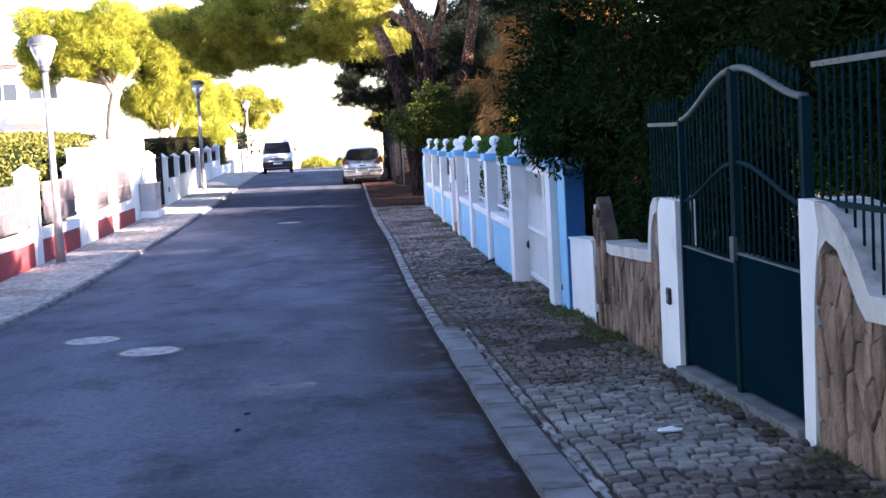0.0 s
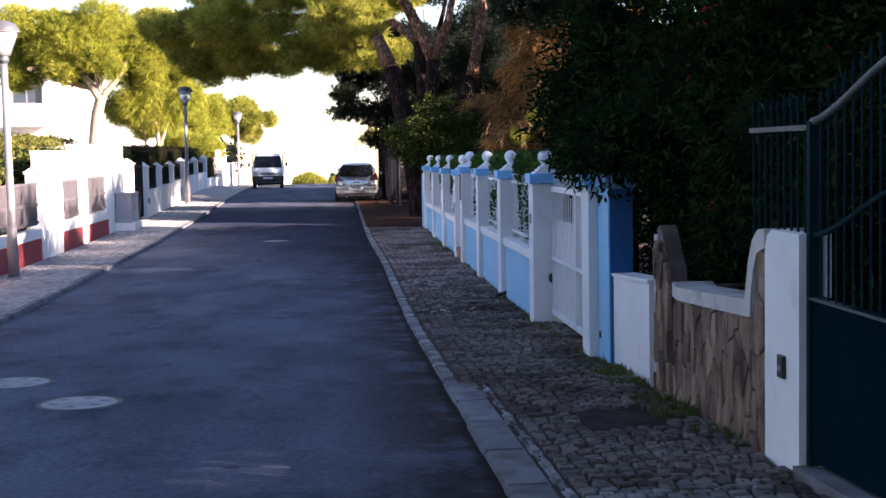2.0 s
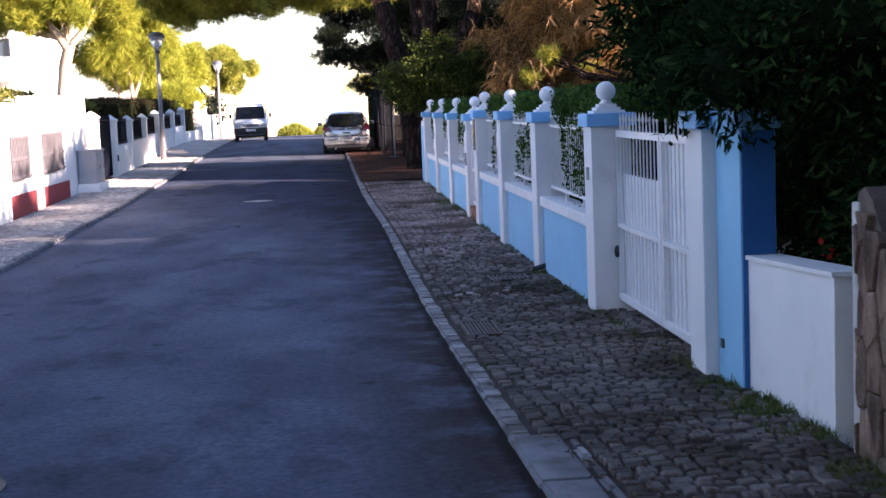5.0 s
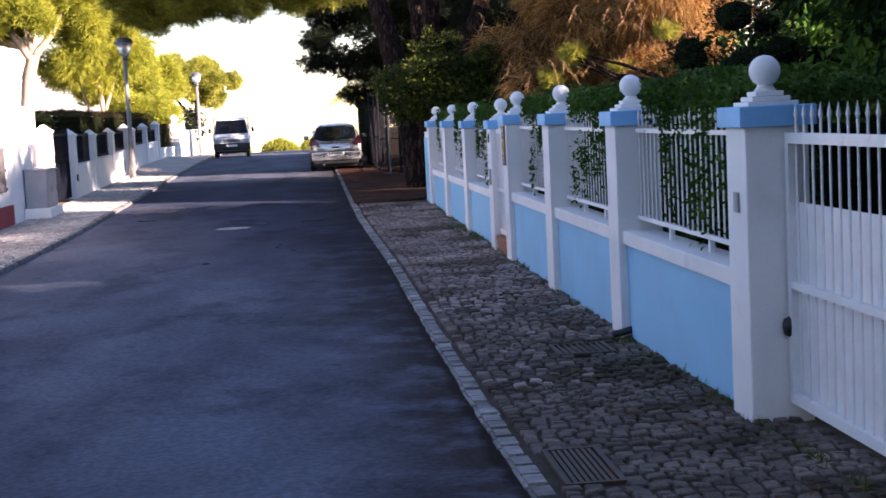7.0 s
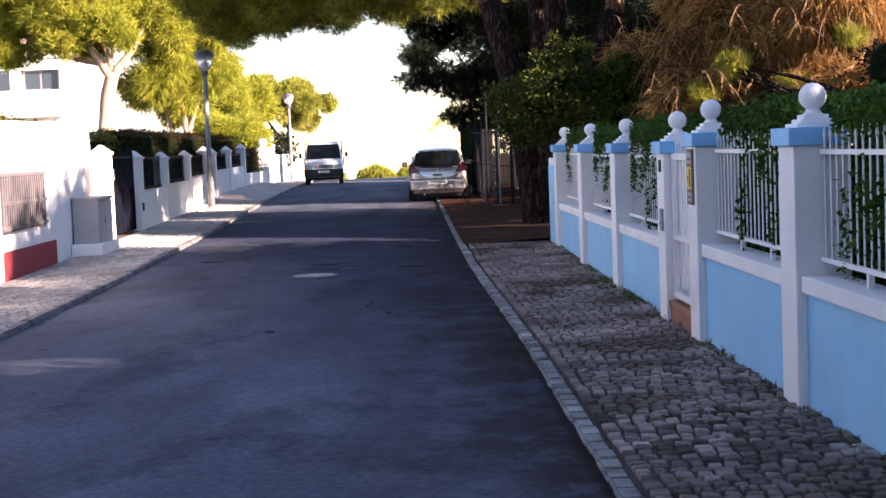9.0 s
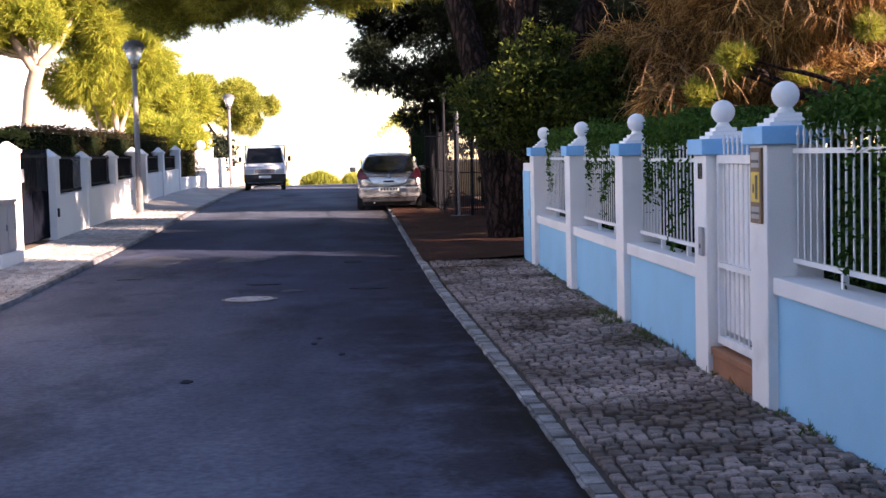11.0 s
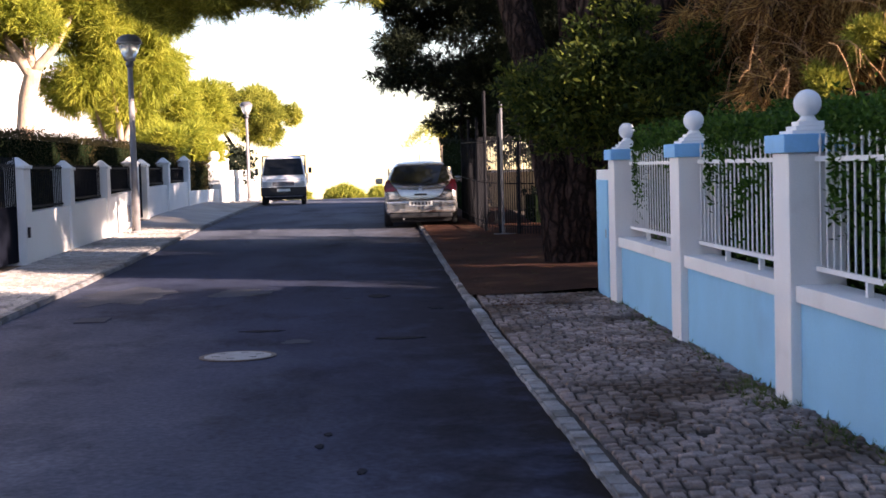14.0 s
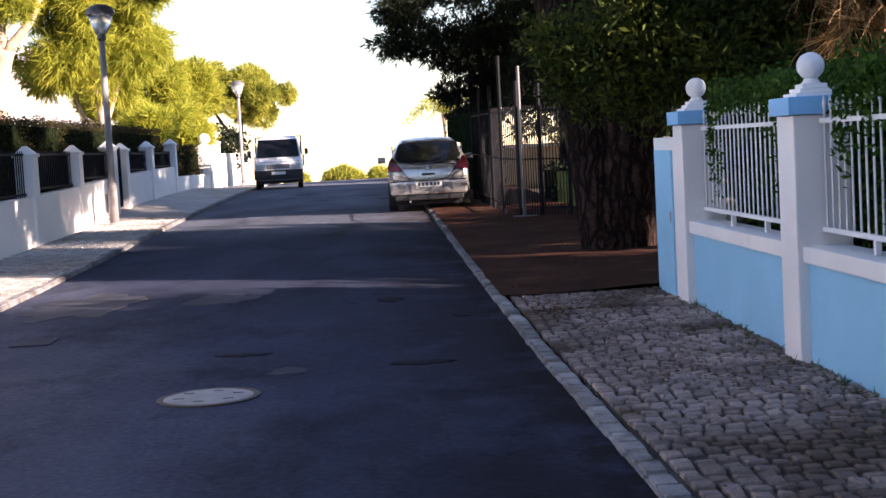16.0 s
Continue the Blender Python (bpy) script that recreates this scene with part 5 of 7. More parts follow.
# ---- trees ----
def limb_mesh(paths, segs=10, rough=0.12, seed=3):
    bm = bmesh.new()
    for pts, radii in paths:
        fine_p, fine_r = [], []
        for i in range(len(pts) - 1):
            for k in range(4):
                u = k / 4
                fine_p.append(tuple(p + (q - p) * u for p, q in zip(pts[i], pts[i + 1])))
                fine_r.append(radii[i] + (radii[i + 1] - radii[i]) * u)
        fine_p.append(pts[-1])
        fine_r.append(radii[-1])
        tube(bm, fine_p, fine_r, segs)
    for v in bm.verts:
        n = noise.noise_vector(v.co * 2.2 + Vector((seed, 0, 0)))
        v.co += n * rough
    return bm


def twigs(blobs, root, n, r0, seed):
    """Branches from a root point into the blobs."""
    r = random.Random(seed)
    out = []
    for i in range(n):
        c, rad = blobs[i % len(blobs)]
        e = Vector([c[k] + r.uniform(-0.6, 0.6) * rad[k] for k in range(3)])
        s = Vector(root)
        m = s.lerp(e, 0.5) + Vector((r.uniform(-0.3, 0.3), r.uniform(-0.3, 0.3), r.uniform(-0.5, 0.1)))
        out.append(([tuple(s), tuple(m), tuple(e)], [r0, r0 * 0.6, r0 * 0.15]))
    return out


def tree(name, base, label, category, paths, blobs, bark, leaves, n, length, width, blades=6, up=0.3, droop=0.0, inner=0.55, seed=1, twig_root=None, twig_n=0, rough=0.06, group="", stems=(), core=0.0):
    th = thing(name, base, label, category, group)
    if twig_root:
        for one in twigs(blobs, twig_root, twig_n, 0.07, seed):
            wpart("bough", limb_mesh([one], 6, rough, seed), bark, th, smooth=True)
    bm = limb_mesh(paths, rough=rough, seed=seed)
    wpart("trunk", bm, bark, th, smooth=True)
    for one in stems:
        wpart("stem", limb_mesh([one], rough=rough, seed=seed), bark, th, smooth=True)
    p, d = shell_points(blobs, n, inner, seed)
    v, f = tufts(p, length, width, blades, d, up, droop) if blades else leaf_quads(p, length, width, droop, d, up)
    foliage("crown", (v - np.array(base), f), leaves, th)
    # a dark lump in each blob stands in for the crown's inner shade
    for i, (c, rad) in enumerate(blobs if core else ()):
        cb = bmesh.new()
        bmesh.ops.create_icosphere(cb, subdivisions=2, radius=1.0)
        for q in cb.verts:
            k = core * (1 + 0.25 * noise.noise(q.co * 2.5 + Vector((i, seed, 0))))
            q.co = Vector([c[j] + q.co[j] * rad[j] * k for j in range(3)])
        wpart("shade_core", cb, M_DARK, th)
    return th


def lumps(blobs, k, seed, lo=0.34, hi=0.62, flat=0.8):
    """Breaks each large blob into k smaller clumps round its shell."""
    r = random.Random(seed)
    out = []
    for c, rad in blobs:
        for _ in range(k):
            d = Vector((r.gauss(0, 1), r.gauss(0, 1), r.gauss(0, 1))).normalized()
            u = r.uniform(0.4, 0.95)
            f = r.uniform(lo, hi)
            m = (rad[0] + rad[1] + rad[2]) / 3
            out.append((tuple(c[j] + d[j] * rad[j] * u for j in range(3)), (m * f, m * f, m * f * flat)))
    return out


# the great pine that leans over the street
PB = (2.95, 46.6, gz(46.6))
pine_blobs = [
    ((-5.2, 57.0, 6.2), (1.5, 2.0, 1.0)), ((-3.6, 56.5, 5.9), (1.7, 2.2, 1.0)), ((-1.9, 56.5, 5.9), (1.7, 2.4, 1.0)), ((-4.4, 55.0, 7.3), (1.9, 2.2, 1.1)), ((-2.4, 54.5, 7.4), (2.0, 2.4, 1.2)),
    ((-0.4, 55.0, 5.8), (1.7, 2.2, 1.0)), ((0.8, 53.0, 6.0), (1.6, 2.0, 0.8)), ((1.9, 50.5, 5.7), (1.1, 1.5, 0.7)), ((0.2, 52.0, 6.9), (2.0, 2.4, 1.2)), ((2.4, 52.5, 7.9), (1.6, 2.0, 0.9)),
    ((-1.2, 51.0, 8.2), (2.4, 3.0, 1.2)), ((1.8, 51.0, 9.2), (2.2, 2.4, 0.9)), ((4.4, 50.5, 9.8), (2.0, 2.2, 0.9)), ((-6.0, 55.8, 7.0), (1.2, 1.6, 0.8)), ((0.8, 49.8, 6.6), (1.3, 1.5, 0.7)), ((-5.6, 58.5, 5.9), (1.0, 1.2, 0.7)), ((-4.5, 58.0, 5.5), (0.9, 1.2, 0.5))]
pine_paths = [
    ([(2.95, 46.6, -0.1), (2.8, 46.7, 1.2), (2.45, 46.9, 3.0), (2.0, 47.3, 4.8), (1.6, 49.8, 6.2), (0.2, 53.2, 7.1), (-2.2, 56.0, 7.3)], [0.46, 0.4, 0.3, 0.25, 0.2, 0.15, 0.06]),
    ([(3.05, 46.6, -0.1), (3.15, 46.5, 1.4), (3.2, 46.3, 3.2), (3.3, 46.3, 5.0), (2.7, 46.8, 6.4), (1.9, 47.4, 8.0)], [0.46, 0.38, 0.26, 0.22, 0.17, 0.08]),
    ([(3.3, 46.3, 5.0), (3.8, 46.6, 6.2), (4.2, 47.2, 7.8)], [0.16, 0.13, 0.06]),
    ([(3.15, 46.5, 1.2), (3.7, 46.2, 2.8), (4.5, 46.4, 4.4), (5.0, 47.4, 6.6), (4.6, 48.4, 9.4)], [0.34, 0.26, 0.2, 0.15, 0.06]),
    ([(3.0, 46.6, 2.2), (3.0, 46.8, 4.0), (2.9, 47.2, 5.6), (2.2, 49.0, 6.4), (1.0, 52, 6.4)], [0.25, 0.2, 0.17, 0.13, 0.05])]
pine_low = [(p[:4], w[:4]) for p, w in pine_paths[:2]] + [(p[:3], w[:3]) for p, w in pine_paths[3:]]
pine_high = [(p[3:], w[3:]) for p, w in pine_paths[:2]] + pine_paths[2:3] + [(p[2:], w[2:]) for p, w in pine_paths[3:]]
pine_high += [([(2.7, 46.8, 6.2), (2.3, 46.4, 6.9), (2.0, 46.0, 7.8)], [0.11, 0.09, 0.05])]
great_pine = tree("stone_pine", PB, "great leaning stone pine with forked red-brown trunk", "tree", pine_low, lumps(pine_blobs, 8, 211, 0.28, 0.5, 0.6), M_BARK, M_PINE, 52000, 0.24, 0.022, 6, 0.7, 0, 0.3, 21, None, 0, 0.03)

for one in pine_high:
    wpart("limb", limb_mesh([one], rough=0.03, seed=21), M_BARK_RED, great_pine, "flaking orange-brown upper limb", True)

# dark conifer beyond it, its boughs hanging towards the street
con_blobs = [((5.2, 60.0, 7.2), (1.6, 1.6, 1.2)), ((7.2, 60.0, 7.0), (1.8, 1.8, 1.3)), ((6.2, 60.5, 8.6), (1.8, 1.8, 1.1)), ((4.2, 60.0, 8.2), (1.4, 1.5, 0.9)), ((8.6, 59.0, 5.8), (1.6, 1.6, 1.2)), ((0.9, 59.2, 3.9), (0.9, 1.2, 0.35)), ((1.3, 60.0, 5.0), (1.3, 1.5, 0.6)), ((2.0, 60.5, 3.4), (1.3, 1.5, 0.45)), ((1.0, 59.5, 4.5), (1.0, 1.2, 0.3)), ((2.4, 60.0, 5.7), (1.6, 1.6, 0.8)), ((3.0, 60.5, 4.4), (1.5, 1.5, 0.9)), ((3.8, 60.0, 6.4), (1.8, 1.8, 1.0)), ((2.2, 61.0, 2.7), (0.8, 1.0, 0.35)), ((3.5, 56.5, 2.4), (0.7, 0.5, 0.4)), ((3.3, 56.7, 1.8), (0.6, 0.4, 0.3)), ((4.5, 59.5, 4.0), (1.8, 1.6, 1.4)), ((0.6, 58.5, 5.6), (0.8, 1.0, 0.3)), ((3.6, 56.0, 4.6), (1.6, 1.8, 1.0)), ((2.6, 54.5, 5.2), (1.2, 1.5, 0.6)), ((4.6, 53.0, 5.3), (1.6, 2.0, 1.1)), ((6.3, 56.0, 4.8), (2.0, 2.6, 1.8)), ((5.4, 50.0, 5.4), (1.6, 1.8, 1.1)), ((2.2, 58.0, 6.6), (1.6, 1.6, 0.8)), ((0.4, 58.5, 6.5), (1.0, 1.2, 0.35)), ((3.2, 57.0, 3.2), (0.9, 1.2, 0.6)), ((4.6, 57.6, 3.0), (1.3, 1.3, 0.9)), ((5.6, 49.8, 3.4), (1.4, 1.3, 1.1)), ((6.6, 47.6, 3.6), (1.4, 1.5, 1.2))]
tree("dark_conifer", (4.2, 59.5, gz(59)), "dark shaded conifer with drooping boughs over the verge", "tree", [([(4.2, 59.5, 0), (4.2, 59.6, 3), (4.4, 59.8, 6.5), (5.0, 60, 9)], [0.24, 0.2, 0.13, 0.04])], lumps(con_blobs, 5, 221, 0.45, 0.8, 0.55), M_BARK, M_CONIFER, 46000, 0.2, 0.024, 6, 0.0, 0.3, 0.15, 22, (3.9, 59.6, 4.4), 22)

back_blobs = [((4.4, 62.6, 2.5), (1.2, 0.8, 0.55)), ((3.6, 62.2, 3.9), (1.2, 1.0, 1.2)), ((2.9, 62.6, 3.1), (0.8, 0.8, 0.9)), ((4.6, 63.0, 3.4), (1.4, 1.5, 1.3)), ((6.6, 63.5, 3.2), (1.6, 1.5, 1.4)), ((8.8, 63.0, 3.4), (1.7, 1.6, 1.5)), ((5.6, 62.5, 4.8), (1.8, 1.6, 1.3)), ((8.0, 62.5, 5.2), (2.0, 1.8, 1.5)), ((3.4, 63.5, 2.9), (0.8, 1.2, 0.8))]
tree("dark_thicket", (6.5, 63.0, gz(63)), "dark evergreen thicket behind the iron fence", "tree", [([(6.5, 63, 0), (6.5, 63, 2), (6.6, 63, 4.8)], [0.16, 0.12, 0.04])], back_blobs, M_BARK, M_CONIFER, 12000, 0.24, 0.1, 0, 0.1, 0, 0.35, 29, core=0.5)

# shrub in front of the trunk, above the fence end
bush_blobs = [((3.4, 43.9, 3.45), (0.35, 0.35, 0.3)), ((2.7, 44.0, 3.35), (0.25, 0.3, 0.3)), ((4.4, 43.8, 3.25), (0.3, 0.3, 0.3)), ((3.0, 44.0, 3.7), (0.16, 0.2, 0.22)), ((3.6, 43.9, 2.5), (0.9, 0.8, 0.75)), ((4.3, 44.0, 2.3), (0.75, 0.8, 0.75)), ((2.95, 44.2, 2.2), (0.55, 0.6, 0.6)), ((3.3, 44.0, 3.05), (0.4, 0.4, 0.35)), ((4.2, 43.8, 3.0), (0.6, 0.5, 0.4)), ((4.4, 43.8, 1.5), (1.0, 0.8, 0.6)), ((2.5, 44.3, 2.45), (0.8, 0.7, 0.65)), ((3.0, 43.8, 2.9), (0.75, 0.7, 0.5)), ((2.0, 44.6, 2.7), (0.45, 0.5, 0.35)), ((2.1, 44.6, 2.2), (0.35, 0.4, 0.3))]
tree("tall_shrub", (4.0, 44.0, gz(44)), "tall leafy green shrub beside the pine trunk", "shrub", [([(4.0, 44, 0), (3.9, 44, 1.2), (3.7, 43.9, 2.4)], [0.07, 0.05, 0.02]), ([(4.05, 44, 0), (4.5, 44, 1.3), (4.8, 43.9, 2.2)], [0.06, 0.04, 0.02])], bush_blobs + lumps(bush_blobs[:11], 3, 231, 0.3, 0.5), M_BARK, M_BUSH, 26000, 0.11, 0.042, 0, 0.3, 0, 0.2, 23, core=0.32)

# sunlit dry conifer behind the hedge
dry_blobs = [((5.8, 43.0, 2.4), (0.8, 0.7, 0.5)), ((7.0, 42.4, 2.6), (0.9, 0.7, 0.6)), ((8.0, 42.0, 3.0), (1.0, 0.8, 0.7)), ((5.4, 43.4, 3.2), (0.8, 0.8, 0.6)), ((8.6, 41.6, 4.2), (1.2, 1.0, 0.9)), ((7.2, 42.0, 4.0), (1.0, 0.9, 0.8)), ((6.6, 43.8, 4.6), (1.4, 1.4, 1.2)), ((7.4, 43.5, 4.4), (1.6, 1.4, 1.3)), ((5.0, 44.0, 3.5), (1.0, 1.0, 0.8)), ((6.4, 42.8, 3.3), (1.4, 1.2, 0.9)), ((5.2, 43.2, 2.6), (0.7, 0.8, 0.5)), ((8.6, 43.0, 3.8), (1.3, 1.2, 1.1)), ((6.8, 43.4, 5.6), (1.3, 1.2, 0.8)), ((7.6, 43.2, 5.7), (1.5, 1.3, 0.9))]
dry_tree = tree("dry_conifer", (6.8, 44.2, gz(44)), "half-dead conifer with drooping orange-brown needles", "tree", [([(6.8, 44.2, 0), (6.7, 44.1, 2.5), (6.6, 43.8, 5.8)], [0.2, 0.15, 0.05])], lumps(dry_blobs, 5, 241, 0.4, 0.7), M_TWIG, M_DRY, 30000, 0.34, 0.012, 7, 0.0, 1.7, 0.4, 24, (6.7, 44.0, 4.2), 28, core=0.4)
# crown above the view, added to throw shade on the left wall
top_blobs = [((6.2, 42.4, 7.3), (1.8, 2.0, 1.2)), ((8.0, 41.2, 7.6), (1.8, 2.0, 1.2)), ((7.0, 44.4, 7.8), (1.9, 2.0, 1.2)), ((8.8, 43.6, 7.4), (1.6, 1.8, 1.1)), ((7.4, 42.6, 8.8), (1.8, 1.9, 1.1))]
tree("shade_conifer", (8.0, 43.4, gz(43)), "dark conifer crown out of view, added to shade the left wall", "tree", [([(8.0, 43.4, 0), (8.0, 43.3, 4), (7.6, 43.0, 8.4)], [0.22, 0.17, 0.05])], lumps(top_blobs, 4, 245, 0.45, 0.75), M_BARK, M_CONIFER, 9000, 0.24, 0.05, 6, 0.2, 0, 0.3, 45, core=0.5)
# hanging dead twigs, thin and pale
r = random.Random(246)
bm = bmesh.new()
for i in range(300):
    c, rad = dry_blobs[i % len(dry_blobs)]
    st = Vector((c[0] + r.uniform(-1, 1) * rad[0], c[1] - r.uniform(0.2, 1.0) * rad[1], c[2] + r.uniform(-0.5, 0.9) * rad[2]))
    run, fall = Vector((r.uniform(-0.5, 0.9), r.uniform(-0.6, 0.1), 0)), r.uniform(0.35, 0.95)
    line = [st + run * u + Vector((0, 0, 0.12 * u - fall * u * u)) for u in (0, 0.3, 0.6, 0.85, 1.0)]
    w = r.uniform(0.003, 0.008)
    tube(bm, line, [w, w * 0.9, w * 0.7, w * 0.5, w * 0.3], 4)
    for _ in range(2):
        k = r.randrange(1, 4)
        e = line[k] + Vector((r.uniform(-0.25, 0.3), r.uniform(-0.2, 0.1), -r.uniform(0.15, 0.4)))
        tube(bm, [line[k], line[k].lerp(e, 0.5) + Vector((0, 0, 0.04)), e], [w * 0.6, w * 0.5, w * 0.25], 3)
tagged(wpart("dead_growth", bm, M_TWIG, dry_tree, "pale hanging dead twigs"), kind="stuff")
green_blobs = [((6.0, 42.0, 2.95), (0.32, 0.4, 0.2)), ((5.4, 42.2, 2.5), (0.25, 0.3, 0.16)), ((7.0, 41.6, 2.6), (0.3, 0.4, 0.2)), ((7.8, 41.2, 3.5), (0.35, 0.4, 0.22))]
tree("young_pine", (7.8, 40.6, gz(41)), "bushy yellow-green young pine in the garden", "tree", [([(7.8, 40.6, 0), (7.8, 40.5, 1.6), (7.9, 40.3, 3.3)], [0.14, 0.1, 0.04])], lumps(green_blobs, 4, 251, 0.4, 0.7), M_BARK, M_PINE, 3200, 0.13, 0.012, 6, 0.4, 0, 0.1, 25, (7.8, 40.5, 2.2), 5)
dk_blobs = [((7.6, 38.0, 2.5), (0.9, 0.8, 0.8)), ((8.7, 38.2, 2.9), (1.0, 0.8, 0.9)), ((9.8, 38.0, 2.6), (1.0, 0.9, 1.0)), ((8.2, 38.2, 1.6), (1.4, 0.8, 0.9))]
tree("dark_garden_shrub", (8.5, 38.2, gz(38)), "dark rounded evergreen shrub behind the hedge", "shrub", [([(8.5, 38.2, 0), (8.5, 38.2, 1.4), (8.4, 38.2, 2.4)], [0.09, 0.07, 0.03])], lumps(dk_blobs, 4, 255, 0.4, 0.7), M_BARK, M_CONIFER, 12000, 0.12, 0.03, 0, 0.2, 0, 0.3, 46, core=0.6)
# evergreens added to block sun and sky, most of them out of view
for gx, gy, gh, seed in ((10.5, 22.0, 6.0, 261), (12.5, 28.0, 7.9, 262), (10.6, 32.6, 7.2, 263), (11.5, 35.0, 4.2, 283), (11.4, 24.6, 6.4, 284), (11.0, 34.0, 8.0, 285), (11.0, 19.5, 5.2, 286), (10.8, 39.2, 2.6, 287), (9.4, 16.5, 6.0, 265), (13.0, 44.6, 8.8, 266), (10.5, 57.2, 7.0, 267), (12.0, 63.0, 9.5, 268), (9.5, 69.5, 8.5, 269), (12.5, 76.5, 9.0, 270), (9.5, 10.0, 7.0, 272), (9.0, 3.0, 7.0, 273), (9.5, -5.0, 7.5, 274), (12.5, 0.5, 8.5, 277), (12.5, 7.0, 8.0, 278), (9.5, -13.0, 7.5, 275), (9.5, -20.0, 7.5, 279), (13.0, -9.0, 8.5, 280), (13.5, 14.0, 8.0, 281), (17.5, 46.5, 6.0, 282), (15.5, 19.0, 9.0, 276), (-10.5, -9.0, 9.0, 291), (-9.8, -3.0, 9.5, 292), (-10.0, 3.0, 9.0, 293), (-10.6, 8.5, 8.5, 294), (-4.0, -16.0, 9.0, 295), (1.5, -18.0, 9.5, 296)):
    rr = random.Random(seed)
    bl = [((gx + rr.uniform(-1.6, 1.6), gy + rr.uniform(-2.2, 2.2), gh * u), (1.9 - 0.7 * u, 2.2 - 0.7 * u, 1.4)) for u in (0.28, 0.36, 0.5, 0.55, 0.66, 0.72, 0.82, 0.9)]
    bl += [((gx, gy, gh * 0.45), (2.3, 2.6, gh * 0.3))]
    tree("shade_tree", (gx, gy, gz(gy)), "tall dense evergreen added to shade the street, mostly out of view", "tree", [([(gx, gy, gz(gy) - 0.1), (gx + 0.1, gy, 2.0), (gx, gy + 0.2, gh * 0.8)], [0.2, 0.16, 0.05])], bl, M_BARK, M_HEDGE, 13000, 0.26, 0.12, 0, 0.2, 0, 0.45, seed, group="garden evergreens", core=0.6)

# oleander over the green gate, hanging over the walls
# the last five clumps, above the view, are added to shade the pavement
ol_blobs = [((2.9, 16.9, 3.3), (0.6, 0.9, 0.8)), ((2.7, 17.2, 2.75), (0.5, 0.8, 0.5)), ((3.55, 15.3, 1.6), (0.55, 0.7, 0.9)), ((3.6, 14.3, 1.7), (0.5, 0.6, 0.8)), ((3.8, 16.2, 1.3), (0.6, 0.7, 1.0)), ((4.1, 17.8, 1.2), (0.8, 1.2, 1.2)), ((3.45, 14.9, 0.7), (0.4, 0.7, 0.7)), ((3.9, 16.8, 2.9), (1.2, 1.5, 1.1)), ((3.3, 14.9, 2.5), (1.0, 1.4, 1.0)), ((3.5, 13.0, 2.2), (0.75, 1.2, 0.85)), ((4.4, 14.0, 3.5), (1.5, 2.0, 1.2)), ((4.2, 11.0, 2.9), (1.1, 1.7, 1.3)), ((4.4, 8.5, 2.7), (1.1, 1.9, 1.3)), ((4.3, 5.8, 2.6), (1.1, 1.8, 1.3)), ((4.8, 17.2, 3.9), (1.5, 1.6, 1.1)), ((4.6, 12.0, 4.3), (1.7, 2.2, 1.1)), ((4.8, 9.0, 4.2), (1.6, 2.2, 1.2)), ((4.6, 3.0, 3.0), (1.3, 2.0, 1.6)), ((2.9, 16.4, 2.45), (0.6, 0.9, 0.5)), ((2.75, 17.6, 2.4), (0.55, 0.9, 0.45)), ((2.65, 15.3, 2.1), (0.45, 0.8, 0.5)), ((3.4, 11.6, 1.7), (0.5, 0.9, 0.6)), ((3.3, 12.8, 1.45), (0.4, 0.7, 0.4)), ((3.2, 13.3, 1.45), (0.3, 0.35, 0.4)), ((3.5, 18.3, 3.3), (0.9, 1.0, 0.7)), ((2.55, 16.3, 2.05), (0.3, 0.4, 0.35)), ((3.5, 14.6, 1.2), (0.5, 1.0, 0.8)), ((4.6, 14.6, 1.4), (0.9, 1.6, 1.3)), ((5.2, 10.5, 1.5), (1.0, 2.4, 1.4)), ((5.2, 6.5, 1.5), (1.0, 2.4, 1.4)), ((3.9, 12.0, 0.9), (0.6, 1.6, 0.9)), ((3.9, 8.6, 1.0), (0.6, 1.9, 0.9)), ((4.9, 17.5, 2.2), (1.0, 1.2, 1.4)), ((3.8, 15.5, 1.2), (0.7, 0.9, 1.1)), ((4.8, 18.4, 1.1), (1.2, 1.3, 1.2)), ((6.0, 14.0, 4.6), (1.8, 3.0, 1.8)), ((6.2, 9.0, 4.8), (1.8, 3.0, 1.8)), ((2.7, 15.5, 4.3), (1.0, 1.6, 0.7)), ((2.6, 12.5, 4.6), (1.1, 1.8, 0.8)), ((2.6, 9.5, 4.6), (1.1, 1.8, 0.8)), ((2.7, 6.5, 4.6), (1.1, 1.8, 0.8)), ((2.8, 3.5, 4.6), (1.1, 1.8, 0.9))]
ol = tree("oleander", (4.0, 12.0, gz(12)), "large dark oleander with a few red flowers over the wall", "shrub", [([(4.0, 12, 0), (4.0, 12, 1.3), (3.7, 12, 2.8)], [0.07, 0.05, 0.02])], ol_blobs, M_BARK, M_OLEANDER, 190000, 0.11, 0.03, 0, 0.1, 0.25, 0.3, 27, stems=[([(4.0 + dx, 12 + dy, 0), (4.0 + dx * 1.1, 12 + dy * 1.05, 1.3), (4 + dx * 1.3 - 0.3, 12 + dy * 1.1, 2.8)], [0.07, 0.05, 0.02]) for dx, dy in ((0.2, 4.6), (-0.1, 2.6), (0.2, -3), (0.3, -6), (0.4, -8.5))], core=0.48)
p, d = shell_points(ol_blobs[:11], 60, 0.97, 28)
fl = []
for c in p:
    fl.append(c + rng.normal(size=(5, 3)) * 0.03)
v, f = leaf_quads(np.concatenate(fl), 0.05, 0.04)
tagged(foliage("blossom", (v - np.array((4.0, 12.0, gz(12))), f), M_FLOWER, ol), kind="stuff")

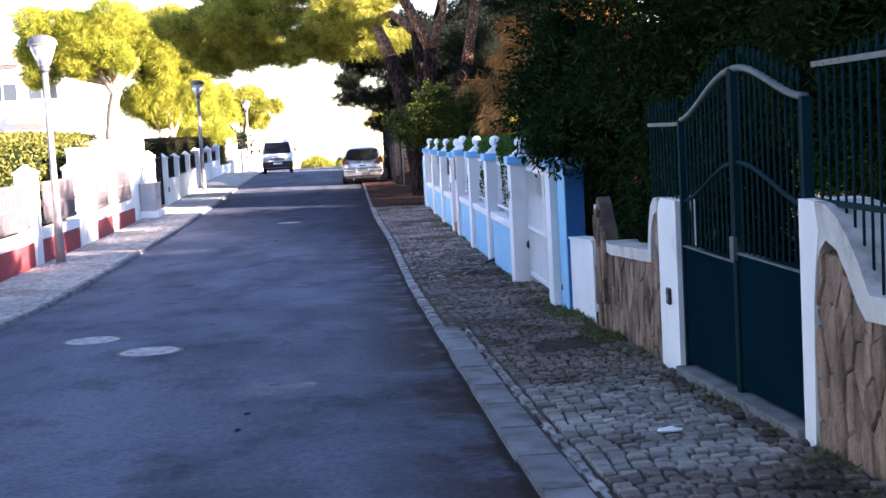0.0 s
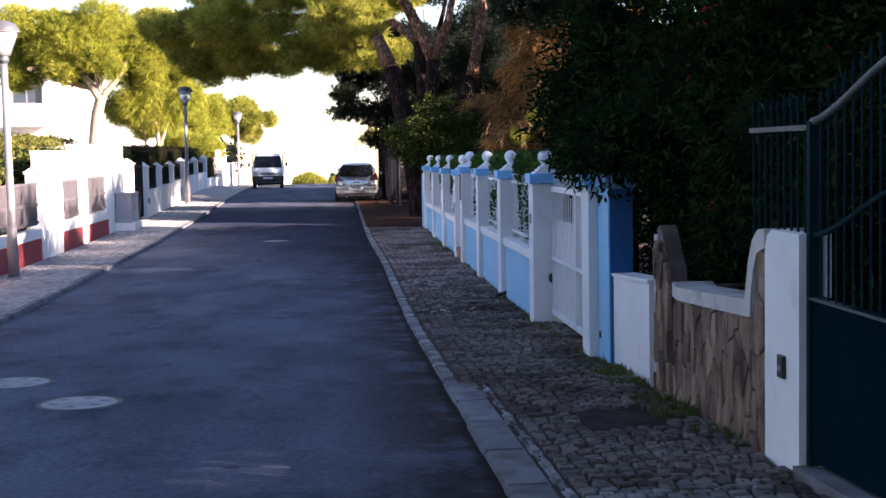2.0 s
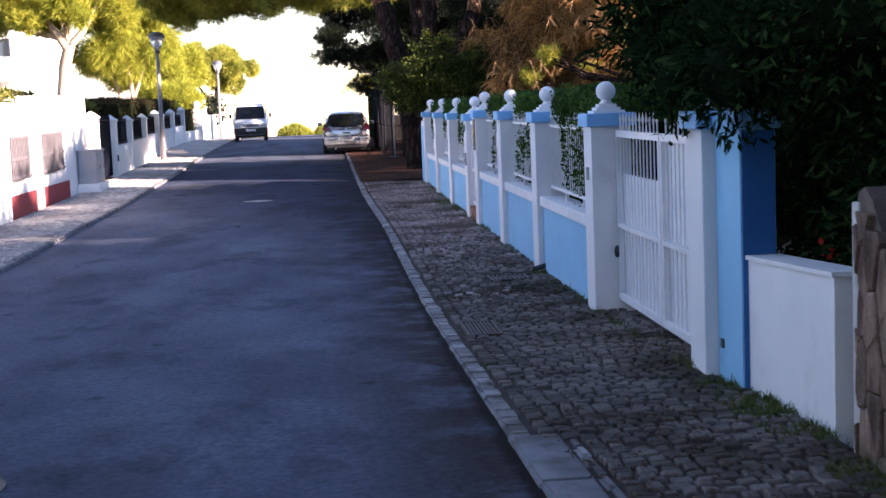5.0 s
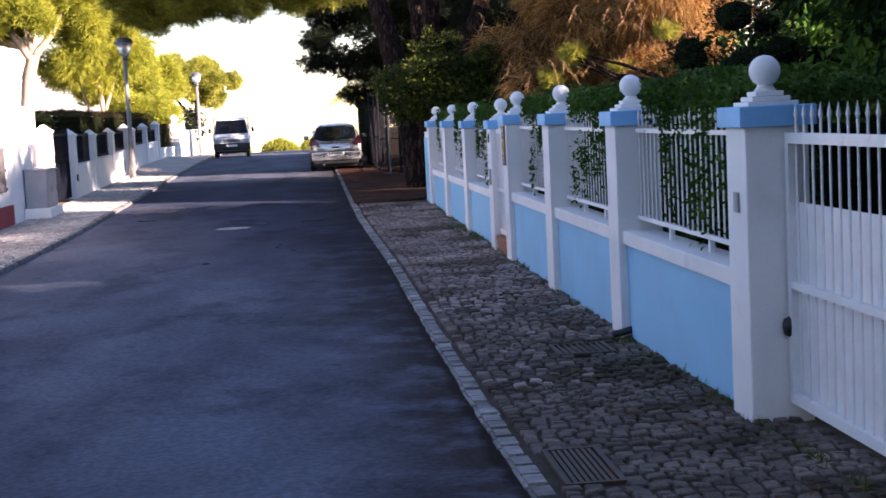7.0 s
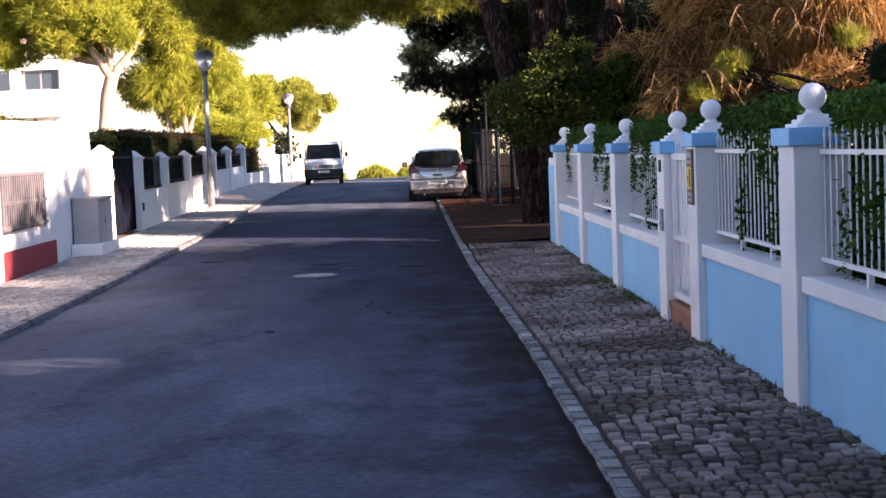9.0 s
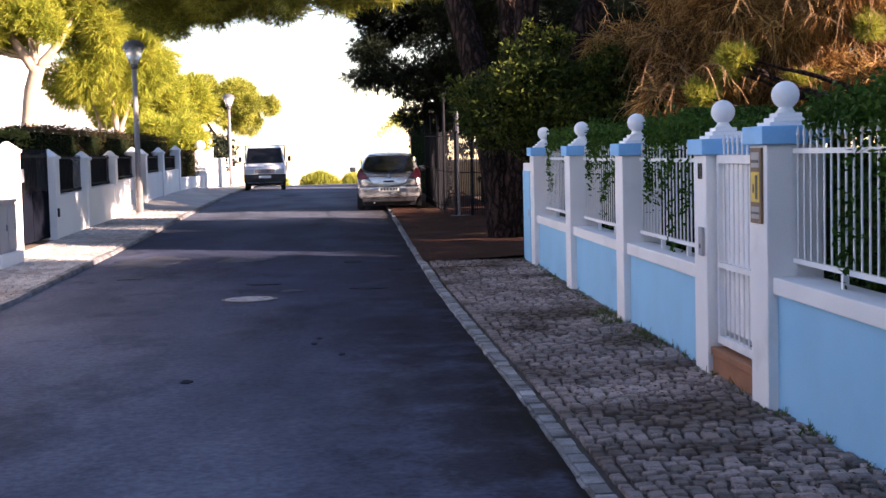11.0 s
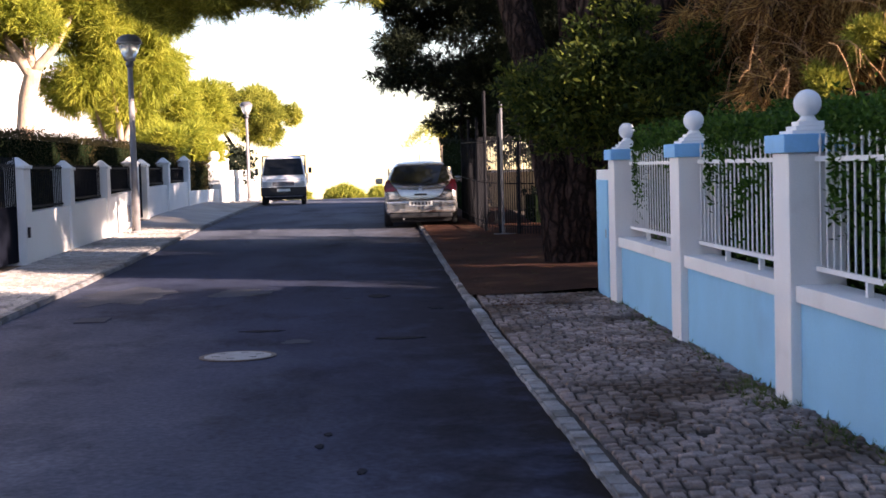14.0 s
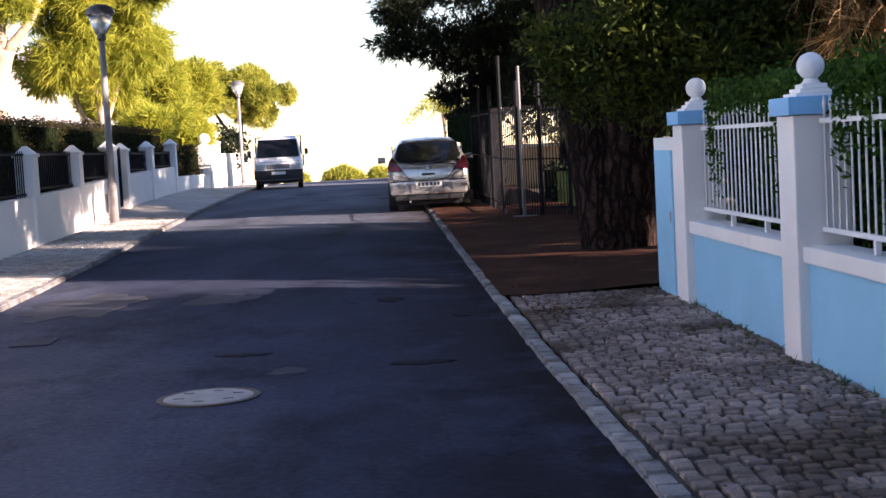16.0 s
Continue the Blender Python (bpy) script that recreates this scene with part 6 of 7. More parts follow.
# hedge behind the blue fence, growing over and through the railing
hed = thing("ivy_hedge", (3.5, 31, gz(31)), "dense green hedge growing over and through white railings", "hedge")
# dark blocks behind the leaves, added for the shade inside the hedge
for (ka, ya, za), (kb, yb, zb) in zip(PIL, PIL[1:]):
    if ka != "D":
        wpart("core", boxes(((3.2, ya + 0.1, 0.0), (4.0, yb - 0.1, 1.66))), M_DARK, hed, "near-black solid block for the hedge's inner shade")
pts = []
r = np.random.default_rng(31)
for (ka, ya, za), (kb, yb, zb) in zip(PIL, PIL[1:]):
    if ka == "D":
        continue
    L = yb - ya
    top = 2.02 if za > 1.8 else 1.95
    n = int(3600 * L)
    y = ya + 0.1 + r.random(n) * (L - 0.2)
    und = top + 0.06 * np.sin(y * 2.3) + 0.05 * np.sin(y * 5.1 + 1)
    sel = r.random(n)
    # top
    x = np.where(sel < 0.45, 2.98 + r.random(n) * 1.1, 2.98 + r.random(n) * 0.3)
    z = np.where(sel < 0.45, und - np.abs(r.normal(size=n)) * 0.07, 0.75 + r.random(n) * (und - 0.75))
    pts.append(np.stack([x, y, z], 1))
    # sprays through the bars, in clumps
    for _ in range(int(L * 3.0)):
        cy, cz = ya + 0.3 + r.random() * (L - 0.6), (1.0 + r.random() * 0.8) if r.random() < 0.7 else 1.75
        m = r.integers(60, 170)
        pts.append(np.stack([2.79 + r.normal(size=m) * 0.06, cy + r.normal(size=m) * 0.1, np.minimum(und.max(), cz + r.normal(size=m) * 0.15)], 1))
    # fringe over the top rail
    m = int(L * 650)
    pts.append(np.stack([2.82 + r.normal(size=m) * 0.1, ya + 0.2 + r.random(m) * (L - 0.4), top - 0.1 - 0.05 * np.abs(r.normal(size=m)) + r.normal(size=m) * 0.07], 1))
pts = np.concatenate(pts)
near_pillar = np.min(np.abs(pts[:, 1][:, None] - np.array([q[1] for q in PIL])[None, :]), axis=1)
lim = np.where(near_pillar > 0.5, 2.755, 2.81)
pts[:, 0] = lim + np.abs(pts[:, 0] - lim)
pts = pts[~((near_pillar < 0.34) & (pts[:, 2] > 1.66) & (pts[:, 0] < 3.5)) & ~((near_pillar < 0.26) & (pts[:, 0] < 3.05))]
v, f = leaf_quads(pts, 0.06, 0.03, 0.1)
foliage("leaves", (v - np.array((3.5, 31, gz(31))), f), M_HEDGE, hed)

# hedges behind the left wall
def box_hedge(name, a, b, label, leaf_m, dens, seed, size=0.12, group="hedges behind the left wall"):
    c = ((a[0] + b[0]) / 2, (a[1] + b[1]) / 2, a[2])
    th = thing(name, c, label, "hedge", group)
    # dark block under the leaves, standing in for inner shade
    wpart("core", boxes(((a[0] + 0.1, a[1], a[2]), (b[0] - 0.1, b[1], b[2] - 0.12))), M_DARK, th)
    r = np.random.default_rng(seed)
    n = int((b[1] - a[1]) * dens)
    y = a[1] + r.random(n) * (b[1] - a[1])
    s = r.random(n)
    x = np.where((s < 0.4) | (s > 0.8), a[0] + r.random(n) * (b[0] - a[0]), b[0] + r.normal(size=n) * 0.07)
    y = np.where((s > 0.8) & (r.random(n) < 0.5), a[1] - 0.06 + np.abs(r.normal(size=n)) * 0.08, y)
    und = b[2] + 0.05 * np.sin(y * 1.7) + 0.04 * np.sin(y * 4.3)
    z = np.where(s < 0.4, und + r.normal(size=n) * 0.04, a[2] + r.random(n) * (und - a[2]))
    v, f = leaf_quads(np.stack([x, y, z], 1), size, size * 0.5)
    foliage("leaves", (v - np.array(c), f), leaf_m, th)


box_hedge("yellow_hedge", (-8.2, 14, 0.2), (-6.9, 40.4, 2.52), "sunlit yellow-green hedge behind a white wall", M_HEDGE_Y, 620, 41)
box_hedge("yellow_hedge", (-9.9, 40.6, 0.2), (-8.7, 52.0, 2.75), "sunlit yellow-green hedge behind a white outhouse", M_HEDGE_Y, 620, 46)
box_hedge("clipped_hedge", (-7.6, 50.2, 0.3), (-6.35, 71.2, 2.45), "clipped brownish-green hedge behind a dark fence", M_HEDGE_D, 2200, 42, 0.045)
box_hedge("clipped_hedge", (-7.4, 71.3, 0.3), (-6.35, 80.2, 2.0), "dark clipped hedge above a low white wall", M_HEDGE_D, 1200, 43, 0.07)
box_hedge("yellow_hedge", (-7.4, 45.9, 0.3), (-6.6, 46.9, 2.35), "small yellow-green shrub beside a gate", M_HEDGE_Y, 900, 44, 0.1)
box_hedge("yellow_hedge", (-7.4, 48.8, 0.3), (-6.6, 50.3, 2.3), "small yellow-green shrub beside a gate", M_HEDGE_Y, 900, 45, 0.1)

# pines and a drooping tree in the left gardens
lp_blobs = [((-14.4, 72.5, 7.0), (1.5, 1.6, 0.9)), ((-12.6, 71.5, 7.4), (1.9, 1.9, 1.0)), ((-10.6, 72.0, 7.0), (1.7, 1.8, 0.9)), ((-13.4, 72.0, 8.4), (2.0, 1.9, 0.9)), ((-11.5, 72.0, 8.6), (2.2, 2.0, 0.9)), ((-9.7, 72.3, 7.7), (1.5, 1.6, 0.9)), ((-12.2, 72.0, 6.4), (1.5, 1.5, 0.5)), ((-15.0, 72.5, 7.7), (1.0, 1.2, 0.7)), ((-14.8, 72.2, 6.1), (0.9, 1.0, 0.5))]
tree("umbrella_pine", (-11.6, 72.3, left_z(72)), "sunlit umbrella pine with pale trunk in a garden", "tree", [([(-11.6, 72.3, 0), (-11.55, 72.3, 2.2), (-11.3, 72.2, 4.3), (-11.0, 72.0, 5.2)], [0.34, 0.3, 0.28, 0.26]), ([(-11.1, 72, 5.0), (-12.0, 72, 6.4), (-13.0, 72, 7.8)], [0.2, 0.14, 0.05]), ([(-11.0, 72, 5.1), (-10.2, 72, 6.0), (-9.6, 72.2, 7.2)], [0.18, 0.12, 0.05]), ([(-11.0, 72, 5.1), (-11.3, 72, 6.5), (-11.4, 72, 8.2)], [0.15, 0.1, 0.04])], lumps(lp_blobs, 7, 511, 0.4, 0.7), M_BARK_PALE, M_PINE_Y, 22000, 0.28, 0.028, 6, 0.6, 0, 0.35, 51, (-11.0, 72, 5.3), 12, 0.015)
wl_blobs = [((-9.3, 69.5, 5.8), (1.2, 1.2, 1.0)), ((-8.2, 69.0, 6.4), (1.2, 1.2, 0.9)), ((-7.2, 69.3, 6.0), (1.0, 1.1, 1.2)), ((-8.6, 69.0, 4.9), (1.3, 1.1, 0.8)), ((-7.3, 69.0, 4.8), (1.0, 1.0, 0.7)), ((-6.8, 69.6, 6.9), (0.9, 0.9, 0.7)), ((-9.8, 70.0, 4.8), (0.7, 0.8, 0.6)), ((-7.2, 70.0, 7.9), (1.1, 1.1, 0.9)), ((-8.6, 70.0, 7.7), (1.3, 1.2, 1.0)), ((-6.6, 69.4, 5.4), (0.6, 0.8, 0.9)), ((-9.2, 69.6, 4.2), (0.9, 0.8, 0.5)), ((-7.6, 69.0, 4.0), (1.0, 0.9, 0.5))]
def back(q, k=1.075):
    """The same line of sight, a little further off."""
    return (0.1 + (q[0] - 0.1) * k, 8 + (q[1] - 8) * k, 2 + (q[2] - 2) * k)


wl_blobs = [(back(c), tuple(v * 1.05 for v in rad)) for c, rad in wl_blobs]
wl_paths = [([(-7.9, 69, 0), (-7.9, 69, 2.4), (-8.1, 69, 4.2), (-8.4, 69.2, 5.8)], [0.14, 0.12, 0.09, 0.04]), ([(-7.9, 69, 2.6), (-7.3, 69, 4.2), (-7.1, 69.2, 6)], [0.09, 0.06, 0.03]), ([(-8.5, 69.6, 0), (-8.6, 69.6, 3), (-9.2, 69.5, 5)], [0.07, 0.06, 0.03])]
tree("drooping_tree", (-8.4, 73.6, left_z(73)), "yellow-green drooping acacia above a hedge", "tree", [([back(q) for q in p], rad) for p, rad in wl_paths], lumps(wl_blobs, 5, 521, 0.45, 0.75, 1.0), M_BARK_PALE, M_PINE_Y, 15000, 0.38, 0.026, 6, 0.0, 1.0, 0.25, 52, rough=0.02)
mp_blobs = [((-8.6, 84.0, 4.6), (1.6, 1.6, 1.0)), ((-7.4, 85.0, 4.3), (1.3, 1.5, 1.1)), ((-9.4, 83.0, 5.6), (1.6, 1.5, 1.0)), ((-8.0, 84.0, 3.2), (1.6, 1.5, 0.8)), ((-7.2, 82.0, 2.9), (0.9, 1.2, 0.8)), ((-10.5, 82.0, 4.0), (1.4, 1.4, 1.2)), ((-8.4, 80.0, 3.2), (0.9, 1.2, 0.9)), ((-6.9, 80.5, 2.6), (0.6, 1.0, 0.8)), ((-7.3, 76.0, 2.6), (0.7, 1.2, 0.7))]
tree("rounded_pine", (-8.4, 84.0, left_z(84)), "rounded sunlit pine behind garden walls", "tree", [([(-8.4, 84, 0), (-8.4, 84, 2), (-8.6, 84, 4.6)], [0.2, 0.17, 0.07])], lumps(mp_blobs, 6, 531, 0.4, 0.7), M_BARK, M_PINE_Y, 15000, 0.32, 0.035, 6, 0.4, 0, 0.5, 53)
fp_blobs = [((-7.2, 101, 5.4), (1.7, 1.6, 0.8)), ((-5.6, 101, 5.0), (1.6, 1.6, 0.7)), ((-6.5, 101, 4.1), (1.6, 1.5, 0.8)), ((-8.3, 101, 4.6), (1.2, 1.5, 0.9)), ((-4.6, 101, 4.6), (0.9, 1.0, 0.5))]
tree("crest_pine", (-6.8, 101.0, gz(101)), "green pine standing beyond the crest", "tree", [([(-6.8, 101, -0.5), (-6.8, 101, 2.0), (-6.6, 101, 4.4)], [0.18, 0.15, 0.06]), ([(-6.8, 101, 2.0), (-7.8, 101, 3.6), (-8.3, 101, 4.6)], [0.1, 0.08, 0.03])], lumps(fp_blobs, 6, 541, 0.35, 0.65), M_BARK, M_PINE, 8000, 0.28, 0.035, 6, 0.4, 0, 0.5, 54)
sh_blobs = [((-6.8, 91, 1.6), (0.9, 1.4, 1.4)), ((-6.4, 92.5, 2.0), (0.8, 1.2, 1.0))]
tree("dark_shrub", (-6.8, 91, gz(91)), "dark rounded shrub behind a pale fence", "shrub", [([(-6.8, 91, 0), (-6.8, 91, 1.5)], [0.06, 0.02])], sh_blobs, M_BARK, M_CONIFER, 3000, 0.2, 0.1, 0, 0.2, 0, 0.4, 55)
for bx, by, sc, seed in ((-2.0, 118, 0.5, 56), (0.35, 122, 0.36, 57), (-5.2, 124, 0.34, 58), (2.4, 116, 0.5, 59)):
    z = gz(by)
    bl = [((bx, by, z + 1.4 * sc), (2.0 * sc, 1.5, 0.9 * sc)), ((bx - 1.2 * sc, by, z + 1.0 * sc), (1.3 * sc, 1.5, 0.7 * sc)), ((bx + 1.3 * sc, by, z + 1.1 * sc), (1.3 * sc, 1.5, 0.6 * sc)), ((bx, by, z + 0.6), (2 * sc, 1.2, 0.6))]
    tree("far_tree", (bx, by, z), "low rounded green tree beyond the crest", "tree", [([(bx, by, z - 0.2), (bx, by, z + 1.2 * sc)], [0.15, 0.05])], bl, M_BARK, M_PINE, 2600, 0.3, 0.06, 5, 0.3, 0, 0.5, seed, group="trees beyond the crest")

# ---- right verge: iron fence, hedge and sunlit wall beyond the pine ----
fen = thing("iron_fence", (2.4, 54, gz(54)), "dark rusty iron fence posts along the verge", "fence")
FP = [(2.15, 60.5), (2.18, 58.4), (2.22, 56.4), (2.25, 54.6), (2.45, 53.6), (2.8, 53.2), (3.25, 52.8), (4.0, 52.2), (4.8, 51.6)]
for i, (x, y) in enumerate(FP):
    h = 2.5 if i % 3 else 3.0
    wpart("post", tube(bmesh.new(), [(x, y, gz(y) - 0.05), (x + 0.01, y, gz(y) + h)], 0.035, 8), M_IRON_K, fen)
for (xa, ya), (xb, yb) in zip(FP, FP[1:]):
    for z in (0.25, 1.1, 1.95):
        wpart("wire", tube(bmesh.new(), [(xa, ya, gz(ya) + z), (xb, yb, gz(yb) + z)], 0.012, 5), M_IRON_K, fen)
    for k in range(1, 9):
        u = k / 9
        x, y = xa + (xb - xa) * u, ya + (yb - ya) * u
        wpart("picket", tube(bmesh.new(), [(x, y, gz(y) + 0.1), (x, y, gz(y) + 2.05)], 0.009, 5), M_IRON_K, fen)
pole = thing("utility_pole", (2.5, 53.5, gz(53.5)), "thin dark metal pole beside the iron fence", "pole")
wpart("pole", tube(bmesh.new(), [(2.5, 53.45, gz(53.5) - 0.05), (2.5, 53.45, 2.9)], 0.03, 8), M_POLE_DARK, pole)
wpart("foot", boxes(((2.3, 53.3, gz(53.5) + 0.02), (2.75, 53.6, gz(53.5) + 0.1)), bev=0.02), M_KERB, pole, "rough concrete foot")
ow = thing("wall_ochre", (8, 66, gz(66)), "sunlit ochre garden wall behind the iron fence", "wall", kind="structure")
wpart("wall_body", boxes(((3.0, 66.0, -0.1), (16, 66.3, 1.42))), M_OCHRE, ow)
wpart("coping", boxes(((2.95, 65.95, 1.422), (16, 66.35, 1.5))), M_WHITE, ow)
box_hedge("dark_verge_hedge", (2.3, 60.8, 0.1), (2.8, 75, 2.5), "dark tall hedge behind the iron fence", M_CONIFER, 700, 61, 0.12, "verge hedges")
box_hedge("dark_verge_hedge", (3.4, 56.5, 0.1), (9.0, 58.5, 1.05), "dark low planting behind the iron fence", M_CONIFER, 1500, 62, 0.12, "verge hedges")
wh = thing("white_post", (2.1, 76, gz(76)), "white gate post beyond the parked car", "post")
wpart("shaft", boxes(((2.75, 74.0, 0.0), (3.05, 74.5, 2.4)), bev=0.02), M_WHITE, wh)
pl = thing("palm", (3.2, 88, gz(88)), "small palm with arching yellow-green fronds", "tree")
wpart("trunk", tube(bmesh.new(), [(3.2, 88, 0), (3.1, 88, 1.8), (3.0, 88, 3.0)], [0.16, 0.13, 0.11], 10), M_BARK_PALE, pl)
r = np.random.default_rng(71)
fr_pts = []
for k in range(16):
    a = k * 2.4
    for u in np.linspace(0.05, 1, 16):
        q = np.array([3.0 + math.cos(a) * 1.7 * u, 88 + math.sin(a) * 1.7 * u, 3.0 + 0.9 * math.sin(u * 2.6) * (0.6 + 0.3 * math.sin(k)) - 0.6 * u * u])
        fr_pts.append(q + r.normal(size=(4, 3)) * 0.05)
v, f = leaf_quads(np.concatenate(fr_pts), 0.4, 0.035, 0.6)
foliage("fronds", (v - np.array((3.2, 88, gz(88))), f), M_PINE_Y, pl)


# ---- vehicles ----
def loft(bm, rings):
    vs = [[bm.verts.new(p) for p in ring] for ring in rings]
    n = len(vs[0])
    for a, b in zip(vs, vs[1:]):
        for i in range(n):
            j = (i + 1) % n
            bm.faces.new((a[i], a[j], b[j], b[i]))
    bm.faces.new(vs[0][::-1])
    bm.faces.new(vs[-1])
    bmesh.ops.recalc_face_normals(bm, faces=bm.faces[:])
    return bm


def section(y, w, z0, zb, zt, wt, r=0.12):
    """A car's cross-section at y: half width w to the belt zb, tapering to half width wt at zt."""
    half = [(0.0, z0), (w * 0.8, z0), (w * 0.97, z0 + 0.1), (w, z0 + 0.3), (w, zb - 0.18), (w * 0.965, zb), (wt + (w * 0.965 - wt) * 0.45, zb + (zt - zb) * 0.55), (wt, zt - 0.1), (wt * 0.86, zt - 0.025), (0.0, zt)]
    return [(x, y, z) for x, z in half] + [(-x, y, z) for x, z in half[-2:0:-1]]


def wheel(th, x, y, r, w, group=None):
    s = 1 if x > 0 else -1
    bm = lathe(bmesh.new(), [(r * 0.66, -w / 2), (r * 0.95, -w / 2), (r, -w / 2 + 0.03), (r, w / 2 - 0.03), (r * 0.95, w / 2), (r * 0.66, w / 2)], 24)
    bmesh.ops.transform(bm, matrix=pose(x, y, r, 0, 90, 0), verts=bm.verts[:])
    t = part("wheel", bm, M_TYRE, th, "black tyre on a grey rim", True)
    bm = lathe(bmesh.new(), [(0.0, w * 0.42), (r * 0.2, w * 0.44), (r * 0.66, w * 0.3), (r * 0.68, w * 0.46)], 20)
    bmesh.ops.transform(bm, matrix=pose(x, y, r, 0, 90 * s, 0), verts=bm.verts[:])
    part("rim", bm, M_RIM, t, smooth=True)


def hatchback():
    """Silver five-door hatchback, its tail at the origin, nose towards +y."""
    th = thing("hatchback_car", (1.0, 57.75, gz(58.5) + 0.02), "parked silver hatchback car seen from behind", "car")
    sec = [section(0.02, 0.74, 0.3, 0.78, 0.8, 0.62), section(0.1, 0.82, 0.26, 0.96, 1.0, 0.66), section(0.22, 0.84, 0.22, 1.02, 1.3, 0.62), section(0.42, 0.847, 0.2, 1.03, 1.46, 0.6), section(0.8, 0.848, 0.18, 1.02, 1.51, 0.61), section(1.6, 0.848, 0.18, 0.99, 1.535, 0.62), section(2.4, 0.847, 0.18, 0.96, 1.5, 0.6), section(3.1, 0.84, 0.18, 0.94, 1.06, 0.66), section(3.9, 0.8, 0.2, 0.82, 0.88, 0.6), section(4.2, 0.68, 0.26, 0.62, 0.66, 0.5)]
    bm = loft(bmesh.new(), sec)
    body = part("body", bm, M_SILVER, th, smooth=True)
    sub = body.modifiers.new("round", "SUBSURF")
    sub.levels = sub.render_levels = 2
    # rear window: leaning glass with rounded lower corners
    def tail_y(z):
        return float(np.interp(z, [0.3, 0.8, 1.0, 1.3, 1.46], [0.02, 0.03, 0.08, 0.2, 0.36]))
    def plate_bm(outline, lift):
        b = bmesh.new()
        vs = [b.verts.new((x, tail_y(z) - lift, z)) for x, z in outline]
        bk = [b.verts.new((x, tail_y(z) - lift + 0.03, z)) for x, z in outline]
        n = len(outline)
        b.faces.new(vs)
        for i in range(n):
            j = (i + 1) % n
            b.faces.new((vs[j], vs[i], bk[i], bk[j]))
        bmesh.ops.recalc_face_normals(b, faces=b.faces[:])
        return b
    part("rear_window", plate_bm([(-0.62, 1.05), (-0.38, 1.0), (0, 0.985), (0.38, 1.0), (0.62, 1.05), (0.69, 1.11), (0.6, 1.38), (0.52, 1.42), (0, 1.44), (-0.52, 1.42), (-0.6, 1.38), (-0.69, 1.11)], 0.045), M_WINDSCREEN, th, "dark tinted rear window")
    for s in (-1, 1):
        part("tail_light", plate_bm([(s * 0.52, 0.86), (s * 0.82, 0.83), (s * 0.845, 0.92), (s * 0.8, 1.07), (s * 0.72, 1.12), (s * 0.66, 1.0)], 0.05), M_REDLIGHT, th, "red tail light")
        part("side_window", boxes(((s * 0.735 - 0.015, 0.75, 1.04), (s * 0.735 + 0.015, 2.6, 1.36)), bev=0.01), M_GLASS, th)
        m = boxes(((s * 0.98 - 0.11, 2.35, 0.96), (s * 0.98 + 0.07, 2.45, 1.1)), bev=0.03)
        part("door_mirror", m, M_SILVER, th)
        for y in (0.75, 3.35):
            wheel(th, s * 0.76, y, 0.305, 0.2)
    part("bumper", boxes(((-0.8, -0.045, 0.34), (0.8, 0.14, 0.62)), bev=0.05), M_SILVER, th)
    part("bumper_lower", boxes(((-0.72, -0.02, 0.22), (0.72, 0.2, 0.335)), bev=0.03), M_BLACK, th, "black lower bumper")
    npl = part("number_plate", boxes(((-0.27, -0.058, 0.5), (0.27, -0.046, 0.61))), M_PLATE, th, "pale blank number plate")
    for x in (-0.2, -0.12, -0.04, 0.05, 0.13, 0.2):
        part("plain_bar", boxes(((x - 0.025, -0.0605, 0.525), (x + 0.02, -0.0585, 0.585))), M_BLACK, npl)
    part("hatch_handle", boxes(((-0.14, -0.02, 0.74), (0.14, 0.03, 0.78)), bev=0.01), M_BLACK, th)
    part("badge", lathe(bmesh.new(), [(0.045, -0.01), (0.045, 0.01)], 16), M_RIM, th).matrix_basis = pose(0, 0.015, 0.9, 80, 0, 0)
    part("wiper", tube(bmesh.new(), [(0.0, 0.03, 1.0), (0.28, 0.06, 1.1)], 0.008, 6), M_BLACK, th)
    part("aerial", tube(bmesh.new(), [(0, 0.75, 1.5), (0, 0.6, 1.68)], 0.006, 6), M_BLACK, th)
    part("spoiler", boxes(((-0.52, 0.28, 1.425), (0.52, 0.5, 1.465)), bev=0.012), M_SILVER, th)
    part("headrest", boxes(((-0.45, 0.9, 1.0), (-0.2, 1.0, 1.2)), ((0.2, 0.9, 1.0), (0.45, 1.0, 1.2)), bev=0.03), M_BLACK, th)
    for sx in (-1, 1):
        part("hatch_edge", tube(bmesh.new(), [(sx * 0.66, 0.04, 0.98), (sx * 0.54, -0.01, 0.84), (sx * 0.42, -0.02, 0.68), (sx * 0.36, -0.03, 0.645)], 0.008, 6), M_BLACK, th)
        part("bumper_shelf", boxes(((sx * 0.6 - 0.2, -0.05, 0.625), (sx * 0.6 + 0.2, 0.05, 0.64)), bev=0.004), M_BLACK, th)
    part("rear_ledge", tube(bmesh.new(), [(-0.6, 0.0, 0.96), (-0.3, -0.02, 0.93), (0, -0.025, 0.92), (0.3, -0.02, 0.93), (0.6, 0.0, 0.96)], 0.014, 8), M_SILVER, th, smooth=True)
    part("underside", boxes(((-0.7, 0.15, 0.12), (0.7, 3.8, 0.2))), M_TYRE, th, "dark underside")
    part("exhaust", tube(bmesh.new(), [(-0.4, 0.3, 0.2), (-0.4, 0.0, 0.2)], 0.025, 8), M_RIM, th)
    part("hatch_seam", boxes(((-0.36, -0.035, 0.64), (0.36, 0.02, 0.65))), M_BLACK, th)
    th.matrix_basis = pose(1.0, 57.75, gz(58.5) + 0.02, 0.9, 0, -1.5)
    return th


hatchback()


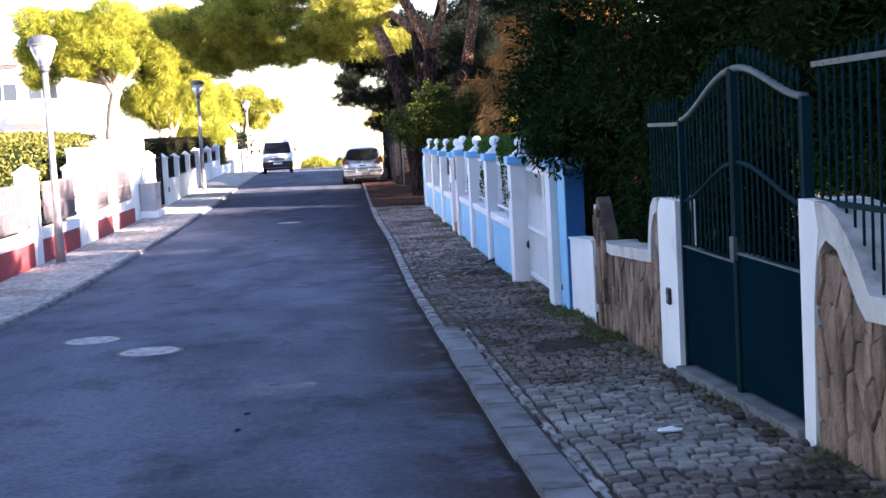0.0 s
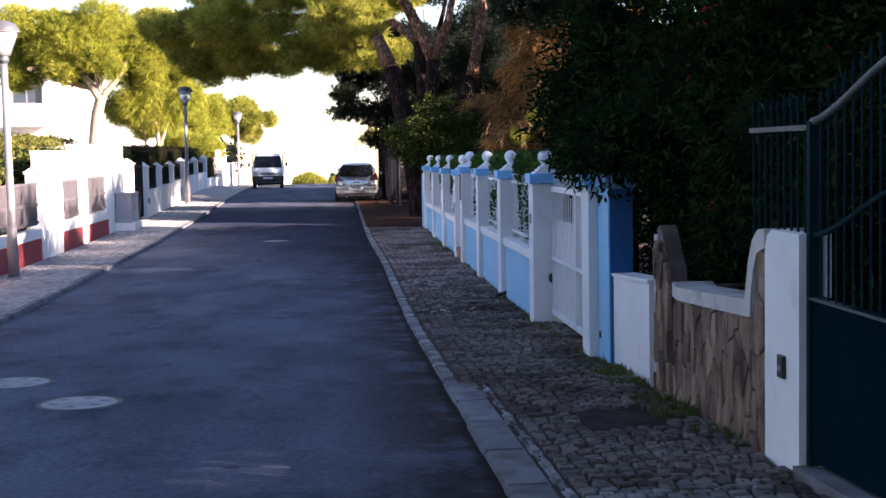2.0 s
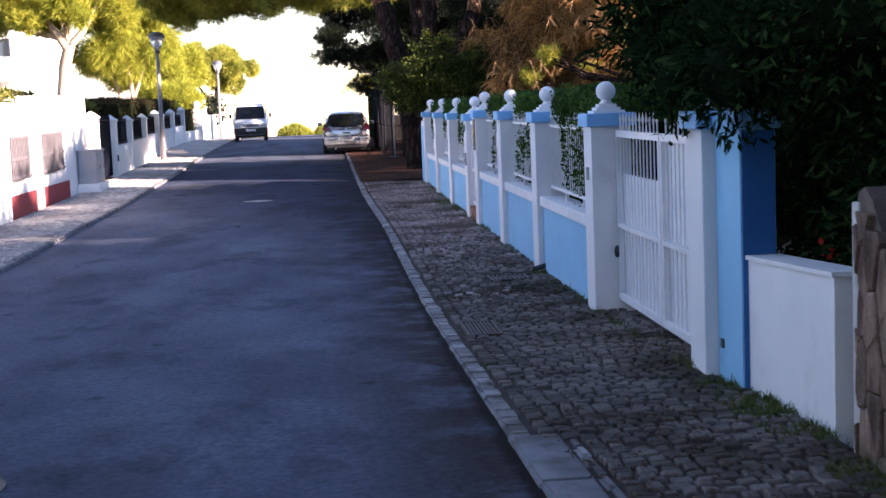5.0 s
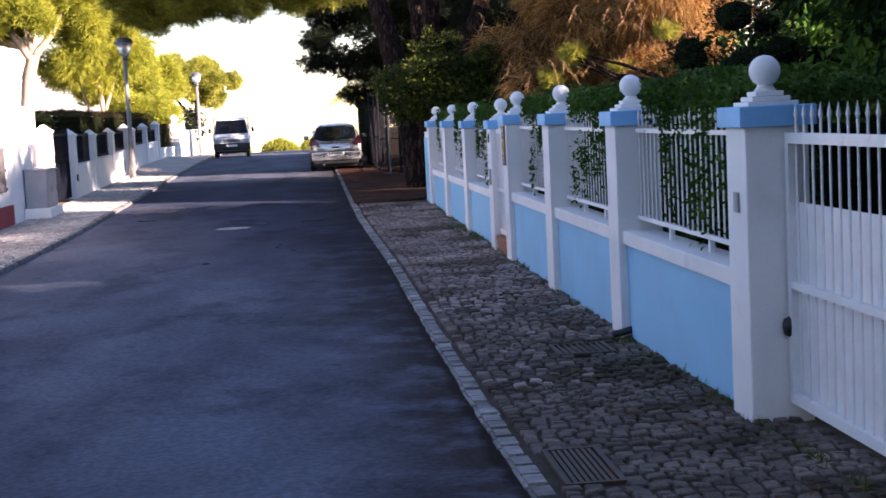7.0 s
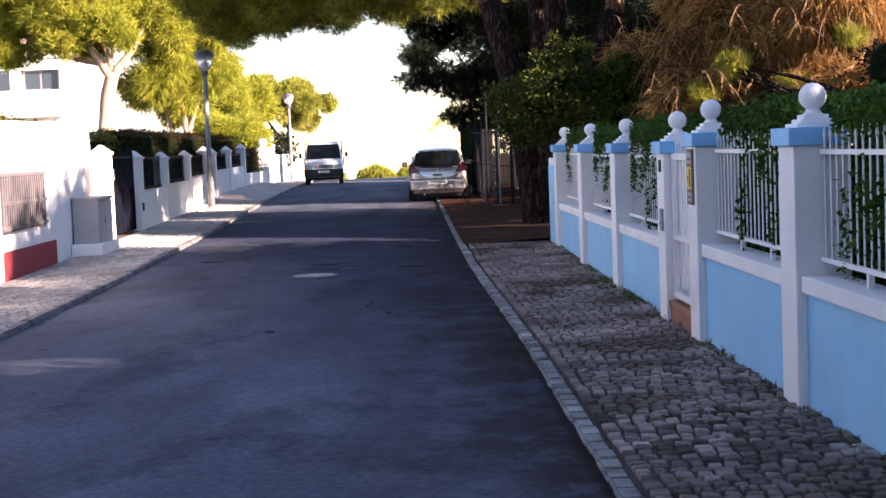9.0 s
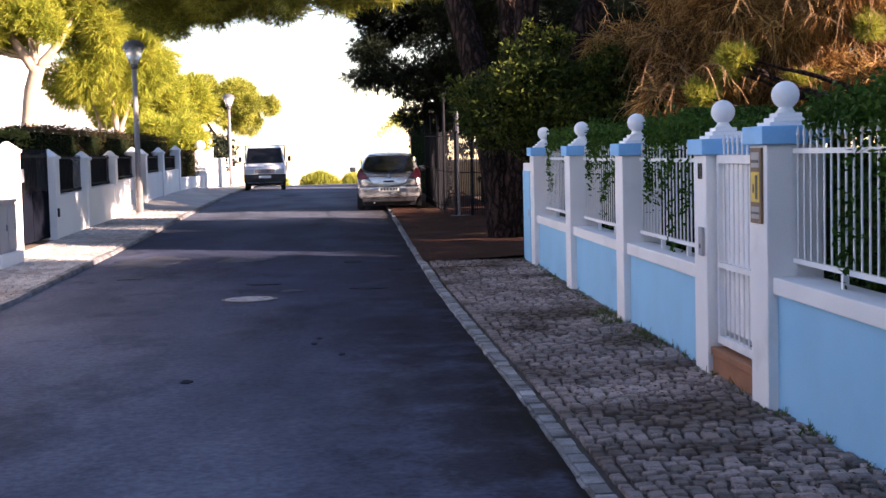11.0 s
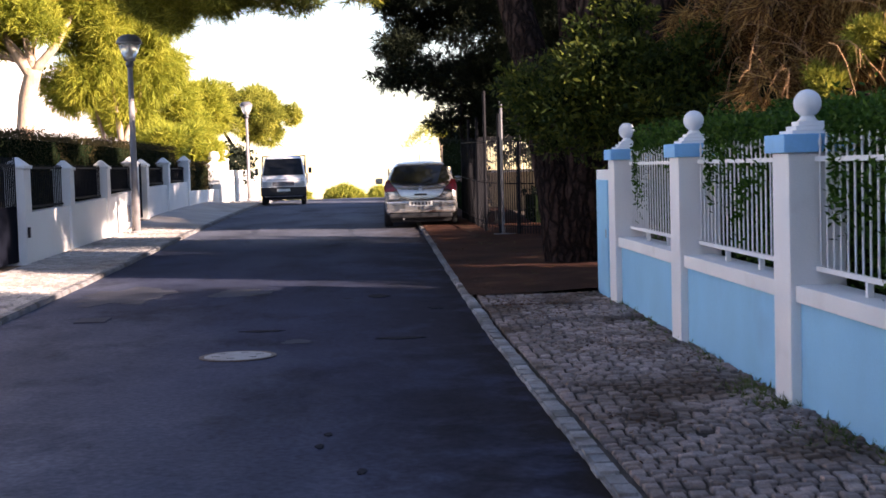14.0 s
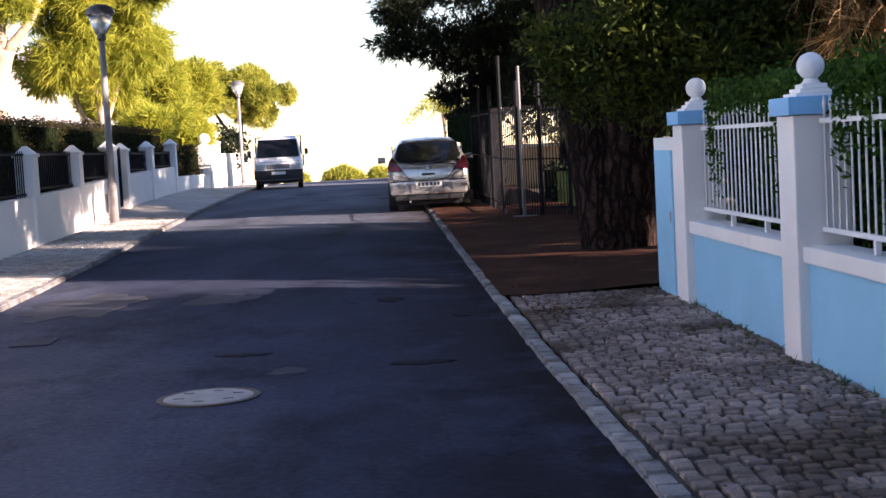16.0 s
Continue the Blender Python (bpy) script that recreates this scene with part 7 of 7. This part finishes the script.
def pickup():
    """White flat-nosed pickup facing the camera, its nose at the origin."""
    th = thing("pickup_van", (-3.35, 77.0, gz(78)), "parked white pickup van with a dark bumper", "van")
    sec = [section(0.0, 0.76, 0.34, 0.9, 0.94, 0.72), section(0.12, 0.83, 0.3, 1.0, 1.08, 0.76), section(0.3, 0.84, 0.28, 1.04, 1.3, 0.72), section(0.62, 0.845, 0.28, 1.04, 1.72, 0.68), section(1.0, 0.845, 0.28, 1.04, 1.82, 0.68), section(1.9, 0.84, 0.28, 1.04, 1.82, 0.68)]
    bm = loft(bmesh.new(), sec)
    cab_ob = part("cab", bm, M_VAN, th)
    bmesh_mod = cab_ob.modifiers.new("round", "BEVEL")
    bmesh_mod.width, bmesh_mod.segments = 0.03, 2
    b = bmesh.new()
    rows = [[b.verts.new((s * w, y, z)) for s in (-1, -0.5, 0.5, 1)] for w, y, z in ((0.74, 0.1, 1.1), (0.71, 0.24, 1.3), (0.655, 0.56, 1.7))]
    for p, q in zip(rows, rows[1:]):
        for i in range(3):
            b.faces.new((p[i], p[i + 1], q[i + 1], q[i]))
    bmesh.ops.solidify(b, geom=b.faces[:], thickness=0.02)
    bmesh.ops.recalc_face_normals(b, faces=b.faces[:])
    part("windscreen", b, M_WINDSCREEN, th, "dark windscreen")
    part("front_bumper", boxes(((-0.83, -0.1, 0.34), (0.83, 0.1, 0.66)), bev=0.03), M_BLACK, th, "dark plastic bumper")
    part("grille", boxes(((-0.4, -0.03, 0.7), (0.4, 0.03, 0.86)), bev=0.01), M_GRILLE, th, "grey slatted grille")
    for z in (0.735, 0.78, 0.825):
        part("grille_slat", boxes(((-0.38, -0.036, z - 0.008), (0.38, -0.029, z + 0.008))), M_TYRE, th)
    part("skirt", boxes(((-0.78, 0.12, 0.2), (0.78, 1.2, 0.34))), M_TYRE, th, "dark underside")
    part("lower_grille", boxes(((-0.5, -0.104, 0.4), (0.5, -0.098, 0.48))), M_TYRE, th)
    part("number_plate", boxes(((-0.24, -0.115, 0.5), (0.24, -0.103, 0.6))), M_PLATE, th, "pale blank number plate")
    for s in (-1, 1):
        part("headlight", boxes(((s * 0.6 - 0.17, -0.02, 0.68), (s * 0.6 + 0.17, 0.06, 0.86)), bev=0.02), M_HEADLIGHT, th, "clear headlight")
        part("door_mirror", boxes(((s * 0.98 - 0.06, 0.5, 1.15), (s * 0.98 + 0.06, 0.58, 1.36)), bev=0.015), M_BLACK, th)
        part("side_window", boxes(((s * 0.78 - 0.02, 0.75, 1.12), (s * 0.78 + 0.02, 1.6, 1.6)), bev=0.01), M_GLASS, th)
        for y in (0.7, 3.1):
            wheel(th, s * 0.72, y, 0.3, 0.18)
        part("bed_side", boxes(((s * 0.86 - 0.03, 2.0, 0.75), (s * 0.86 + 0.03, 4.1, 1.15))), M_GRILLE, th)
        part("rack_post", boxes(((s * 0.8 - 0.025, 2.0, 1.15), (s * 0.8 + 0.025, 2.06, 1.83))), M_IRON_K, th)
    part("rack_bar", boxes(((-0.82, 2.0, 1.79), (0.82, 2.06, 1.83))), M_IRON_K, th)
    part("bed", boxes(((-0.83, 1.95, 0.62), (0.83, 4.1, 0.74))), M_IRON_K, th)
    part("bonnet_line", boxes(((-0.72, -0.005, 0.93), (0.72, 0.01, 0.945))), M_GRILLE, th)
    for s in (-0.3, 0.25):
        part("wiper", tube(bmesh.new(), [(s, 0.2, 1.11), (s + 0.35, 0.24, 1.2)], 0.008, 5), M_BLACK, th)
    th.matrix_basis = pose(-3.35, 77.0, gz(78) + 0.01, 0, 0, 2.5)
    return th


pickup()

# ---- small things on the ground ----
ps = thing("paper_scrap", (2.05, 7.6, gz(7.6) + 0.068), "crumpled white paper scrap lying on cobbles", "litter")
bm = bmesh.new()
bmesh.ops.create_icosphere(bm, subdivisions=2, radius=0.06)
for v in bm.verts:
    v.co = Vector((v.co.x * 1.3, v.co.y * 0.8, v.co.z * 0.2)) + noise.noise_vector(v.co * 40) * 0.016
part("scrap", bm, M_PAPER, ps)

# grass and weeds along the wall feet and in the verge
r = np.random.default_rng(81)
pts = []
for ya, yb, n, x0, x1 in ((11.0, 16.0, 1100, 2.4, 2.72), (16.0, 20.0, 150, 2.55, 2.62), (33.0, 36.0, 260, 2.3, 2.6), (20.3, 41.0, 450, 2.5, 2.66), (5.0, 10.0, 200, 2.5, 2.7), (43.0, 60.0, 1200, 1.8, 3.0)):
    y = ya + r.random(n) * (yb - ya)
    clump = np.sin(y * 3.1) + np.sin(y * 7.7 + 1) + r.normal(size=n) * 0.8 > 0.1
    y = y[clump]
    x = x1 - (x1 - x0) * r.random(len(y)) ** 2
    pts.append(np.stack([x, y, [gz(t) + 0.045 for t in y]], 1))
v, f = tufts(np.concatenate(pts), 0.06, 0.008, 5, None, 0.9)
tagged(foliage("grass", (v, f), M_GRASS), "short weedy grass along wall feet", "grass", "", "stuff")
r = np.random.default_rng(82)
n = 6500
y = np.concatenate([8 + r.random(n) * 34, 41 + r.random(n) ** 2 * 20])
x = np.concatenate([1.3 + r.random(n) * 1.3, 1.2 + r.random(n) * 2.0])
keep = np.sin(x * 3 + y * 0.7) + np.sin(y * 1.9) + r.normal(size=2 * n) * 0.7 + np.where(np.abs(y - 12.0) < 3.0, 1.1, 0) > 0.6
x, y = x[keep], y[keep]
v, f = leaf_quads(np.stack([x, y, [gz(t) + 0.062 for t in y]], 1), 0.05, 0.025)
v[:, 2] = v[:, 2] * 0.25 + np.repeat([gz(t) + 0.062 for t in y], 4) * 0.75
tagged(foliage("fallen_leaves", (v, f), M_LITTER), "scattered dry brown leaves on cobbles", "leaves", "", "stuff")

# ---- cobbles: near ones as pieces, the rest joined ----
r = random.Random(91)


def cobble_verts(x, y, w, d, z, rr):
    """A worn stone: eight-cornered top inside a slightly larger foot."""
    vs = []
    for k, sc, dz in ((0, 1.0, -0.05), (1, 0.98, -0.009), (2, 0.82, 0.0)):
        for sx, sy in ((-1, -1), (1, -1), (1, 1), (-1, 1)):
            vs.append((x + sx * w / 2 * sc * rr[0], y + sy * d / 2 * sc * rr[1], z + dz + sx * rr[2] + sy * rr[3]))
    return vs


CF = [(0, 1, 5, 4), (1, 2, 6, 5), (2, 3, 7, 6), (3, 0, 4, 7), (4, 5, 9, 8), (5, 6, 10, 9), (6, 7, 11, 10), (7, 4, 8, 11), (8, 9, 10, 11)]
PROTO = []
for k in range(6):
    vs = cobble_verts(0, 0, 0.1, 0.105, 0, (r.uniform(0.9, 1.05), r.uniform(0.88, 1.05), r.uniform(-0.004, 0.004), r.uniform(-0.004, 0.004)))
    me = bpy.data.meshes.new("cobble")
    me.from_pydata(vs, [], CF)
    me.materials.append(M_COBBLE_ONE)
    PROTO.append(me)
verts, faces, single, dim_v, dim_f = [], [], 0, [], []
y = 3.0
while y < 42.4:
    d = r.uniform(0.1, 0.125)
    x = kerb_x(y) + (0.36 if y < 14.2 else 0.15)
    xe = 2.66 if not 16.4 < y < 19.7 else 2.84
    while x < xe:
        w = r.uniform(0.09, 0.13)
        cx, cy = x + w / 2, y + d / 2 + r.uniform(-0.025, 0.025)
        skip = (1.25 < cx < 1.6 and 18.5 < cy < 19.35) or (1.92 < cx < 2.43 and 22.45 < cy < 23.05) or (1.83 < cx < 2.47 and 11.83 < cy < 12.63) or r.random() < 0.015
        if not skip:
            z = gz(cy) + 0.05 + r.uniform(-0.006, 0.006)
            if 6.6 < cy < 10.0 and 1.45 < cx < 2.5 and single < 300:
                ob = new("cobble", PROTO[r.randrange(6)])
                ob.parent = pav_r
                ob.location = (cx, cy, z)
                ob.rotation_euler = (0, 0, r.uniform(-0.12, 0.12))
                ob.scale = (w / 0.118, d / 0.124, 1)
                single += 1
            else:
                # nearer stones take the darker colour that holds some of their shade
                vv, ff = (dim_v, dim_f) if cy + r.uniform(-4.0, 4.0) < 25.0 else (verts, faces)
                b0 = len(vv)
                vv += cobble_verts(cx, cy, w - 0.018, d - 0.02, z, (r.uniform(0.82, 1.03), r.uniform(0.8, 1.03), r.uniform(-0.005, 0.005), r.uniform(-0.005, 0.005)))
                ff += [tuple(i + b0 for i in q) for q in CF]
        x += w
    y += d
ob = raw("cobbles", verts, faces, M_COBBLE, pav_r)
tagged(ob, kind="stuff")
ob = raw("cobbles", dim_v, dim_f, M_COBBLE_DIM, pav_r)
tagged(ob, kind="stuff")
verts, faces = [], []
y = 16.0
while y < 60:
    d = r.uniform(0.11, 0.14)
    x = WALL_L + 0.04
    while x < KERB_L - 0.16:
        w = r.uniform(0.1, 0.14)
        z = left_walk(x, y) + r.uniform(-0.006, 0.006)
        b0 = len(verts)
        verts += cobble_verts(x + w / 2, y + d / 2, w - 0.012, d - 0.012, z, (1, 1, r.uniform(-0.004, 0.004), r.uniform(-0.004, 0.004)))
        faces += [tuple(i + b0 for i in q) for q in CF]
        x += w
    y += d
ob = raw("cobbles", verts, faces, M_COBBLE_L, pav_l)
tagged(ob, kind="stuff")
